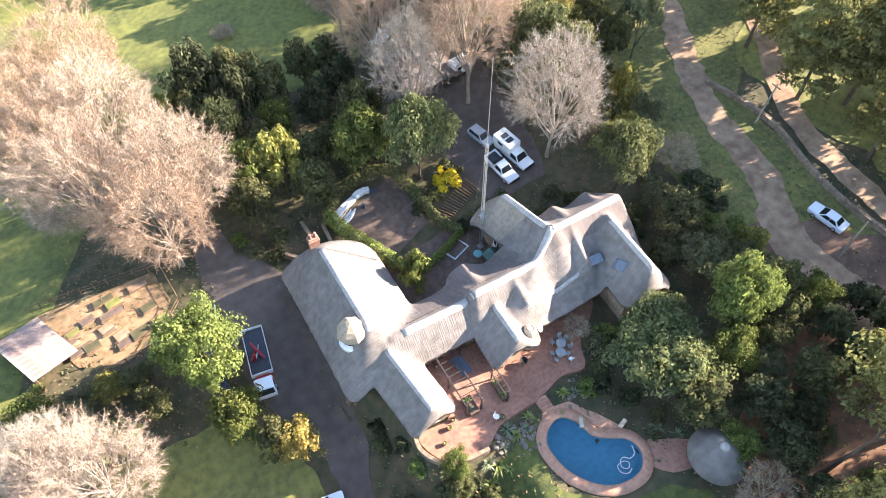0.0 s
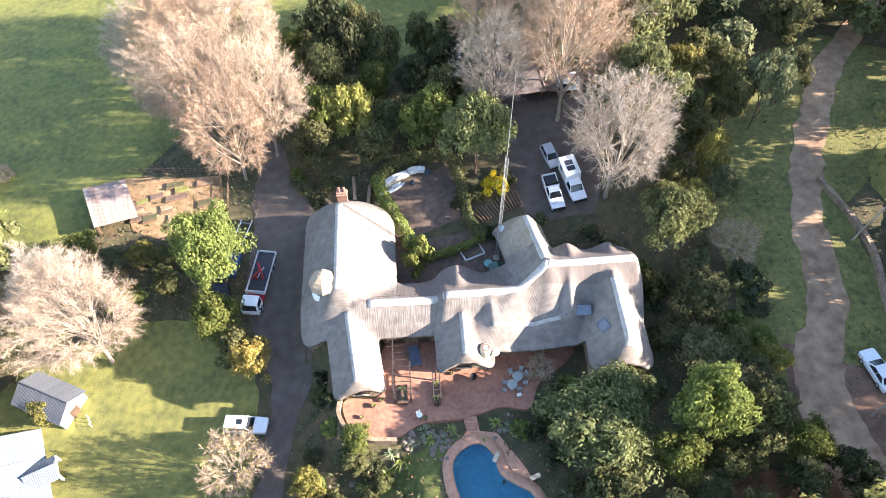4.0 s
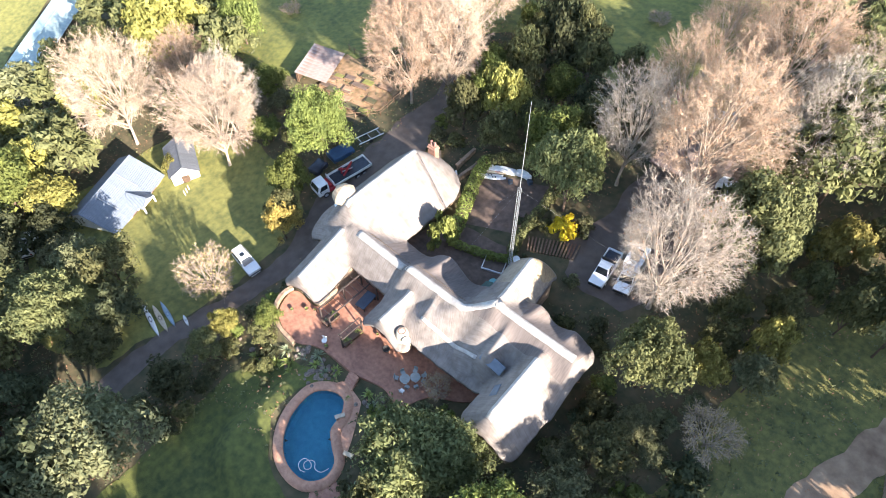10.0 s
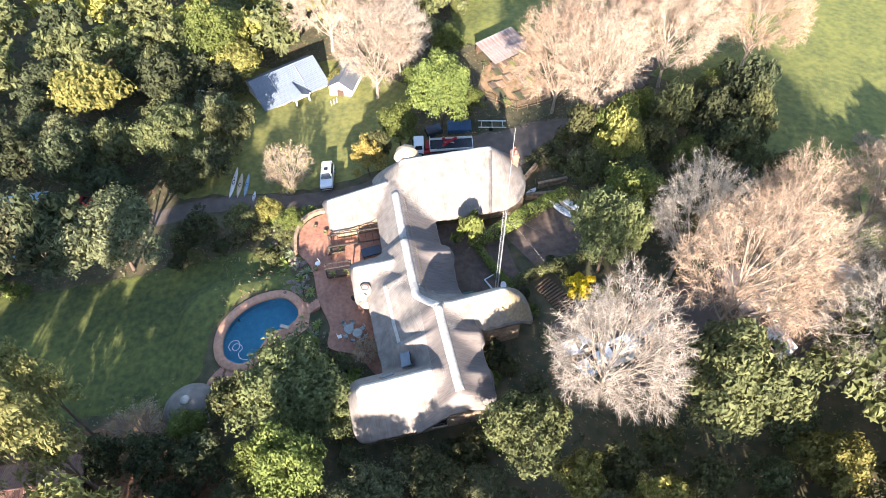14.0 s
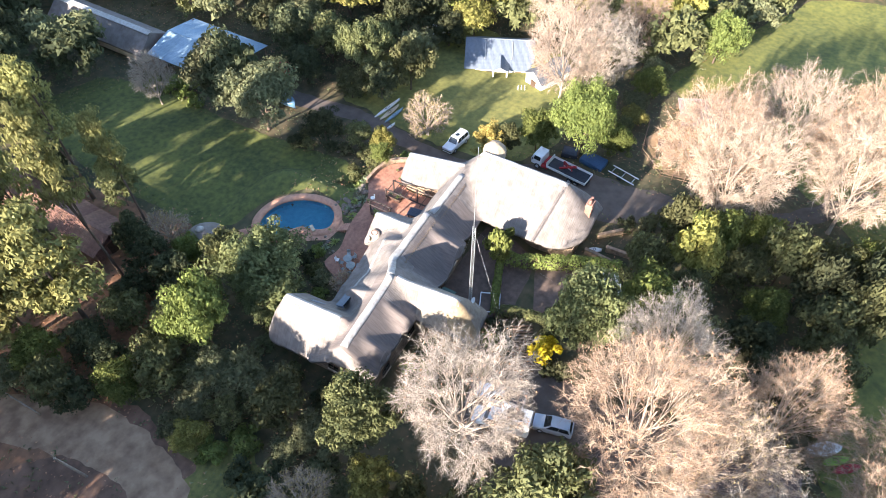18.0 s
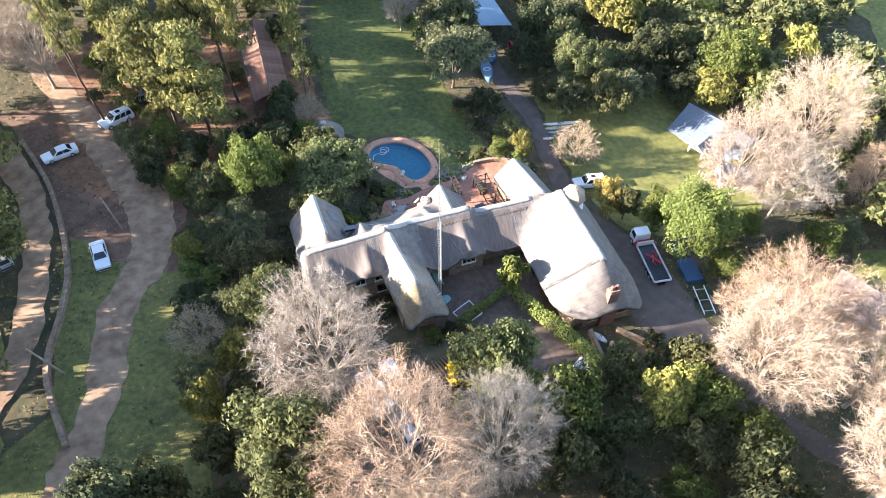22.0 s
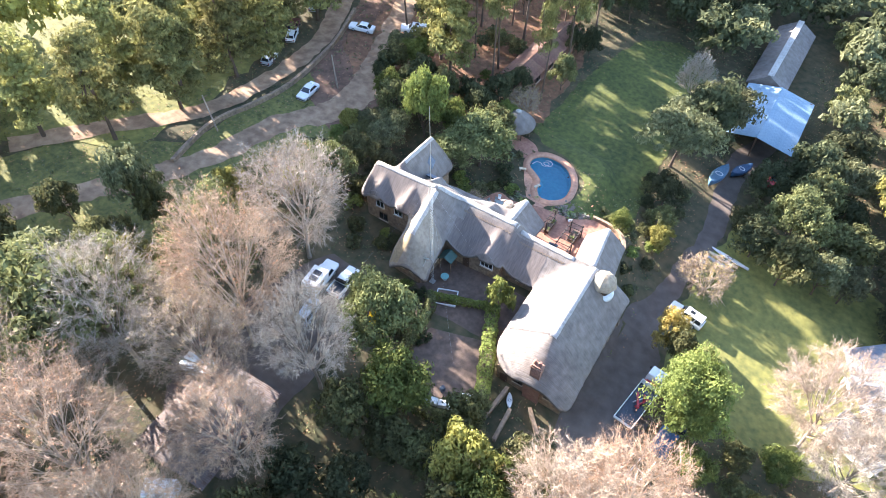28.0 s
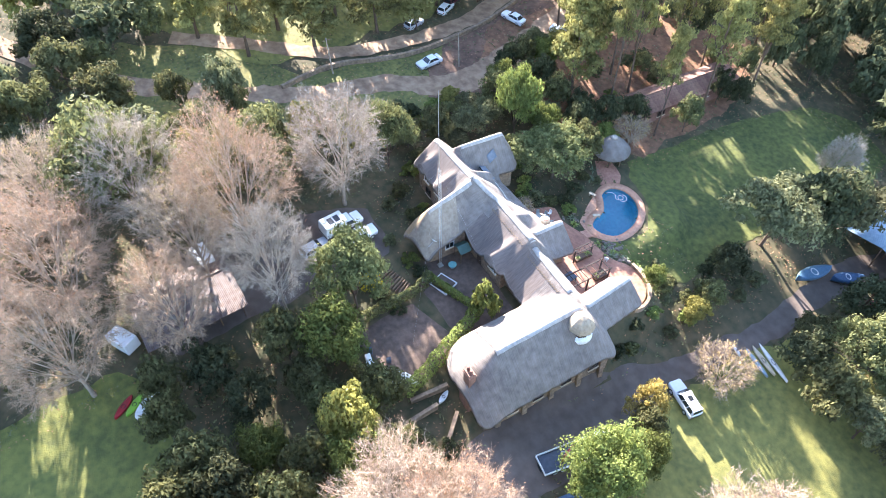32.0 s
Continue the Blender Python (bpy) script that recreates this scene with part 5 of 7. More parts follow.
part("crane_post", rod((-0.2, -0.4, 1.2), (-0.2, -0.2, 2.4), 0.16, 0.13), M_CARRED, crane)
part("crane_boom", box((2.4, 0.25, 0.28), (-1.0, 0.1, 1.9), 0.03, (0, 12, 28)), M_CARRED, crane)
part("crane_jib", box((1.9, 0.2, 0.22), (-0.8, -0.4, 1.6), 0.03, (0, -10, -24)), M_CARRED, crane)
part("hydraulic_ram", rod((-0.2, -0.2, 1.6), (-1.6, 0.4, 2.0), 0.07), M_METAL, crane)
wheels(truck, (3.4, -1.9, -2.9), 1.1, 0.46, 0.32)

# covered goods and a trailer beneath the green tree
for x, y, sx, sy, a, mt, lb in ((-31.9, 9.2, 2.2, 3.6, -8, M_BLUE, "blue tarpaulin-covered load under the tree"), (-32.6, 5.4, 1.8, 2.4, 10, M_CARDARK, "dark covered crate under the tree")):
    t = thing("covered_load", (x, y, land(x, y)), a, lb, "tarpaulin")
    bm = box((sx, sy, 0.9), (0, 0, 0.45), 0.15)
    bmesh.ops.subdivide_edges(bm, edges=bm.edges, cuts=3)
    for v in bm.verts:
        v.co += Vector((0, 0, 0.2 * noise.noise(v.co * 1.5))) if v.co.z > 0.3 else Vector((0.15 * noise.noise(v.co * 2), 0, 0))
    part("sheet", bm, mt, t, "", True)
    part("pallet", box((sx * 0.9, sy * 0.9, 0.12), (0, 0, 0.02), 0.02), M_WOOD, t)
trailer = thing("boat_trailer", (-30.9, 14.0, land(-30.9, 14.0)), -12, "empty galvanised trailer frame with pale rails", "trailer")
for s in (-0.7, 0.7):
    part("rail", box((0.12, 4.2, 0.12), (s, 0, 0.55), 0.02), M_WHITE, trailer)
for k in (-1.6, 0, 1.6):
    part("crossbar", box((1.5, 0.1, 0.1), (0, k, 0.5), 0.02), M_METAL, trailer)
for s in (-0.85, 0.85):
    w = part("wheel", lathe([(0.18, -0.1), (0.3, -0.1), (0.3, 0.1), (0.18, 0.1)], 16), M_BLACK, trailer)
    w.matrix_basis = pose(s, -0.2, 0.3, 0, 90, 0)


def hull(name, x, y, heading, length, beam, mat, label, deck=None, high=0.35, lift=0.05):
    """A slim pointed boat, open or decked."""
    o = thing(name, (x, y, land(x, y) + lift), heading, label, "boat", "boats lying on the grass")
    rings = []
    for k in range(13):
        t = k / 12
        w = beam / 2 * max(0.03, math.sin(math.pi * t) ** 0.6)
        r = high * (1 + 0.35 * (2 * t - 1) ** 4)
        xx = (t - 0.5) * length
        rings.append([(xx, -w, r), (xx, -w * 0.85, r * 0.35), (xx, -w * 0.35, 0.03), (xx, w * 0.35, 0.03), (xx, w * 0.85, r * 0.35), (xx, w, r), (xx, w * 0.6, r + 0.05), (xx, -w * 0.6, r + 0.05)])
    h = part("hull", loft(rings), mat, o, "", True)
    ck = lathe([(0.5, 0), (0.52, 0.05), (0.42, 0.06), (0.36, 0.0)], 18)
    bmesh.ops.scale(ck, vec=(length * 0.16, beam * 0.62, 1), verts=ck.verts)
    bmesh.ops.translate(ck, vec=(0, 0, high + 0.04), verts=ck.verts)
    part("cockpit", ck, deck or M_BLACK, h)
    return o


hull("racing_canoe", -29.75, -24.9, -12, 5.9, 0.62, M_WHITE, "long slim white canoe on the grass")
hull("racing_canoe", -28.95, -24.0, -10, 4.6, 0.7, M_PLASTER, "pale cream canoe on the grass")
hull("racing_canoe", -28.75, -23.0, -10, 4.4, 0.6, M_BLUEROOF, "blue and white canoe on the grass", M_BLUE)
hull("paddle_board", -26.2, -22.0, -14, 1.7, 0.4, M_WHITE, "short white board on the grass")
hull("rowing_boat", -1.0, 44.7, -55, 3.6, 1.5, M_WHITE, "white dinghy with pale inside on the lawn", M_SILVER, 0.55)
hull("kayak", -0.3, 45.9, -50, 2.9, 0.9, M_GREENP, "lime green plastic kayak on the lawn")
hull("kayak", 0.0, 47.0, -50, 3.0, 0.9, M_CARRED, "red plastic kayak on the lawn")
M_BOAT = material("dull_blue_hull_paint", (0.10, 0.19, 0.27), (0.06, 0.12, 0.18), scale=1.2, rough=0.4)
hull("motor_boat", -22.7, -40.2, 78, 5.6, 2.1, M_BOAT, "dull blue motor boat standing on the drive", M_SILVER, 1.0, 0.5)
hull("motor_boat", -25.4, -44.5, 60, 4.4, 1.8, M_BLUE, "blue motor boat on a trailer in the shade", M_SILVER, 0.9, 0.4)
hull("canoe", -11.3, 18.2, 38, 3.6, 0.62, M_WHITE, "white canoe lying in the hedged yard")
hull("canoe", -10.6, 18.2, 36, 3.2, 0.6, M_WHITE, "slim white canoe lying beside others in the yard")
hull("canoe", -10.9, 19.3, 36, 3.8, 0.62, M_PLASTER, "pale canoe beside others in the yard", M_CARRED)
for x, y, a, sx, sy in ((-11.6, 19.4, 30, 1.6, 0.9), (-9.9, 20.2, 22, 2.3, 0.8), (-8.1, 20.9, 15, 1.5, 0.8), (-7.0, 20.9, -10, 0.9, 0.7), (-6.2, 20.3, -25, 0.7, 0.6), (-8.3, 18.9, 60, 0.6, 0.5)):
    t = thing("covered_load", (x, y, land(x, y)), a, "sheeted bundle in the hedged yard" if sx < 0.8 else "white sheeted bundle in the hedged yard", "tarpaulin", "bundles in the yard")
    bm = box((sx, sy, 0.7), (0, 0, 0.36), 0.12)
    bmesh.ops.subdivide_edges(bm, edges=bm.edges, cuts=3)
    for v in bm.verts:
        v.co += Vector((0.1 * noise.noise(v.co * 2 + Vector((x, 0, 0))), 0, 0.22 * noise.noise(v.co * 1.7 + Vector((x, y, 0))))) * (1 if v.co.z > 0.2 else 0.3)
    part("sheet", bm, M_WHITE if sx > 0.7 else M_SLATE, t, "", True)

hull("small_boat", -15.2, 15.4, 118, 1.9, 0.7, M_WHITE, "small white boat beside the hall's north wall")

# ---------- outbuildings ----------
def sheet_roof(root, p, q, left, right, drop_l, drop_r, mat, pitch=0.82, thick=0.04):
    """A gabled roof of lapped sheets; p, q: ridge ends; left and right: reach from the ridge; drops: fall to the eaves."""
    p, q = Vector(p), Vector(q)
    d = (q - p).normalized()
    n = Vector((-d.y, d.x, 0))
    count = max(1, int(round((q - p).length / pitch)))
    step = (q - p).length / count
    for side, reach, drop in ((1, left, drop_l), (-1, right, drop_r)):
        if reach <= 0:
            continue
        e = n * side * reach - Vector((0, 0, drop))
        bm = bmesh.new()
        rings = []
        up = (e.cross(d) * (1 if side < 0 else -1)).normalized()
        if up.z < 0:
            up = -up
        for t in (0, 1):
            o = e * t
            ring = [o + d * (step * 1.04 * k / 8) + up * (0.03 * math.sin(k * math.pi / 1.0) + (0.035 if k % 2 else 0)) for k in range(9)]
            rings.append(ring + [r - up * thick for r in ring[::-1]])
        me = bpy.data.meshes.new("roof_sheet")
        loft(rings, True, bm)
        bm.to_mesh(me)
        bm.free()
        me.materials.append(mat)
        for k in range(count):
            o = new("roof_sheet", me)
            o.parent = root
            o.matrix_basis = Matrix.Translation(p + d * step * k + Vector((0, 0, 0.004 * (k % 2))))
    if left > 0 and right > 0:
        rp = rod(p + Vector((0, 0, 0.02)), q + Vector((0, 0, 0.02)), 0.1, 0.1, 8)
        part("ridge_cap", rp, mat, root)


def frame_of(p, q):
    d = Vector((q[0] - p[0], q[1] - p[1], 0)).normalized()
    return d, Vector((-d.y, d.x, 0))


# cottage
cottage = thing("cottage", (0, 0, 0), 0, "white cottage with a grey sheet roof and a gabled porch", "house")
CP, CQ = (-52.3, -22.4, -5.7), (-57.4, -11.2, -5.7)
sheet_roof(cottage, CP, CQ, 2.6, 5.2, 1.5, 2.7, M_GREYROOF)
d, n = frame_of(CP, CQ)
for a, b, h in ((-2.3, 4.8, 0),):
    ring = []
    base = Vector(CP) + d * 0.35
    L = 11.6
    pts = [base + n * 2.3, base - n * 4.8, base - n * 4.8 + d * L, base + n * 2.3 + d * L]
    zs = [-7.2, -8.4, -8.4, -7.2]
    part("wall", loft([[(p.x, p.y, -11.5) for p in pts], [(p.x, p.y, z - 0.08) for p, z in zip(pts, zs)]]), M_WHITE, cottage, "white plastered walls")
    for k in (0, 1):
        o = base + d * (L * k + (0.02 if k == 0 else -0.02))
        g = [o + n * 2.3 + Vector((0, 0, -7.3 - o.z)), o - n * 4.8 + Vector((0, 0, -8.5 - o.z)), o + Vector((0, 0, -5.9 - o.z))]
        part("gable", loft([[v - d * 0.1 for v in g], [v + d * 0.1 for v in g]]), M_WHITE, cottage)
for k in (2.2, 4.6, 9.6):
    at = Vector(CP) + d * k - n * 4.87
    window(cottage, (at.x, at.y, -9.4), math.degrees(math.atan2(d.y, d.x)) + 180 + 180, 1.1, 1.0, 2, M_WOOD)
pp = Vector(CP) + d * 6.4 - n * 3.0
pq = Vector(CP) + d * 6.4 - n * 6.4
sheet_roof(cottage, (pp.x, pp.y, -6.9), (pq.x, pq.y, -6.9), 1.5, 1.5, 0.9, 0.9, M_GREYROOF)
pd, pn = frame_of(pp, pq)
part("porch_gable", loft([[v - pd * 0.08 for v in (pq + pn * 1.3 + Vector((0, 0, -7.75 + 5.7)), pq - pn * 1.3 + Vector((0, 0, -7.75 + 5.7)), pq + Vector((0, 0, -7.0 + 5.7)))], [v + pd * 0.08 for v in (pq + pn * 1.3 + Vector((0, 0, -7.75 + 5.7)), pq - pn * 1.3 + Vector((0, 0, -7.75 + 5.7)), pq + Vector((0, 0, -7.0 + 5.7)))]]), M_WHITE, cottage)
for s in (-1.2, 1.2):
    c = pq + pn * s
    part("porch_post", box((0.25, 0.25, 3.2), (c.x, c.y, -9.2), 0.02), M_WHITE, cottage)
for k in (3.6, 8.4):
    a, b = Vector(CP) + d * k - n * 0.4 + Vector((0, 0, -0.12)), Vector(CP) + d * k - n * 3.4 + Vector((0, 0, -1.7))
    part("roof_batten", rod(a, b, 0.09, 0.09, 6), M_METAL, cottage)

# garden hut
hut = thing("garden_hut", (0, 0, 0), 0, "small white gabled hut with a dark ribbed roof", "hut")
HP, HQ = (-55.0, -4.6, -5.0), (-48.6, -7.6, -5.0)
sheet_roof(hut, HP, HQ, 2.3, 2.3, 1.5, 1.5, M_HUTROOF, 0.7)
d, n = frame_of(HP, HQ)
b0, b1 = Vector(HP) + d * 0.2, Vector(HQ) - d * 0.3
part("wall", loft([[(v.x, v.y, -9.6) for v in (b0 + n * 2, b0 - n * 2, b1 - n * 2, b1 + n * 2)], [(v.x, v.y, -6.45) for v in (b0 + n * 2, b0 - n * 2, b1 - n * 2, b1 + n * 2)]]), M_WHITE, hut)
for o in (b0, b1):
    g = [o + n * 2 + Vector((0, 0, -1.5)), o - n * 2 + Vector((0, 0, -1.5)), o + Vector((0, 0, -0.15))]
    part("gable", loft([[v - d * 0.08 for v in g], [v + d * 0.08 for v in g]]), M_WHITE, hut)
door(hut, (b1.x + d.x * 0.1, b1.y + d.y * 0.1, -7.9), math.degrees(math.atan2(d.y, d.x)) + 90, 1.2, 2.0)
for k in range(3):
    c = Vector((-47.2, -8.2, 0)) + Vector((0.25 * k, -0.5 * k, 0))
    fp = thing("fence_panel", (c.x, c.y, land(c.x, c.y)), -62, "weathered white picket panel beside the hut", "fence", "pickets by the hut")
    part("picket", box((0.1, 0.04, 1.1), (0.15, 0, 0.5), 0.01), M_WHITE, fp)
    part("rail", box((0.55, 0.04, 0.08), (0.25, 0.04, 0.75), 0.01), M_WOOD, fp)

# rusty shed and kitchen garden
shed = thing("shed", (0, 0, 0), 0, "open shed under a rusty white iron sheet roof", "shed")
sheet_roof(shed, (-53.8, 23.0, -2.1), (-50.4, 15.9, -2.1), 5.4, 0, 0.9, 0, M_SHEDROOF, 0.8)
for a, b in ((-53.5, 22.8), (-50.3, 16.4), (-49.5, 25.3), (-45.6, 16.2), (-47.6, 20.6)):
    part("post", rod((a, b, land(a, b) - 0.2), (a, b, -2.4 if a < -50 else -3.0), 0.08), M_WOOD, shed)
part("back_wall", box((0.1, 7.6, 2.6), (0, 0, 0), 0.01), M_DARKWOOD, shed).matrix_basis = pose(-52.0, 19.5, -3.8, 0, 0, 25.5)
lay("kitchen_garden", poly_dist([(-49.5, 26.0), (-35, 24.6), (-34, 19.5), (-37.5, 16.2), (-41, 14.2), (-46, 16.6)]), (-54, -30, 10, 30), material("dug_garden_soil", (0.40, 0.24, 0.13), (0.17, 0.11, 0.05), scale=3, fine=1.0, rough=0.95, bump=0.06), "dug orange-brown kitchen garden plots", "garden", 0.8, 0.07, 0.5)
gr = random.Random(9)
for k in range(18):
    x, y = gr.uniform(-47, -36), gr.uniform(16.5, 24.5)
    gb = thing("garden_bed", (x, y, land(x, y)), 14 + gr.uniform(-6, 6), "earth bed edged with boards in the kitchen garden", "garden bed", "kitchen garden beds")
    w, l = gr.uniform(0.8, 1.4), gr.uniform(1.6, 3.0)
    part("soil", box((l, w, 0.25), (0, 0, 0.12), 0.05), (M_COURT, M_GROUND, M_ROAD, M_COURT, M_LAWN_DRY)[k % 5], gb)
    for s in (-1, 1):
        part("board", box((l + 0.1, 0.06, 0.3), (0, s * w / 2, 0.14), 0.01), M_WOOD, gb)
for a, b in (((-34.0, 25.0), (-33.3, 18.6)), ((-33.3, 18.6), (-37.5, 14.6)), ((-37.5, 14.6), (-44.5, 13.6)), ((-34.0, 25.0), (-50.0, 27.2))):
    a, b = Vector((*a, 0)), Vector((*b, 0))
    f = thing("garden_fence", (0, 0, 0), 0, "rustic pole fence round the kitchen garden", "fence", "kitchen garden fence")
    n = max(2, int((b - a).length / 1.6))
    for k in range(n + 1):
        c = a + (b - a) * k / n
        part("post", rod((c.x, c.y, land(c.x, c.y) - 0.2), (c.x, c.y, land(c.x, c.y) + 1.2), 0.06), M_WOOD, f)
        if k < n:
            e = a + (b - a) * (k + 1) / n
            for h in (0.5, 1.0):
                part("rail", rod((c.x, c.y, land(c.x, c.y) + h), (e.x, e.y, land(e.x, e.y) + h), 0.04), M_WOOD, f)

# long pale shed at the edge of the west field
farshed = thing("long_shed", (0, 0, 0), 0, "long shed under pale greenish sheets by the field", "shed")
FP, FQ = (-95.5, -13.0, land(-95, -13) + 4.2), (-113.0, 8.0, land(-95, -13) + 4.2)
sheet_roof(farshed, FP, FQ, 3.4, 3.4, 1.0, 1.0, M_PALEROOF, 1.0)
d, n = frame_of(FP, FQ)
for s in (-3.0, 3.0):
    for k in range(7):
        c = Vector(FP) + d * (0.6 + 4.3 * k) + n * s
        part("post", rod((c.x, c.y, land(c.x, c.y) - 0.3), (c.x, c.y, FP[2] - 0.9), 0.1), M_WOOD, farshed)
# carport under the bare trees
carport = thing("carport", (0, 0, 0), 0, "long carport under rust-streaked iron sheets", "carport")
sheet_roof(carport, (10.9, 31.0, 5.1), (10.2, 43.0, 5.1), 6.4, 0, 0.5, 0, M_RUST, 0.8)
sheet_roof(carport, (10.9, 31.0, 5.1), (10.2, 43.0, 5.1), 0.01, 3.0, 0.01, 0.4, M_RUST, 0.8)
for k in range(5):
    for x in (4.9, 10.5, 13.4):
        y = 31.4 + 2.8 * k
        part("post", rod((x, y, land(x, y) - 0.2), (x, y, 4.55 if x < 6 else 4.95), 0.08), M_WOOD, carport)
for x, y, a in ((7.4, 44.8, 30), (14.4, 33.2, 10)):
    ca = thing("caravan", (x, y, land(x, y)), a, "small white box trailer with side windows", "trailer")
    bd = part("body", box((3.2, 1.9, 1.8), (0, 0, 1.35), 0.15), M_CAR, ca)
    for k in (-0.8, 0.5):
        part("window", box((0.8, 0.05, 0.5), (k, -0.96, 1.6), 0.02), M_GLASS, bd)
    for s in (-0.9, 0.9):
        w = part("wheel", lathe([(0.15, -0.1), (0.3, -0.1), (0.3, 0.1), (0.15, 0.1)], 14), M_BLACK, ca)
        w.matrix_basis = pose(0, s, 0.32, 90, 0, 0)

# blue barn and the long building behind it
barn = thing("barn", (0, 0, 0), 0, "open barn under a pale blue sheet roof", "barn")
sheet_roof(barn, (-25.2, -49.8, -2.3), (-25.1, -66.2, -2.3), 5.6, 6.1, 1.1, 1.3, M_BLUEROOF, 0.9)
for k in range(6):
    for x in (-30.8, -25.2, -19.9):
        y = -50.2 - 3.1 * k
        part("post", rod((x, y, land(x, y) - 0.2), (x, y, -3.55 if x != -25.2 else -2.5), 0.1), M_WOOD, barn)
part("back_wall", box((11, 0.2, 4.4), (-25.3, -65.9, -5.6), 0.02), M_BRICK, barn)
longhouse = thing("long_house", (0, 0, 0), 0, "long brown-roofed house with a pale ridge strip", "house")
bm = loft([[(-22.4 + sx * 3.6, y, -3.9) if abs(sx) == 1 else (-22.4, y, -1.6) for sx in (-1, 0, 1)] + [(-22.4 + 3.6, y, -4.2), (-22.4 - 3.6, y, -4.2)] for y in (-67.4, -90)])
part("thatch", bm, M_THATCH, longhouse, "brown thatched roof")
part("ridge_cap", box((1.1, 22.4, 0.16), (-22.4, -78.7, -1.62), 0.05), M_CAP, longhouse)
part("wall", box((6.2, 21.6, 5.0), (-22.4, -78.7, -6.2), 0.05), M_PLASTER, longhouse)
# brick-walled long shed by the grove
lr = thing("brick_shed", (0, 0, 0), 0, "low brick shed under a brown tiled roof in the pines", "shed")
sheet_roof(lr, (14.0, -37.6, 2.4), (13.4, -58.0, 2.4), 3.0, 3.0, 1.2, 1.2, material("brown_roof_sheet", (0.27, 0.14, 0.095), (0.15, 0.08, 0.055), scale=3, rough=0.8, rand=0.15), 0.9)
part("wall", box((5.0, 19.6, 3.0), (0, 0, 0), 0.03), M_BRICK, lr).matrix_basis = pose(13.7, -47.8, -0.35, 0, 0, -1.7)
for y in (-41.0, -46.0, -51.0, -55.5):
    window(lr, (11.14, y, 0.3), -90, 1.4, 0.9)
door(lr, (13.9, -37.95, -0.1), 180, 1.6, 2.0)
# pole fence between the lane and the pines
pf = thing("pole_fence", (0, 0, 0), 0, "pale rustic pole fence along the pine grove", "fence")
for k in range(9):
    x, y = 34.3 + 0.05 * k, -26.8 - 2.1 * k
    part("post", rod((x, y, land(x, y) - 0.2), (x, y, land(x, y) + 1.25), 0.08), M_BARK, pf)
    if k < 8:
        for h in (0.55, 1.1):
            part("rail", rod((x, y, land(x, y) + h), (x + 0.05, y - 2.1, land(x + 0.05, y - 2.1) + h), 0.055), M_BARK, pf)
# low stone wall along the track
wl = spline([(42.0, 12.0, 0), (44.2, 2.5, 0), (43.0, -6, 0), (42.7, -13.0, 0), (44.8, -26.4, 0), (48.8, -37.8, 0)], 8)
rings = []
for i, p in enumerate(wl):
    dd = (wl[min(i + 1, len(wl) - 1)] - wl[max(i - 1, 0)]).normalized()
    nn = Vector((-dd.y, dd.x, 0)) * 0.28
    g = land(p.x, p.y)
    h = 0.75 + 0.12 * noise.noise((p.x, p.y, 0))
    rings.append([(p.x - nn.x, p.y - nn.y, g - 0.4), (p.x + nn.x, p.y + nn.y, g - 0.4), (p.x + nn.x, p.y + nn.y, g + h), (p.x - nn.x, p.y - nn.y, g + h)])
bm = loft(rings)
lw_me = bpy.data.meshes.new("lane_wall")
bm.to_mesh(lw_me)
bm.free()
lw_me.materials.append(M_STONE)
tagged(new("lane_wall", lw_me), "low dry-stone retaining wall along the sandy track", "wall", "", "structure")
# old walls north of the hall
for a, b in (((-16.2, 20.7), (-15.9, 16.6)), ((-20.8, 18.4), (-17.6, 15.0)), ((-14.0, 19.0), (-14.3, 14.4))):
    a, b = Vector((*a, 0)), Vector((*b, 0))
    c = (a + b) / 2
    ow = tagged(new("garden_wall", None), "low grey stone garden wall north of the hall", "wall", "garden walls")
    ow.matrix_basis = pose(c.x, c.y, land(c.x, c.y), 0, 0, math.degrees(math.atan2(b.y - a.y, b.x - a.x)))
    part("masonry", box(((b - a).length, 0.35, 1.2), (0, 0, 0.2), 0.05), M_STONE, ow)
    part("coping", box(((b - a).length + 0.1, 0.45, 0.1), (0, 0, 0.84), 0.03), M_STONE, ow)
# wooden poles by the lane
for x, y, h, tilt in ((42.6, 3.0, 6.5, 9), (36.5, -17.5, 6.5, 3)):
    po = new("utility_pole")
    po.matrix_basis = pose(x, y, land(x, y) - 0.3, 0, tilt, 0)
    tagged(po, "bare wooden utility pole beside the lane", "pole")
    part("pole_shaft", rod((0, 0, 0), (0, 0, h), 0.14, 0.1, 10), M_BARK, po)
    part("crossarm", box((0.1, 1.4, 0.12), (0, 0, h - 0.4), 0.01), M_WOOD, po)

# ---------- trees ----------
def quick_mesh(name, V, faces, mat, smooth=False):
    """A mesh from arrays; faces all have the same number of corners."""
    V, faces = np.asarray(V, dtype=np.float32), np.asarray(faces, dtype=np.int32)
    k = faces.shape[1]
    me = bpy.data.meshes.new(name)
    me.vertices.add(len(V))
    me.vertices.foreach_set("co", V.ravel())
    me.loops.add(faces.size)
    me.loops.foreach_set("vertex_index", faces.ravel())
    me.polygons.add(len(faces))
    me.polygons.foreach_set("loop_start", np.arange(0, faces.size, k, dtype=np.int32))
    me.materials.append(mat)
    me.update(calc_edges=True)
    if smooth:
        me.polygons.foreach_set("use_smooth", [True] * len(faces))
    return me


def unit(a):
    return a / (np.linalg.norm(a, axis=-1, keepdims=True) + 1e-9)


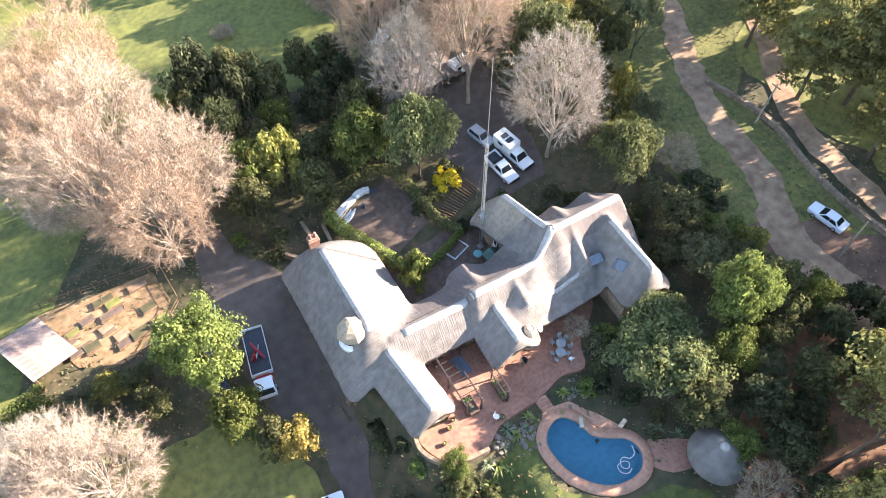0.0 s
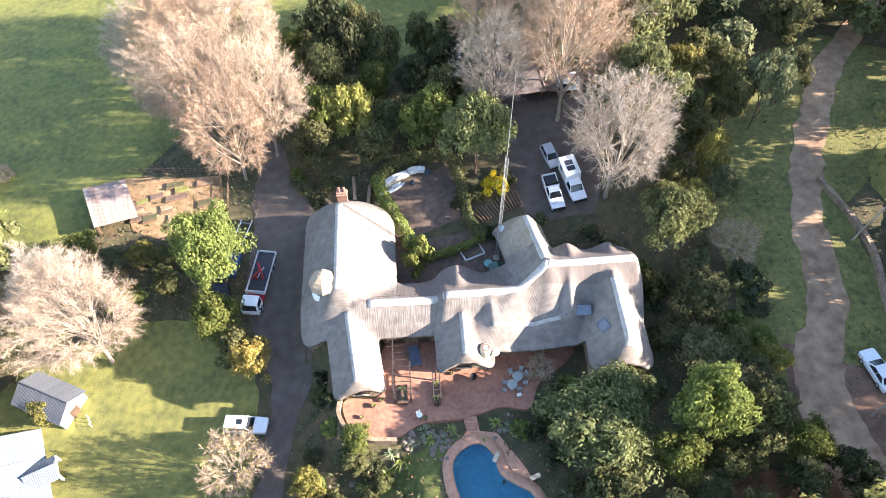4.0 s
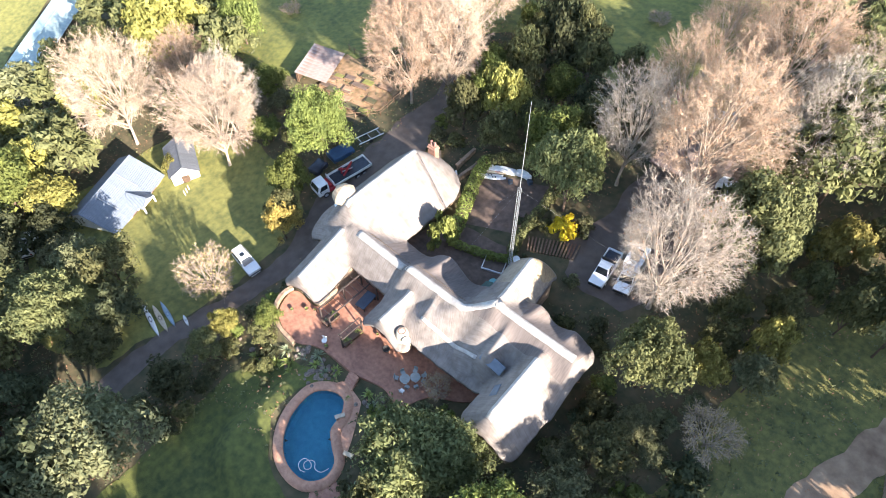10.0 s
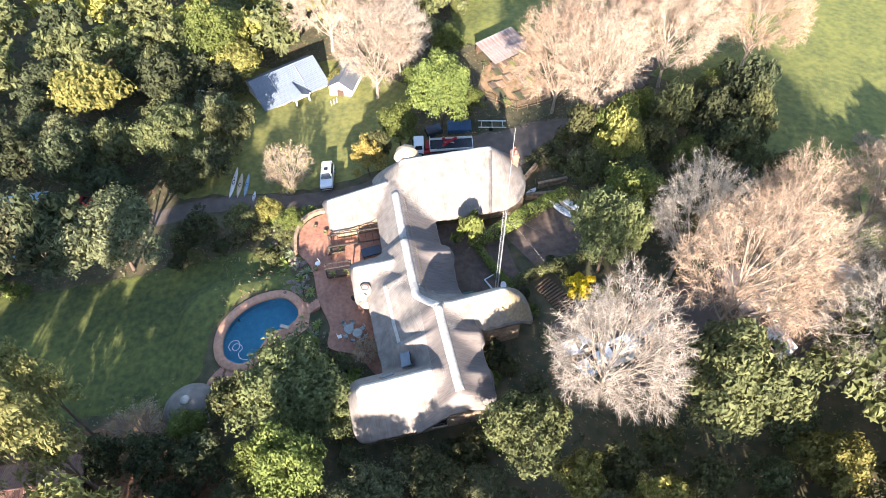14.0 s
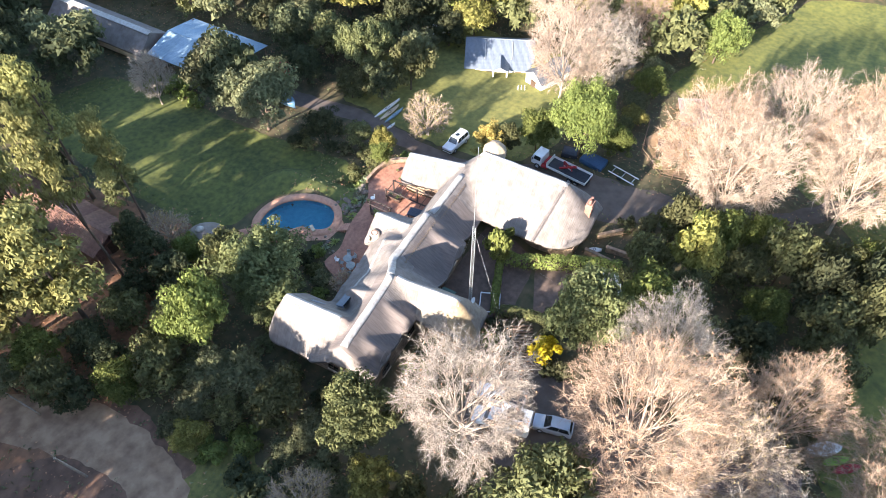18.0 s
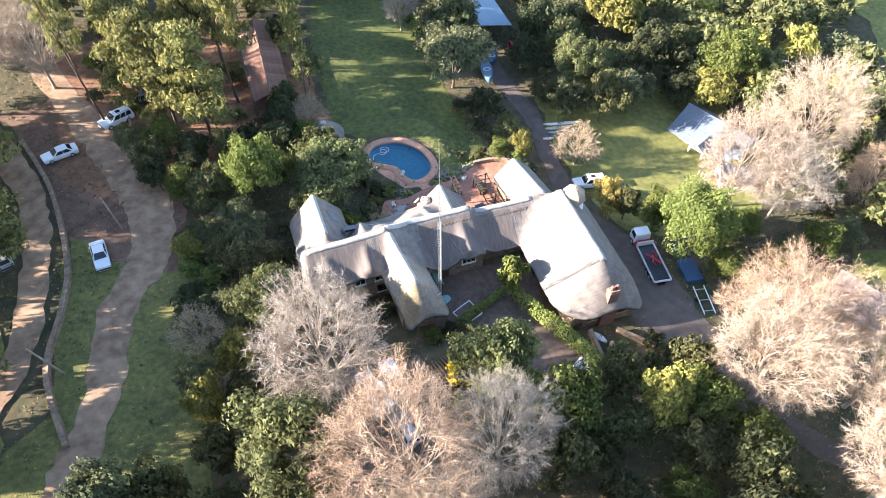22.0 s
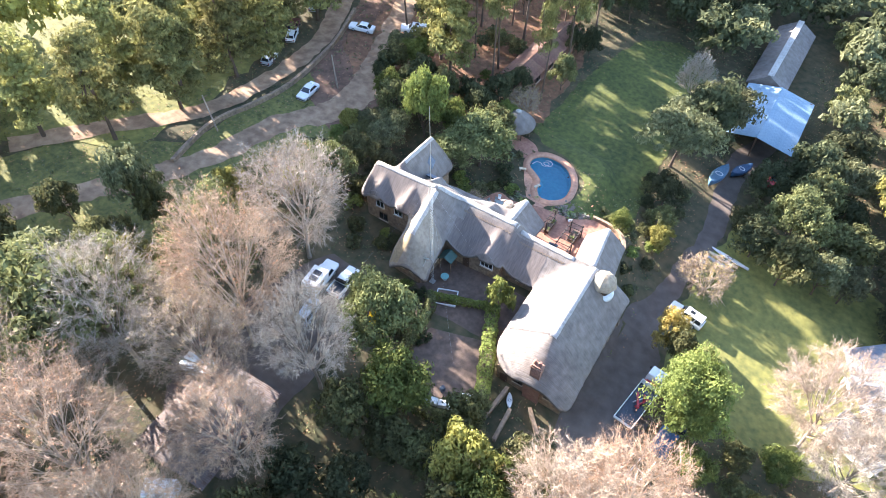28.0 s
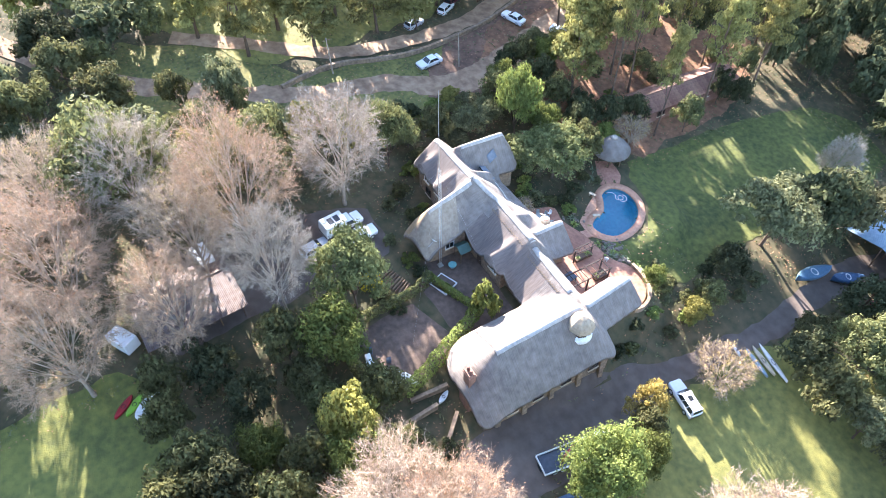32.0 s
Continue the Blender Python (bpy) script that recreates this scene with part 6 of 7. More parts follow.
def side_axes(d):
    ref = np.where(np.abs(d[:, 2:3]) < 0.9, np.array([[0.0, 0.0, 1.0]]), np.array([[1.0, 0.0, 0.0]]))
    u = unit(np.cross(d, ref))
    return u, np.cross(d, u)


def tube(V, F, pts, radii, n):
    base = len(V)
    pts = np.array(pts)
    d = np.empty_like(pts)
    d[1:-1], d[0], d[-1] = pts[2:] - pts[:-2], pts[1] - pts[0], pts[-1] - pts[-2]
    u, w = side_axes(unit(d))
    for i in range(len(pts)):
        for k in range(n):
            a = 2 * math.pi * k / n
            V.append(pts[i] + (u[i] * math.cos(a) + w[i] * math.sin(a)) * radii[i])
    for i in range(len(pts) - 1):
        for k in range(n):
            a, b = base + i * n + k, base + i * n + (k + 1) % n
            F.append((a, b, b + n, a + n))


def limb(rng, start, direction, length, bend, steps=4, up=0.0):
    pts, p, d = [start], start.copy(), direction / np.linalg.norm(direction)
    for _ in range(steps):
        d = d + rng.normal(0, bend, 3) + np.array([0, 0, up])
        d /= np.linalg.norm(d)
        p = p + d * length / steps
        pts.append(p.copy())
    return pts, d


def leaves_at(rng, pos, nrm, size, slim=0.55, three=False):
    n = len(pos)
    u, w = side_axes(unit(nrm))
    a = rng.uniform(0, 2 * math.pi, (n, 1))
    e, g = u * np.cos(a) + w * np.sin(a), w * np.cos(a) - u * np.sin(a)
    s = size * rng.uniform(0.6, 1.35, (n, 1))
    if three:
        V = np.stack([pos - e * s, pos + g * s * slim * 1.3, pos + e * s * 0.9 - g * s * slim * 0.7], 1).reshape(-1, 3)
        return V, np.arange(3 * n).reshape(-1, 3)
    lift = unit(nrm) * s * 0.18
    V = np.stack([pos - e * s, pos + g * s * slim + lift, pos + e * s, pos - g * s * slim + lift], 1).reshape(-1, 3)
    return V, np.arange(4 * n).reshape(-1, 4)


def bare_tree_meshes(seed, height, spread, twig_mat, leaf_share=0.0, stems=1, ends=700, per=34, low=0.52, leaf_mat=None):
    """A leafless broad tree: a few pale limbs fork again and again into an even rounded crown of fine twigs."""
    rng = np.random.default_rng(seed)
    V, F = [], []
    zc, up, down, r0 = height * (low + 0.03), height * (0.97 - low), height * (low - 0.2) * 0.8, 0.1 + height * 0.0095
    lobe = rng.uniform(0, 6.28, 4)

    def dome(az, tilt, k=1.0):
        w = 1 + 0.11 * math.sin(3 * az + lobe[0]) + 0.07 * math.sin(5 * az + lobe[1]) + 0.07 * math.sin(4 * tilt + lobe[2]) + 0.05 * math.sin(7 * az + 3 * tilt + lobe[3])
        side, c = math.sin(tilt), math.cos(tilt)
        return np.array([math.cos(az) * side * spread * k * w, math.sin(az) * side * spread * k * w, zc + c * (up if c > 0 else down) * k * w])

    def bow(a, b, sag, steps):
        mid = (a + b) / 2 + sag + rng.normal(0, 0.03, 3) * np.linalg.norm(b - a)
        return np.array([a * (1 - u) ** 2 + 2 * mid * u * (1 - u) + b * u * u for u in np.linspace(0, 1, steps + 1)])

    def on(line, f):
        i = min(int(f * (len(line) - 1)), len(line) - 2)
        return line[i] + (line[i + 1] - line[i]) * (f * (len(line) - 1) - i)
    trunks = []
    for _ in range(stems):
        many = stems > 1
        lean = np.array([rng.normal(0, 0.3 if many else 0.05), rng.normal(0, 0.3 if many else 0.05), 1.0])
        pts, _d = limb(rng, np.array([rng.normal(0, 0.3) * many, rng.normal(0, 0.3) * many, -0.5]), lean, height * 0.62, 0.05, 8, 0.03)
        tube(V, F, pts, [r0 * (1.35 if i == 0 else 1 - 0.8 * i / 8) for i in range(9)], 7)
        trunks.append(np.array(pts))
    mains, seconds = [], []
    for k in range(15):
        az, tilt = k * 2.399 + rng.normal(0, 0.2), math.acos(1 - 1.45 * (k + 0.5) / 15)
        e = dome(az, tilt, 0.62)
        s = on(trunks[k % stems], min(0.95, max(0.3, 0.9 - 0.34 * tilt + rng.normal(0, 0.05))))
        line = bow(s, e, np.array([0, 0, -0.05 * height * math.sin(tilt)]), 6)
        tube(V, F, line, [r0 * 0.42 * (1 - 0.7 * i / 6) for i in range(7)], 5)
        mains.append(line)
    tips = np.array([m[-1] for m in mains])
    for k in range(84):
        e = dome(k * 2.399 + rng.normal(0, 0.25), math.acos(1 - 1.62 * (k + 0.5) / 84), rng.uniform(0.66, 0.84))
        m = mains[np.argsort(((tips - e) ** 2).sum(1))[0]]
        line = bow(on(m, rng.uniform(0.35, 0.9)), e, (m[-1] - m[-3]) * 0.25, 4)
        tube(V, F, line, [r0 * 0.14 * (1 - 0.6 * i / 4) for i in range(5)], 4)
        seconds.append(line)
    tips = np.array([m[-1] for m in seconds])
    at, way = [], []
    for k in range(ends):
        e = dome(k * 2.399 + rng.normal(0, 0.3), math.acos(1 - 1.72 * (k + 0.5) / ends), 1 - 0.42 * rng.uniform(0, 1) ** 1.6)
        m = seconds[np.argsort(((tips - e) ** 2).sum(1))[rng.integers(0, 2)]]
        line = bow(on(m, rng.uniform(0.3, 1.0)), e, (m[-1] - m[-2]) * 0.3, 2)
        r2 = max(r0 * 0.05, 0.015)
        tube(V, F, line, [r2, r2 * 0.75, r2 * 0.35], 3)
        u = 1 - 0.8 * rng.uniform(0, 1.0, (per, 1)) ** 1.3
        f = np.minimum((u * 2).astype(int), 1)[:, 0]
        at.append(line[f] + (line[f + 1] - line[f]) * (u * 2 - f[:, None]))
        way.append(np.tile(unit(line[2] - line[1]) * 0.7 + unit(e - np.array([0, 0, zc * 0.6])) * 0.3, (per, 1)))
    at, way = np.concatenate(at), np.concatenate(way)
    n = len(at)
    dd = unit(way + rng.normal(0, 0.8, (n, 3)))
    ln = (0.28 + spread * 0.088) * rng.uniform(0.45, 1.35, (n, 1))
    u, w = side_axes(dd)
    a = rng.uniform(0, 2 * math.pi, (n, 1))
    side = (u * np.cos(a) + w * np.sin(a)) * rng.uniform(0.011, 0.020, (n, 1))
    TV = np.stack([at - side, at + side, at + dd * ln + rng.normal(0, 0.05, (n, 3)) + side * 0.25], 1).reshape(-1, 3)
    TF = np.arange(3 * n).reshape(-1, 3)
    out = [("bough", quick_mesh("bough", V, F, M_BARK, True)), ("twig_haze", quick_mesh("twig_haze", TV, TF, twig_mat))]
    if leaf_share:
        top = 1.0 + 1.6 * np.clip((at[:, 2] - zc) / up, -0.5, 1.0)
        pick = rng.random(n) < leaf_share * top
        pos = (at + dd * ln * rng.uniform(0.6, 1.0, (n, 1)))[pick]
        LV, LF = leaves_at(rng, pos, rng.normal(0, 1, pos.shape), 0.1, 0.55, True)
        out.append(("dead_foliage", quick_mesh("dead_foliage", LV, LF, leaf_mat or M_DEADLEAF)))
    return out


def leafy_meshes(seed, mat, clumps, leaves, leaf, shape, bark=True, three=False, tight=1.0):
    """An evergreen crown of many leaf clumps (radius about 1, height about 2) on a forked trunk."""
    rng = np.random.default_rng(seed)
    V, F, P, N, cs = [], [], [], [], []
    for i in range(clumps):
        az = rng.uniform(0, 2 * math.pi)
        if shape == "pine":
            h = rng.uniform(2.0, 3.75)
            rad = rng.uniform(0.1, 1.0) * (1.05 - 0.34 * (h - 2.0)) * 0.9
            c, rr = np.array([math.cos(az) * rad, math.sin(az) * rad, h]), np.array([0.34, 0.34, 0.13]) * rng.uniform(0.7, 1.2)
        elif shape == "wide_pine":
            h = rng.uniform(0.9, 3.6)
            rad = rng.uniform(0.15, 1.0) * (1.1 - 0.3 * abs(h - 1.6))
            c, rr = np.array([math.cos(az) * rad, math.sin(az) * rad, h - 0.12 * rad]), np.array([0.36, 0.36, 0.13]) * rng.uniform(0.7, 1.2)
        elif shape == "cone":
            h = rng.uniform(0.1, 2.6)
            rad = (1.0 - h / 2.8) * rng.uniform(0.4, 1.0)
            c, rr = np.array([math.cos(az) * rad, math.sin(az) * rad, h]), np.array([0.3, 0.3, 0.25]) * rng.uniform(0.7, 1.2)
        else:
            u = rng.uniform(-0.4 if shape != "broad" else -0.15, 1.0)
            w = math.sqrt(max(0, 1 - u * u))
            k = rng.uniform(0.5, 0.95) * (1 + 0.24 * math.sin(3 * az + seed) * w)
            flat = {"round": 0.95, "broad": 0.62, "bush": 0.75}[shape]
            c = np.array([math.cos(az) * w * k, math.sin(az) * w * k, (1.05 if shape != "bush" else 0.5) + u * flat * k])
            rr = np.array([0.30, 0.30, 0.24]) * rng.uniform(0.6, 1.3) * tight
        cs.append(c)
        n = leaves // clumps
        d = rng.normal(0, 1, (n, 3))
        d[:, 2] = np.abs(d[:, 2]) * 0.95 - 0.25
        d = unit(d)
        P.append(c + d * rr * rng.uniform(0.5, 1.1, (n, 1)))
        N.append(d + rng.normal(0, 0.4, (n, 3)))
    LV, LF = leaves_at(rng, np.concatenate(P), np.concatenate(N), leaf, 0.55, three)
    out = []
    if bark:
        top = 3.4 if "pine" in shape else (1.9 if shape == "cone" else 0.95)
        trunk, _ = limb(rng, np.array([0, 0, -0.12]), np.array([rng.normal(0, 0.05), rng.normal(0, 0.05), 1]), top, 0.03, 5, 0.02)
        r0 = 0.055 if "pine" not in shape else 0.07
        tube(V, F, trunk, [r0 * (1.3 if i == 0 else 1 - 0.16 * i) for i in range(6)], 7 if not three else 5)
        for c in cs[:: max(1, len(cs) // (12 if not three else 5))]:
            k = rng.integers(2, 5)
            l1, _ = limb(rng, trunk[k], c - trunk[k], np.linalg.norm(c - trunk[k]) * 0.9, 0.08, 3)
            tube(V, F, l1, [r0 * 0.45, r0 * 0.35, r0 * 0.25, r0 * 0.12], 4)
        out.append(("trunk", quick_mesh("trunk", V, F, M_BARKD, True)))
    out.append(("crown", quick_mesh("crown", LV, LF, mat)))
    return out


KINDS = {}


def kind(name, variants, label, category="tree"):
    KINDS[name] = (variants, label, category)


kind("bare", [bare_tree_meshes(s, 17.0, 6.9, m, lf) for s, m, lf in ((11, M_TWIG, 0.03), (12, M_TWIG_GREY, 0.0), (13, M_TWIG_RUSSET, 0.10))], "tall leafless deciduous tree with pinkish-tan twigs and pale limbs")
kind("bare_tall", [bare_tree_meshes(s, 24.5, 7.6, m, lf, low=0.56, leaf_mat=lm) for s, m, lf, lm in ((14, M_TWIG, 0.06, M_GOLDLEAF), (15, M_TWIG_GREY, 0.0, None), (16, M_TWIG_RUSSET, 0.08, M_DEADLEAF))], "very tall leafless tree with a high domed crown")
kind("bare_grey", [bare_tree_meshes(s, 20.0, 6.7, M_TWIG_GREY, 0.02, low=0.54) for s in (21, 22)], "leafless grey-twigged broad tree with pale limbs")
kind("bare_small", [bare_tree_meshes(31, 5.6, 3.4, M_TWIG, 0.15, 3, 220, 27, leaf_mat=M_GOLDLEAF)], "small multi-stemmed leafless tree with tan twigs")
kind("round", [leafy_meshes(s, M_LEAF["mid"], 56, 4500, 0.08, "round", True, True) for s in (41, 42, 43)], "dense mid-green broadleaf evergreen tree")
kind("bright", [leafy_meshes(s, M_LEAF["bright"], 90, 9000, 0.06, "round", True, True) for s in (51, 52)], "rounded bright green broadleaf tree")
kind("bright_big", [leafy_meshes(s, M_LEAF["bright"], 130, 21000, 0.038, "round", True, True, 0.85) for s in (53,)], "rounded bright green broadleaf tree beside the drive")
kind("dark", [leafy_meshes(s, M_LEAF["dark"], 56, 4200, 0.08, "round", True, True) for s in (61, 62, 63)], "dense dark green evergreen tree")
kind("olive", [leafy_meshes(s, M_LEAF["olive"], 76, 6600, 0.07, "broad", True, True) for s in (71, 72)], "spreading grey-olive evergreen tree")
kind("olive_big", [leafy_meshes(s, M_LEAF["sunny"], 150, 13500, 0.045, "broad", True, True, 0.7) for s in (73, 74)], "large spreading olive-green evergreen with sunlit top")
kind("green_big", [leafy_meshes(s, M_LEAF["mid"], 130, 13000, 0.05, "round", True, True, 0.8) for s in (75, 76)], "large dense mid-green evergreen with a lumpy crown")
kind("grey_big", [leafy_meshes(s, M_LEAF["olive"], 140, 13000, 0.048, "broad", True, True, 0.75) for s in (77,)], "large spreading grey-green evergreen beside the lawn")
kind("yellow", [leafy_meshes(s, M_LEAF["yellow"], 60, 6400, 0.075, "round", True, True) for s in (81, 82)], "yellow-green leafy tree catching the sun")
kind("gold", [leafy_meshes(s, M_LEAF["gold"], 90, 5200, 0.055, "round", True, True, 0.8) for s in (91,)], "thin-crowned tree with golden autumn leaves")
kind("pine", [leafy_meshes(s, M_LEAF["pine"], 54, 5400, 0.058, "pine", True, True) for s in (101, 102)], "tall pine with tiered sunlit crown and bare lower trunk")
kind("pine_wide", [leafy_meshes(s, M_LEAF["pine"], 84, 7600, 0.075, "wide_pine", True, True) for s in (103, 104)], "tall broad pine with layered sunlit boughs")
kind("bush", [leafy_meshes(s, M_LEAF[c], 26, 1500, 0.125, "bush", False, True) for s, c in ((111, "mid"), (112, "dark"), (113, "bright"), (114, "olive"))], "leafy green garden shrub beside the paths", "shrub")
FAR = {k: [leafy_meshes(sd, M_LEAF[m], 46, 1150, 0.14, sh, True, True) for sd in (121, 122)] for k, m, sh in (("far_mid", "mid", "round"), ("far_dark", "dark", "round"), ("far_olive", "olive", "broad"), ("far_yellow", "yellow", "round"))}
kind("sun_tree", [leafy_meshes(s, M_LEAF["yellow"], 60, 5600, 0.08, "broad", True, True) for s in (155,)], "broad sunlit yellow-green tree by the cottage")
WOOD = []
PLANTED = []


def plant(k, x, y, size=1.0, squash=1.0, variant=None, label="", group=""):
    """Stands a tree at x, y: size is the crown's radius for leafy kinds, the scale for bare ones."""
    i = len(PLANTED)
    if k in FAR:
        WOOD.append((k, i % 2, x, y, size, squash))
        PLANTED.append((x, y, size))
        return None
    variants, lab, cat = KINDS[k]
    v = (i * 7 + 3) % len(variants) if variant is None else variant
    root = new("shrub" if cat == "shrub" else "bare_tree" if k.startswith("bare") else "pine_tree" if k.startswith("pine") else "tree")
    root.matrix_basis = pose(x, y, land(x, y) - 0.05, 0, 0, (i * 77.0) % 360) @ Matrix.Diagonal((size, size, size * squash, 1))
    tagged(root, label or lab, cat, group)
    for pn, me in variants[v]:
        new(pn, me).parent = root
    PLANTED.append((x, y, size * (6.5 if k in ("bare", "bare_grey", "bare_tall") else 3 if k == "bare_small" else 1)))
    return root


# trees that stand out
for x, y, s, q, v in ((-31.4, 23.4, 1.0, 1.12, 2), (-27.3, 27.0, 0.95, 1.2, 0), (-38, 31.5, 1.05, 1.1, 0), (-40, 40, 1.05, 1.1, 2), (-33, 41, 1.05, 1.1, 0), (-47, 44, 0.95, 1.0, 1), (-45.8, -1.6, 0.98, 1.1, 0), (-63.5, -7.8, 1.05, 1.15, 0), (-49.8, 3.0, 0.8, 1.1, 1), (-40, 49.5, 1.0, 1.1, 2), (-45, 57, 1.0, 1.05, 0), (-34, 55, 1.0, 1.1, 2), (-65, 5, 0.7, 1.0, 2)):
    plant("bare", x, y, s, q, v, "", "bare trees")
for x, y, s, q, v in ((12.3, 27.2, 0.9, 1.1, 2), (2.8, 26.8, 0.66, 1.2, 1), (20.0, 36.5, 0.85, 1.0, 1), (11.2, 33.4, 0.72, 1.05, 0), (12.0, 47.5, 0.95, 0.9, 2), (3.0, 49.5, 0.8, 0.95, 2), (22.5, 46.5, 0.8, 0.95, 0), (3.0, 38.2, 0.68, 1.05, 2), (45.0, -50.0, 0.8, 0.8, 0), (49.0, -57.0, 0.75, 0.8, 2)):
    plant("bare_tall", x, y, s, q, v, "", "bare trees")
plant("bare_grey", 16.1, 13.2, 0.96)
plant("bare_grey", -12, -56, 0.5)
plant("bare_grey", 62, -22, 0.7)
plant("bare_small", -28.0, -16.6, 1.12, 1.15)
plant("bare_small", 4.7, -9.2, 0.5, 0.8)
plant("bare_small", 28.5, 3, 0.9)
plant("bare_small", -68.3, 29.1, 0.6, 0.6, None, "low grey heap of cut brushwood on the lawn")
plant("bare_small", -12.5, 61.8, 0.6, 0.5, None, "low brown heap of cut brushwood on the lawn")
plant("bare_small", 9.5, -33, 0.9)
plant("bright_big", -32.3, 6.6, 4.3, 1.6, 0)
plant("bright", -32.0, 0.2, 2.7, 1.5, 1)
plant("gold", -27.3, -5.2, 2.4, 1.5)
plant("round", -29.4, -3.4, 2.1, 1.6)
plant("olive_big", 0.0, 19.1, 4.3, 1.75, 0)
plant("bright", -5.6, 24.0, 3.6, 1.5, 1)
plant("yellow", -15.8, 26.2, 2.9, 2.0)
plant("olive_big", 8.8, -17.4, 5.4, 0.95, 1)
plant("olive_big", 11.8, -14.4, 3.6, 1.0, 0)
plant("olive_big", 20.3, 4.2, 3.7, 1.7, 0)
plant("round", 22.3, -4.4, 2.8, 1.15)
plant("bright", 18.8, -17.2, 3.2, 1.9)
plant("green_big", 20.5, 22.6, 5.0, 1.5, 0)
plant("green_big", 23.4, 38.4, 7.2, 1.25, 1)
plant("round", 32.4, 21.8, 2.4, 2.1)
plant("olive", 36.4, 21.6, 2.8, 2.4)
plant("yellow", 28.1, 13.5, 1.9, 2.4)
plant("round", 35.0, 29.5, 2.2, 1.6)
plant("round", 42.6, 27.4, 2.4, 1.5)
plant("sun_tree", -57.5, -23.4, 3.8, 1.1, 0)
for k, x, y, r, q in (("sun_tree", -49.5, -45.5, 5.6, 1.2), ("olive", -41.5, -26.5, 3.0, 1.5), ("olive_big", -35.6, -32.6, 4.4, 1.4), ("round", -36.6, -24.6, 3.3, 1.5), ("olive", -45.0, -27.4, 2.8, 1.4), ("bright", -63.0, -27.5, 4.6, 1.3), ("yellow", -74.0, 8.0, 6.0, 1.2), ("bright", -67.0, 18.0, 3.6, 1.3), ("yellow", -20.3, -19.6, 1.6, 1.5)):
    plant(k, x, y, r, q, 0)
plant("bright", 16.0, -20.5, 2.4, 1.4)
plant("dark", -17.6, -44.0, 4.8, 1.4)
plant("grey_big", -15.4, -37.4, 5.8, 1.15, 0)
plant("olive", -18.8, -48.5, 5.0, 1.2)
plant("round", -15.2, -17.6, 1.6, 1.2)
plant("bright", -15.0, -16.2, 1.4, 1.4)
plant("yellow", -52.0, -7.0, 1.8, 0.9)
ybush = plant("bush", 2.3, 15.9, 1.8, 1.3, 2, "yellow-flowering shrub blazing in the sun")
for c in ybush.children:
    me = c.data.copy()
    me.materials.clear()
    me.materials.append(M_YELLOW)
    c.data = me
for x, y in ((57, -4), (50.5, -9), (54.5, -1), (54, -23), (50, 3), (56, 7), (61, -14), (52, -31), (64, -28), (58, 20), (51, 14), (59, -36), (49.2, -16), (58, -46), (62, -60), (66, -40)):
    plant("pine_wide", x, y, 4.2, 1.15, None, "", "pines")
plant("bush", 34.6, -42, 1.4)

for x, y in ((28.2, -36.0), (23.6, -32.0), (31.5, -42.0)):
    plant("pine_wide", x, y, 4.0, 1.4, None, "", "pines")

# ---------- the surrounding wood ----------
wood = random.Random(17)


def clear_of(x, y, r):
    return all((x - a) ** 2 + (y - b) ** 2 > (0.78 * (r + c)) ** 2 for a, b, c in PLANTED)


OPEN = [poly_dist(p) for p in (
    [(-23, 15), (-10, 23), (-2, 23), (4, 12), (18, 9), (18, -12), (5, -14), (6, -30), (4, -60), (-4, -72), (-14, -64), (-14, -28), (-18, -20), (-23, -10)],
    [(-50, -6), (-40, -2), (-33, -4), (-20, -6), (-22, -22), (-28, -28), (-38, -18), (-49, -16)],
    [(-30, 30), (-22, 30), (-20, -60), (-27, -64), (-29, -40), (-24, -30), (-31, -20), (-31, 2), (-30, 16)],
    [(-40, 47), (-14, 47), (-4, 43), (3, 45), (1, 68), (-20, 90), (-60, 93)],
    [(-46, 30), (-56, 14), (-70, 18), (-100, 32), (-108, 70), (-98, 106), (-60, 108), (-50, 80), (-38, 46)],
    [(-56, 28), (-30, 28), (-31, 13), (-46, 12), (-54, 14)],
    [(3, 10), (15, 10), (19, 34), (14, 46), (3, 42)],
    [(30, -18), (44, -16), (43, 14), (56, 34), (52, 38), (42, 22), (34, 8)],
    [(31, -18), (45, -16), (50, -26), (58, -38), (48, -44), (36, -34)],
    [(-60, -24), (-50, -24), (-46, -3), (-58, -3)],
    [(-33, -46), (-17, -46), (-17, -92), (-33, -92)],
    [(-92, -18), (-96, -6), (-116, 16), (-140, 20), (-140, -44), (-104, -40)],
    [(92, -24), (100, -50), (150, -60), (150, 20), (104, 18)],
    [(29, 9), (44, 6), (52, 14), (60, 31), (52, 37), (39, 33), (31, 22)],
)]


def open_ground(x, y):
    return min(f(x, y) for f in OPEN)


def fill(bounds, count, kinds, lo, hi, squash=(1.0, 1.35), where=None, gap=0.3, label=""):
    x0, x1, y0, y1 = bounds
    made = 0
    for _ in range(count * 30):
        if made >= count:
            break
        x, y, r = wood.uniform(x0, x1), wood.uniform(y0, y1), wood.uniform(lo, hi)
        if (where and where(x, y) > 0) or open_ground(x, y) < r * gap or not clear_of(x, y, r):
            continue
        plant(wood.choice(kinds), x, y, r, wood.uniform(*squash))
        made += 1


# dark belt behind the hedged yard
fill((-25, 0, 21, 46), 34, ["dark", "round", "round", "bright", "round"], 2.4, 3.4, (1.3, 1.9), poly_dist([(-23, 20), (-13, 22), (-3, 24), (0, 30), (0, 43), (-9, 43), (-18, 47), (-27, 44), (-23, 32)]))
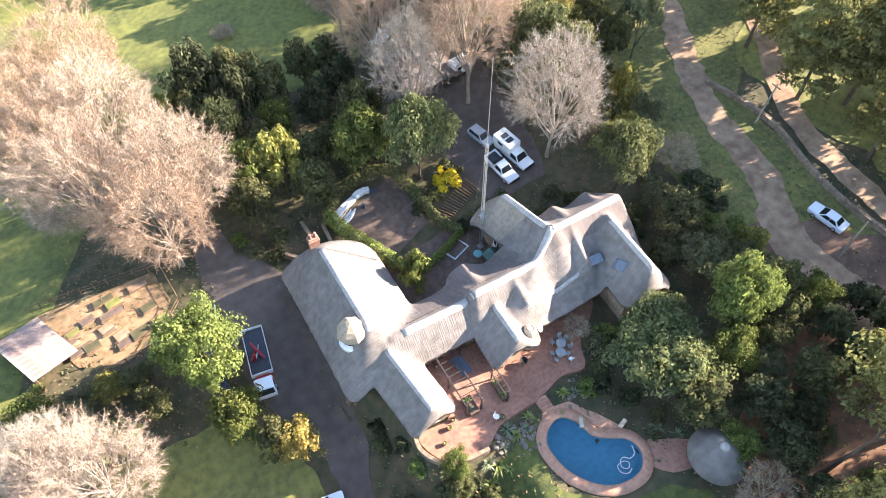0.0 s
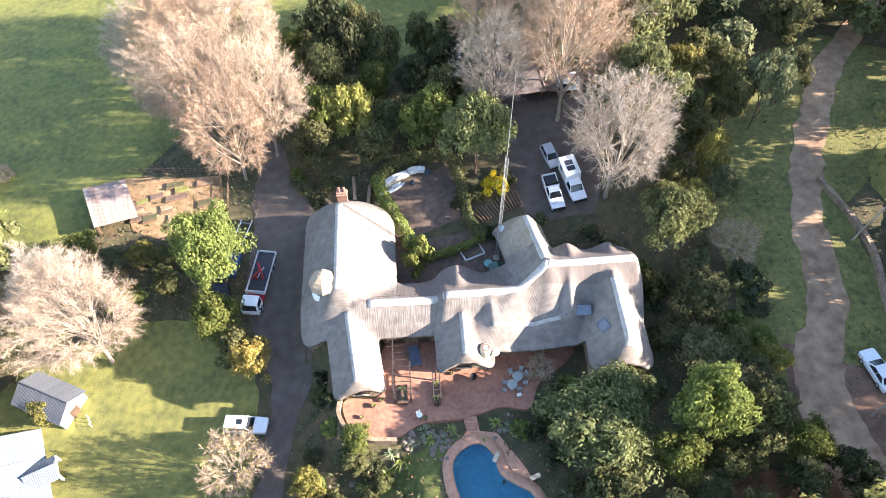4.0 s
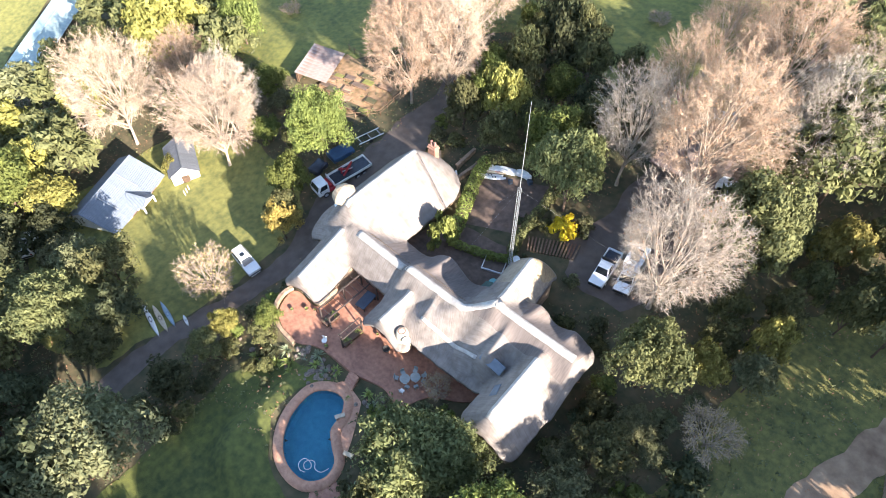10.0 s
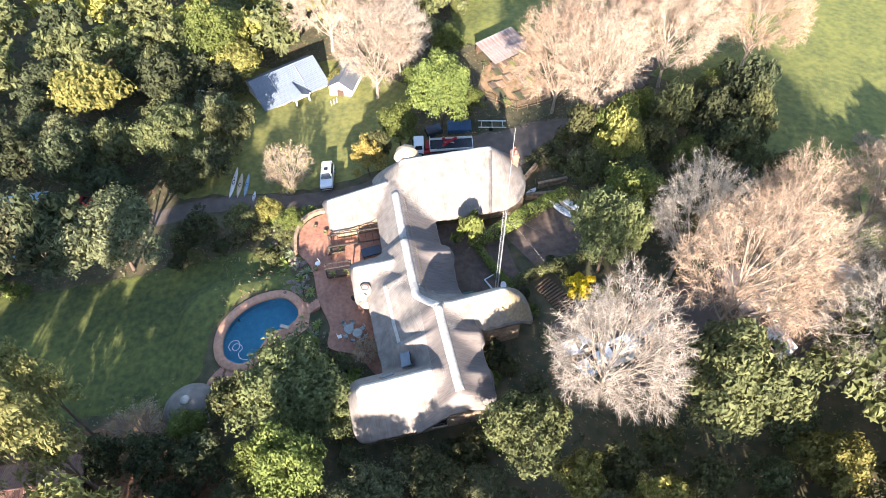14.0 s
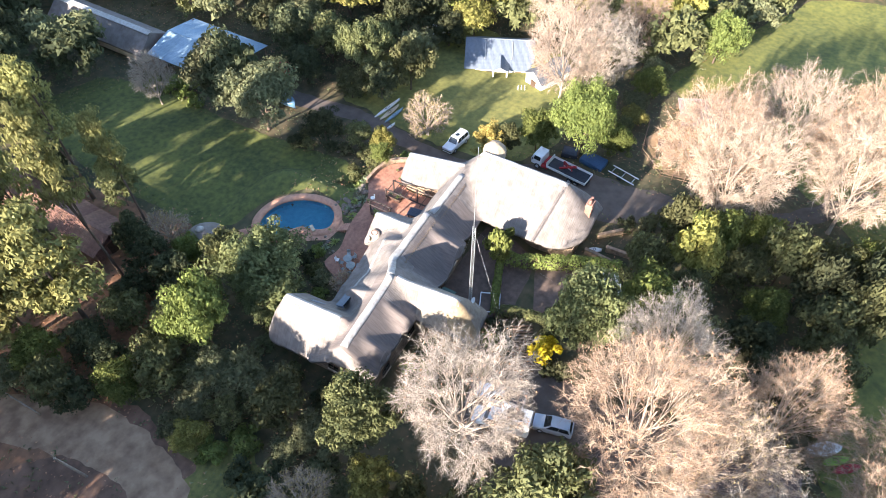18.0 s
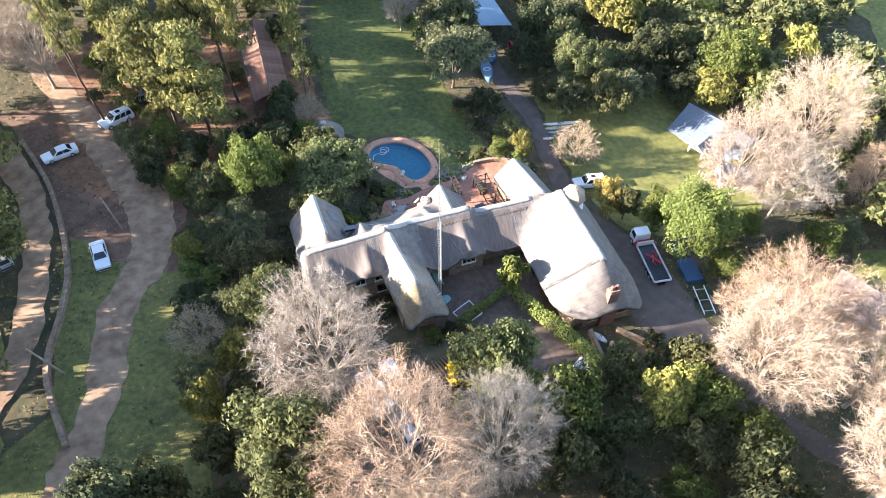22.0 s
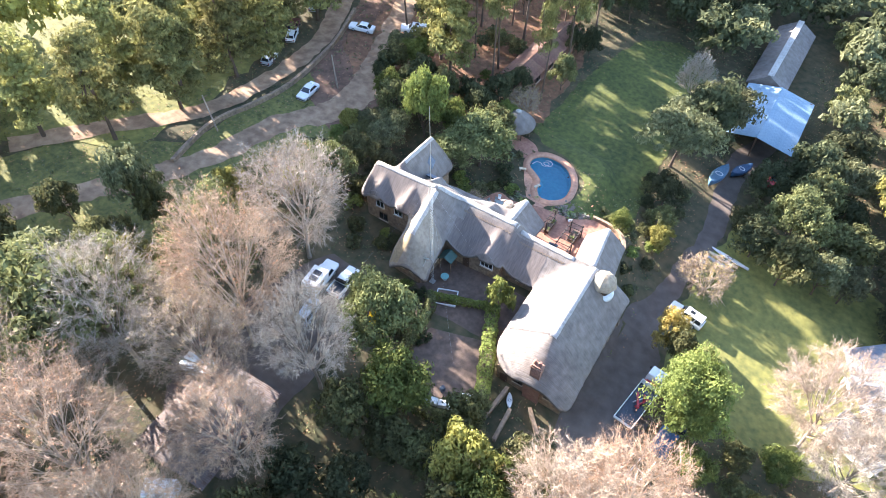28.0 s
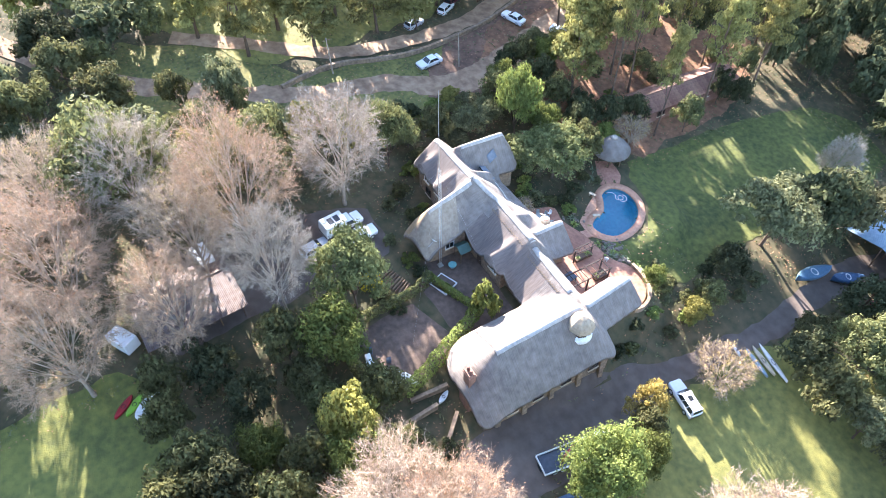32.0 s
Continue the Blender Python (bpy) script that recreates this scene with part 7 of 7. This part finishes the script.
# between house and lane
fill((18, 34, 6, 34), 14, ["round", "dark", "olive", "yellow", "round"], 1.9, 3.1, (1.4, 1.9), poly_dist([(21, 6), (29, 8), (32, 16), (38, 26), (40, 34), (22, 34), (20, 12)]), 0.1)
fill((17, 31, -15, 6), 22, ["round", "olive", "bush", "olive", "yellow", "bush"], 1.4, 2.7, (0.8, 1.15), poly_dist([(18, -10), (29, -15), (30, -2), (29, 6), (19, 6)]), 0.0)
fill((8, 34, -32, -12), 24, ["round", "dark", "dark", "bright", "olive"], 1.9, 3.0, (1.1, 1.6), None, 0.2)
# pine grove, leaving room for the long shed
PLANTED.extend([(14.0, y, 3.0) for y in (-40, -45, -50, -55)])
for x, y in ((8.8, -48), (8.6, -59), (20, -52)):
    plant("pine", x, y, 3.6, wood.uniform(1.5, 1.75), None, "", "pines")
fill((8, 32, -42, -24), 7, ["pine"], 2.3, 3.0, (2.0, 2.5), None, -3.0)
fill((9, 44, -72, -36), 14, ["pine"], 2.3, 3.0, (1.9, 2.4), None, -3.0)
fill((7, 16, -62, -29), 9, ["dark", "dark", "round"], 1.6, 2.5, (1.5, 2.1), None, -0.6)
fill((6, 26, -92, -58), 16, ["far_dark", "dark", "far_dark"], 2.6, 3.6, (1.7, 2.3), None, -0.2)
fill((6, 40, -70, -28), 24, ["bush", "round", "far_dark"], 1.0, 2.2, (0.9, 1.2), None, 0.1)
# belt between south lawn and drive
fill((-23, -14, -62, -18), 26, ["round", "bush", "dark", "olive", "bush", "bush"], 1.0, 2.6, (0.9, 1.3), None, 0.0)
# west and south-west wood
fill((-60, -29, -56, -24), 30, ["round", "olive", "dark", "olive", "round"], 2.8, 4.4, (0.9, 1.3), None, 0.3)
fill((-66, -34, 4, 14), 10, ["round", "bright", "yellow", "olive"], 1.6, 2.8, (0.9, 1.2), None, 0.2)
fill((-90, -58, -50, 24), 64, ["far_mid", "far_olive", "far_yellow", "far_mid"], 3.2, 5.0, (0.9, 1.3), None, 0.3)
fill((-78, -10, -125, -46), 90, ["far_mid", "far_dark", "far_olive", "far_mid", "far_dark"], 3.4, 5.2, (0.9, 1.3), None, 0.3)
fill((-130, -84, -100, 30), 36, ["far_mid", "far_olive", "far_yellow"], 3.6, 5.4, (0.9, 1.3), None, 0.3)
# east and north-east wood
fill((58, 88, -46, 44), 22, ["far_mid", "far_olive", "far_yellow", "far_mid"], 3.2, 4.6, (1.0, 1.4), None, 0.2)
fill((22, 62, 16, 80), 64, ["round", "dark", "far_dark", "far_mid", "far_olive"], 2.4, 4.4, (1.0, 1.5), None, 0.3)
fill((70, 130, -40, 95), 30, ["far_mid", "far_dark", "far_yellow", "far_mid"], 3.4, 5.2, (1.0, 1.4), None, 0.3)
fill((-5, 110, -135, -56), 74, ["far_mid", "far_dark", "far_dark", "far_olive", "far_mid"], 3.2, 4.8, (1.0, 1.4), None, 0.3)
fill((-20, 16, -125, -76), 26, ["far_dark", "far_mid", "dark"], 3.0, 4.4, (1.4, 1.9), None, -0.3)
# north
fill((7, 24, 46, 66), 9, ["round", "far_mid", "far_dark"], 2.8, 4.2, (1.4, 1.9), None, 0.2)
fill((-70, 60, 48, 135), 80, ["far_mid", "far_dark", "far_olive", "far_yellow"], 3.4, 5.0, (1.0, 1.4), None, 0.4)
fill((-130, -50, 30, 130), 50, ["far_mid", "far_yellow", "far_olive"], 3.4, 5.0, (0.9, 1.3), None, 0.4)
# garden shrubs round house, pool and patio
SHRUBS = [(-14, -18, 1.3), (-12.5, -19.5, 1.0), (-16.5, -17, 1.2), (-18, -14, 1.1), (-18.2, -11, 1.0), (-17.6, -21, 1.3), (-16.8, -24, 1.2), (1.8, -15.4, 1.1), (3.4, -16.0, 1.2), (4.4, -14.2, 1.2), (5.6, -12.2, 1.3), (7.4, -11.0, 1.2), (4.9, -18.6, 1.2), (6.4, -21.6, 1.0), (4.6, -23.0, 0.7), (9.2, -12.6, 1.3), (8.6, 4.6, 1.5), (10.2, 5.6, 1.1), (7.4, 10.6, 1.0), (3.6, 9.6, 1.2), (1.4, 9.4, 1.0), (14.6, 5.4, 1.3), (13.0, 7.8, 1.2), (17.8, 2.0, 1.4), (18.2, -2.4, 1.3), (18.0, -6.8, 1.5), (16.4, -12.2, 1.4), (12.8, -13.6, 1.2), (-21.0, 17.6, 1.2), (-19.4, 20.4, 1.4), (-22.6, 20.0, 1.3), (-24.0, 22.4, 1.1), (4.2, 17.2, 1.0), (0.2, 15.2, 1.1), (3.8, 18.6, 1.2), (-1.6, 15.0, 0.9), (-19.4, -7.2, 1.0), (-19.8, -9.4, 1.1), (-20.2, -16.0, 1.1), (-19.8, -19.0, 1.2), (-2.6, 14.6, 1.0), (-14.2, -20.8, 1.0), (-11.0, -21.0, 0.7), (11.0, 3.6, 0.9)]
for x, y, r in SHRUBS:
    plant("bush", x, y, r, wood.uniform(0.8, 1.2))


# ---------- creeper-covered fences round the yard ----------
def hedge(points, width, high, mat, label, seed):
    rng = np.random.default_rng(seed)
    line = spline([(*p, 0) for p in points], 8)
    o = thing("hedge", (0, 0, 0), 0, label, "hedge", "hedges round the yard")
    P, N = [], []
    for a, b in zip(line, line[1:]):
        seg = (b - a).length
        n = int(seg * 230)
        t = rng.uniform(0, 1, (n, 1))
        base = np.array(a)[None] * (1 - t) + np.array(b)[None] * t
        d = (b - a).normalized()
        ang = rng.uniform(-0.35, math.pi + 0.35, (n, 1))
        lump = 1 + 0.3 * np.array([noise.noise((p[0] * 0.9, p[1] * 0.9, seed)) for p in base])[:, None]
        out = np.array([-d.y, d.x, 0])[None] * np.cos(ang) + np.array([0, 0, 1])[None] * np.sin(ang)
        r = rng.uniform(0.75, 1.1, (n, 1)) * lump
        g = np.array([land(p[0], p[1]) for p in base])[:, None]
        pos = base + np.array([0, 0, 1])[None] * (g + high * 0.45) + out * r * np.array([[width / 2, width / 2, high * 0.58]])
        pos[:, 2] = np.maximum(pos[:, 2], g[:, 0] + rng.uniform(0, high * 0.6, n))
        P.append(pos)
        N.append(out + rng.normal(0, 0.5, (n, 3)))
    LV, LF = leaves_at(rng, np.concatenate(P), np.concatenate(N), 0.15)
    part("foliage", quick_mesh("foliage", LV, LF, mat), None, o)
    for a in line[::8]:
        part("fence_post", rod((a.x, a.y, land(a.x, a.y) - 0.2), (a.x, a.y, land(a.x, a.y) + high * 0.9), 0.06), M_WOOD, o)


hedge([(-1.6, 14.2), (-1.4, 12.2), (-0.6, 9.8), (0.3, 8.8)], 1.2, 1.7, M_LEAF["mid"], "green creeper-covered fence beside the sleeper steps", 1)
hedge([(0.3, 8.8), (-3.1, 7.4), (-7.4, 5.9)], 0.9, 1.4, M_LEAF["creeper"], "bright creeper along the courtyard fence", 2)
hedge([(-7.4, 5.9), (-9.2, 9.9), (-10.9, 13.5), (-12.3, 16.8), (-13.0, 19.4)], 1.75, 2.2, M_LEAF["creeper"], "yellow-green creeper-covered fence along the hall", 3)
hedge([(-13.0, 19.4), (-10.5, 22.0), (-6.0, 22.8), (-3.0, 21.6), (-2.0, 18.0), (-1.6, 14.2)], 1.4, 1.8, M_LEAF["mid"], "dark leafy hedge closing the yard", 4)
bam = plant("bush", -8.0, 5.3, 1.9, 2.3, 2, "feathery yellow-green bamboo clump against the thatch")
for c in bam.children:
    me = c.data.copy()
    me.materials.clear()
    me.materials.append(M_LEAF["creeper"])
    c.data = me


# the far wood, one sheet of countless trees
WV, WF, WM, base = [], [], [], 0
SLOT = {"far_mid": 0, "far_dark": 1, "far_olive": 2, "far_yellow": 3}
for k, v, x, y, size, squash in WOOD:
    for pn, me in FAR[k][v]:
        co = np.empty(len(me.vertices) * 3, dtype=np.float32)
        me.vertices.foreach_get("co", co)
        co = co.reshape(-1, 3) * np.array([size, size, size * squash])
        a = (x * 7.3 + y * 3.1) % 6.283
        co = co @ np.array([[math.cos(a), math.sin(a), 0], [-math.sin(a), math.cos(a), 0], [0, 0, 1]]) + np.array([x, y, land(x, y) - 0.05])
        if pn == "crown":
            WV.append(co)
            WF.append(np.arange(len(co)).reshape(-1, 3) + base)
            WM.append(np.full(len(co) // 3, SLOT[k], dtype=np.int32))
            base += len(co)
wood_me = quick_mesh("woodland", np.concatenate(WV), np.concatenate(WF), M_LEAF["mid"])
for m in ("dark", "olive", "yellow"):
    wood_me.materials.append(M_LEAF[m])
wood_me.polygons.foreach_set("material_index", np.concatenate(WM))
tagged(new("woodland", wood_me), "dense mixed green woodland round the property", "woodland", "", "stuff")

LANES = [spline([(*q, 0) for q in line], 3) for line in ([(62, 43), (51, 32), (44, 20), (39.4, 8), (37, -5), (33.2, -13), (33.5, -22), (38, -34), (44, -48)], [(52, 10), (47.5, 1), (46.3, -13), (47.5, -26), (53, -40)])]


def lane_dist(x, y):
    return min(math.hypot(x - q.x, y - q.y) for line in LANES for q in line)


# ---------- grass, litter and low growth, too small to count ----------
rng = np.random.default_rng(77)
n = 46000
gx, gy = rng.uniform(-95, 95, n), rng.uniform(-95, 95, n)
near = np.hypot(gx, gy) < 95
gx, gy = gx[near], gy[near]
keep = [i for i in range(len(gx)) if (abs(gx[i] + 3) > 20 or abs(gy[i] + 6) > 22 or (roof_out(gx[i], gy[i]) > 0.3 and patio_out(gx[i], gy[i]) > 0.2 and pool_dist(gx[i], gy[i]) > 1.3)) and abs(gx[i] + 25.5) > 3.4 and not (3 < gx[i] < 16 and 10 < gy[i] < 42) and not (-12 < gx[i] < 2 and 1 < gy[i] < 22) and not (-14 < gx[i] < 4 and -66 < gy[i] < -26) and min(OPEN[k](gx[i], gy[i]) for k in (1, 3, 4)) > -1 and lane_dist(gx[i], gy[i]) > 2.6 and cottage_lawn(gx[i], gy[i]) > -1]
gx, gy = gx[keep], gy[keep]
pos = np.stack([gx, gy, [land(a, b) + 0.12 for a, b in zip(gx, gy)]], 1)
for nm, sel, mt, lb in (("undergrowth", slice(0, None, 2), M_LEAF["olive"], "low green undergrowth and weeds"), ("leaf_litter", slice(1, None, 2), M_DEADLEAF, "scattered fallen leaves and twigs")):
    p = pos[sel]
    if nm == "undergrowth":
        p = np.repeat(p, 4, 0) + rng.normal(0, 0.22, (len(p) * 4, 3)) * np.array([1, 1, 0.35])
        LV, LF = leaves_at(rng, p, rng.normal(0, 0.6, p.shape) + np.array([0, 0, 0.8]), 0.2, 0.5, True)
    else:
        p = np.repeat(p, 2, 0) + rng.normal(0, 0.8, (len(p) * 2, 3)) * np.array([1, 1, 0])
        LV, LF = leaves_at(rng, p, rng.normal(0, 0.15, p.shape) + np.array([0, 0, 1.0]), 0.14, 0.5, True)
    tagged(new(nm, quick_mesh(nm, LV, LF, mt)), lb, "ground cover", "", "stuff")
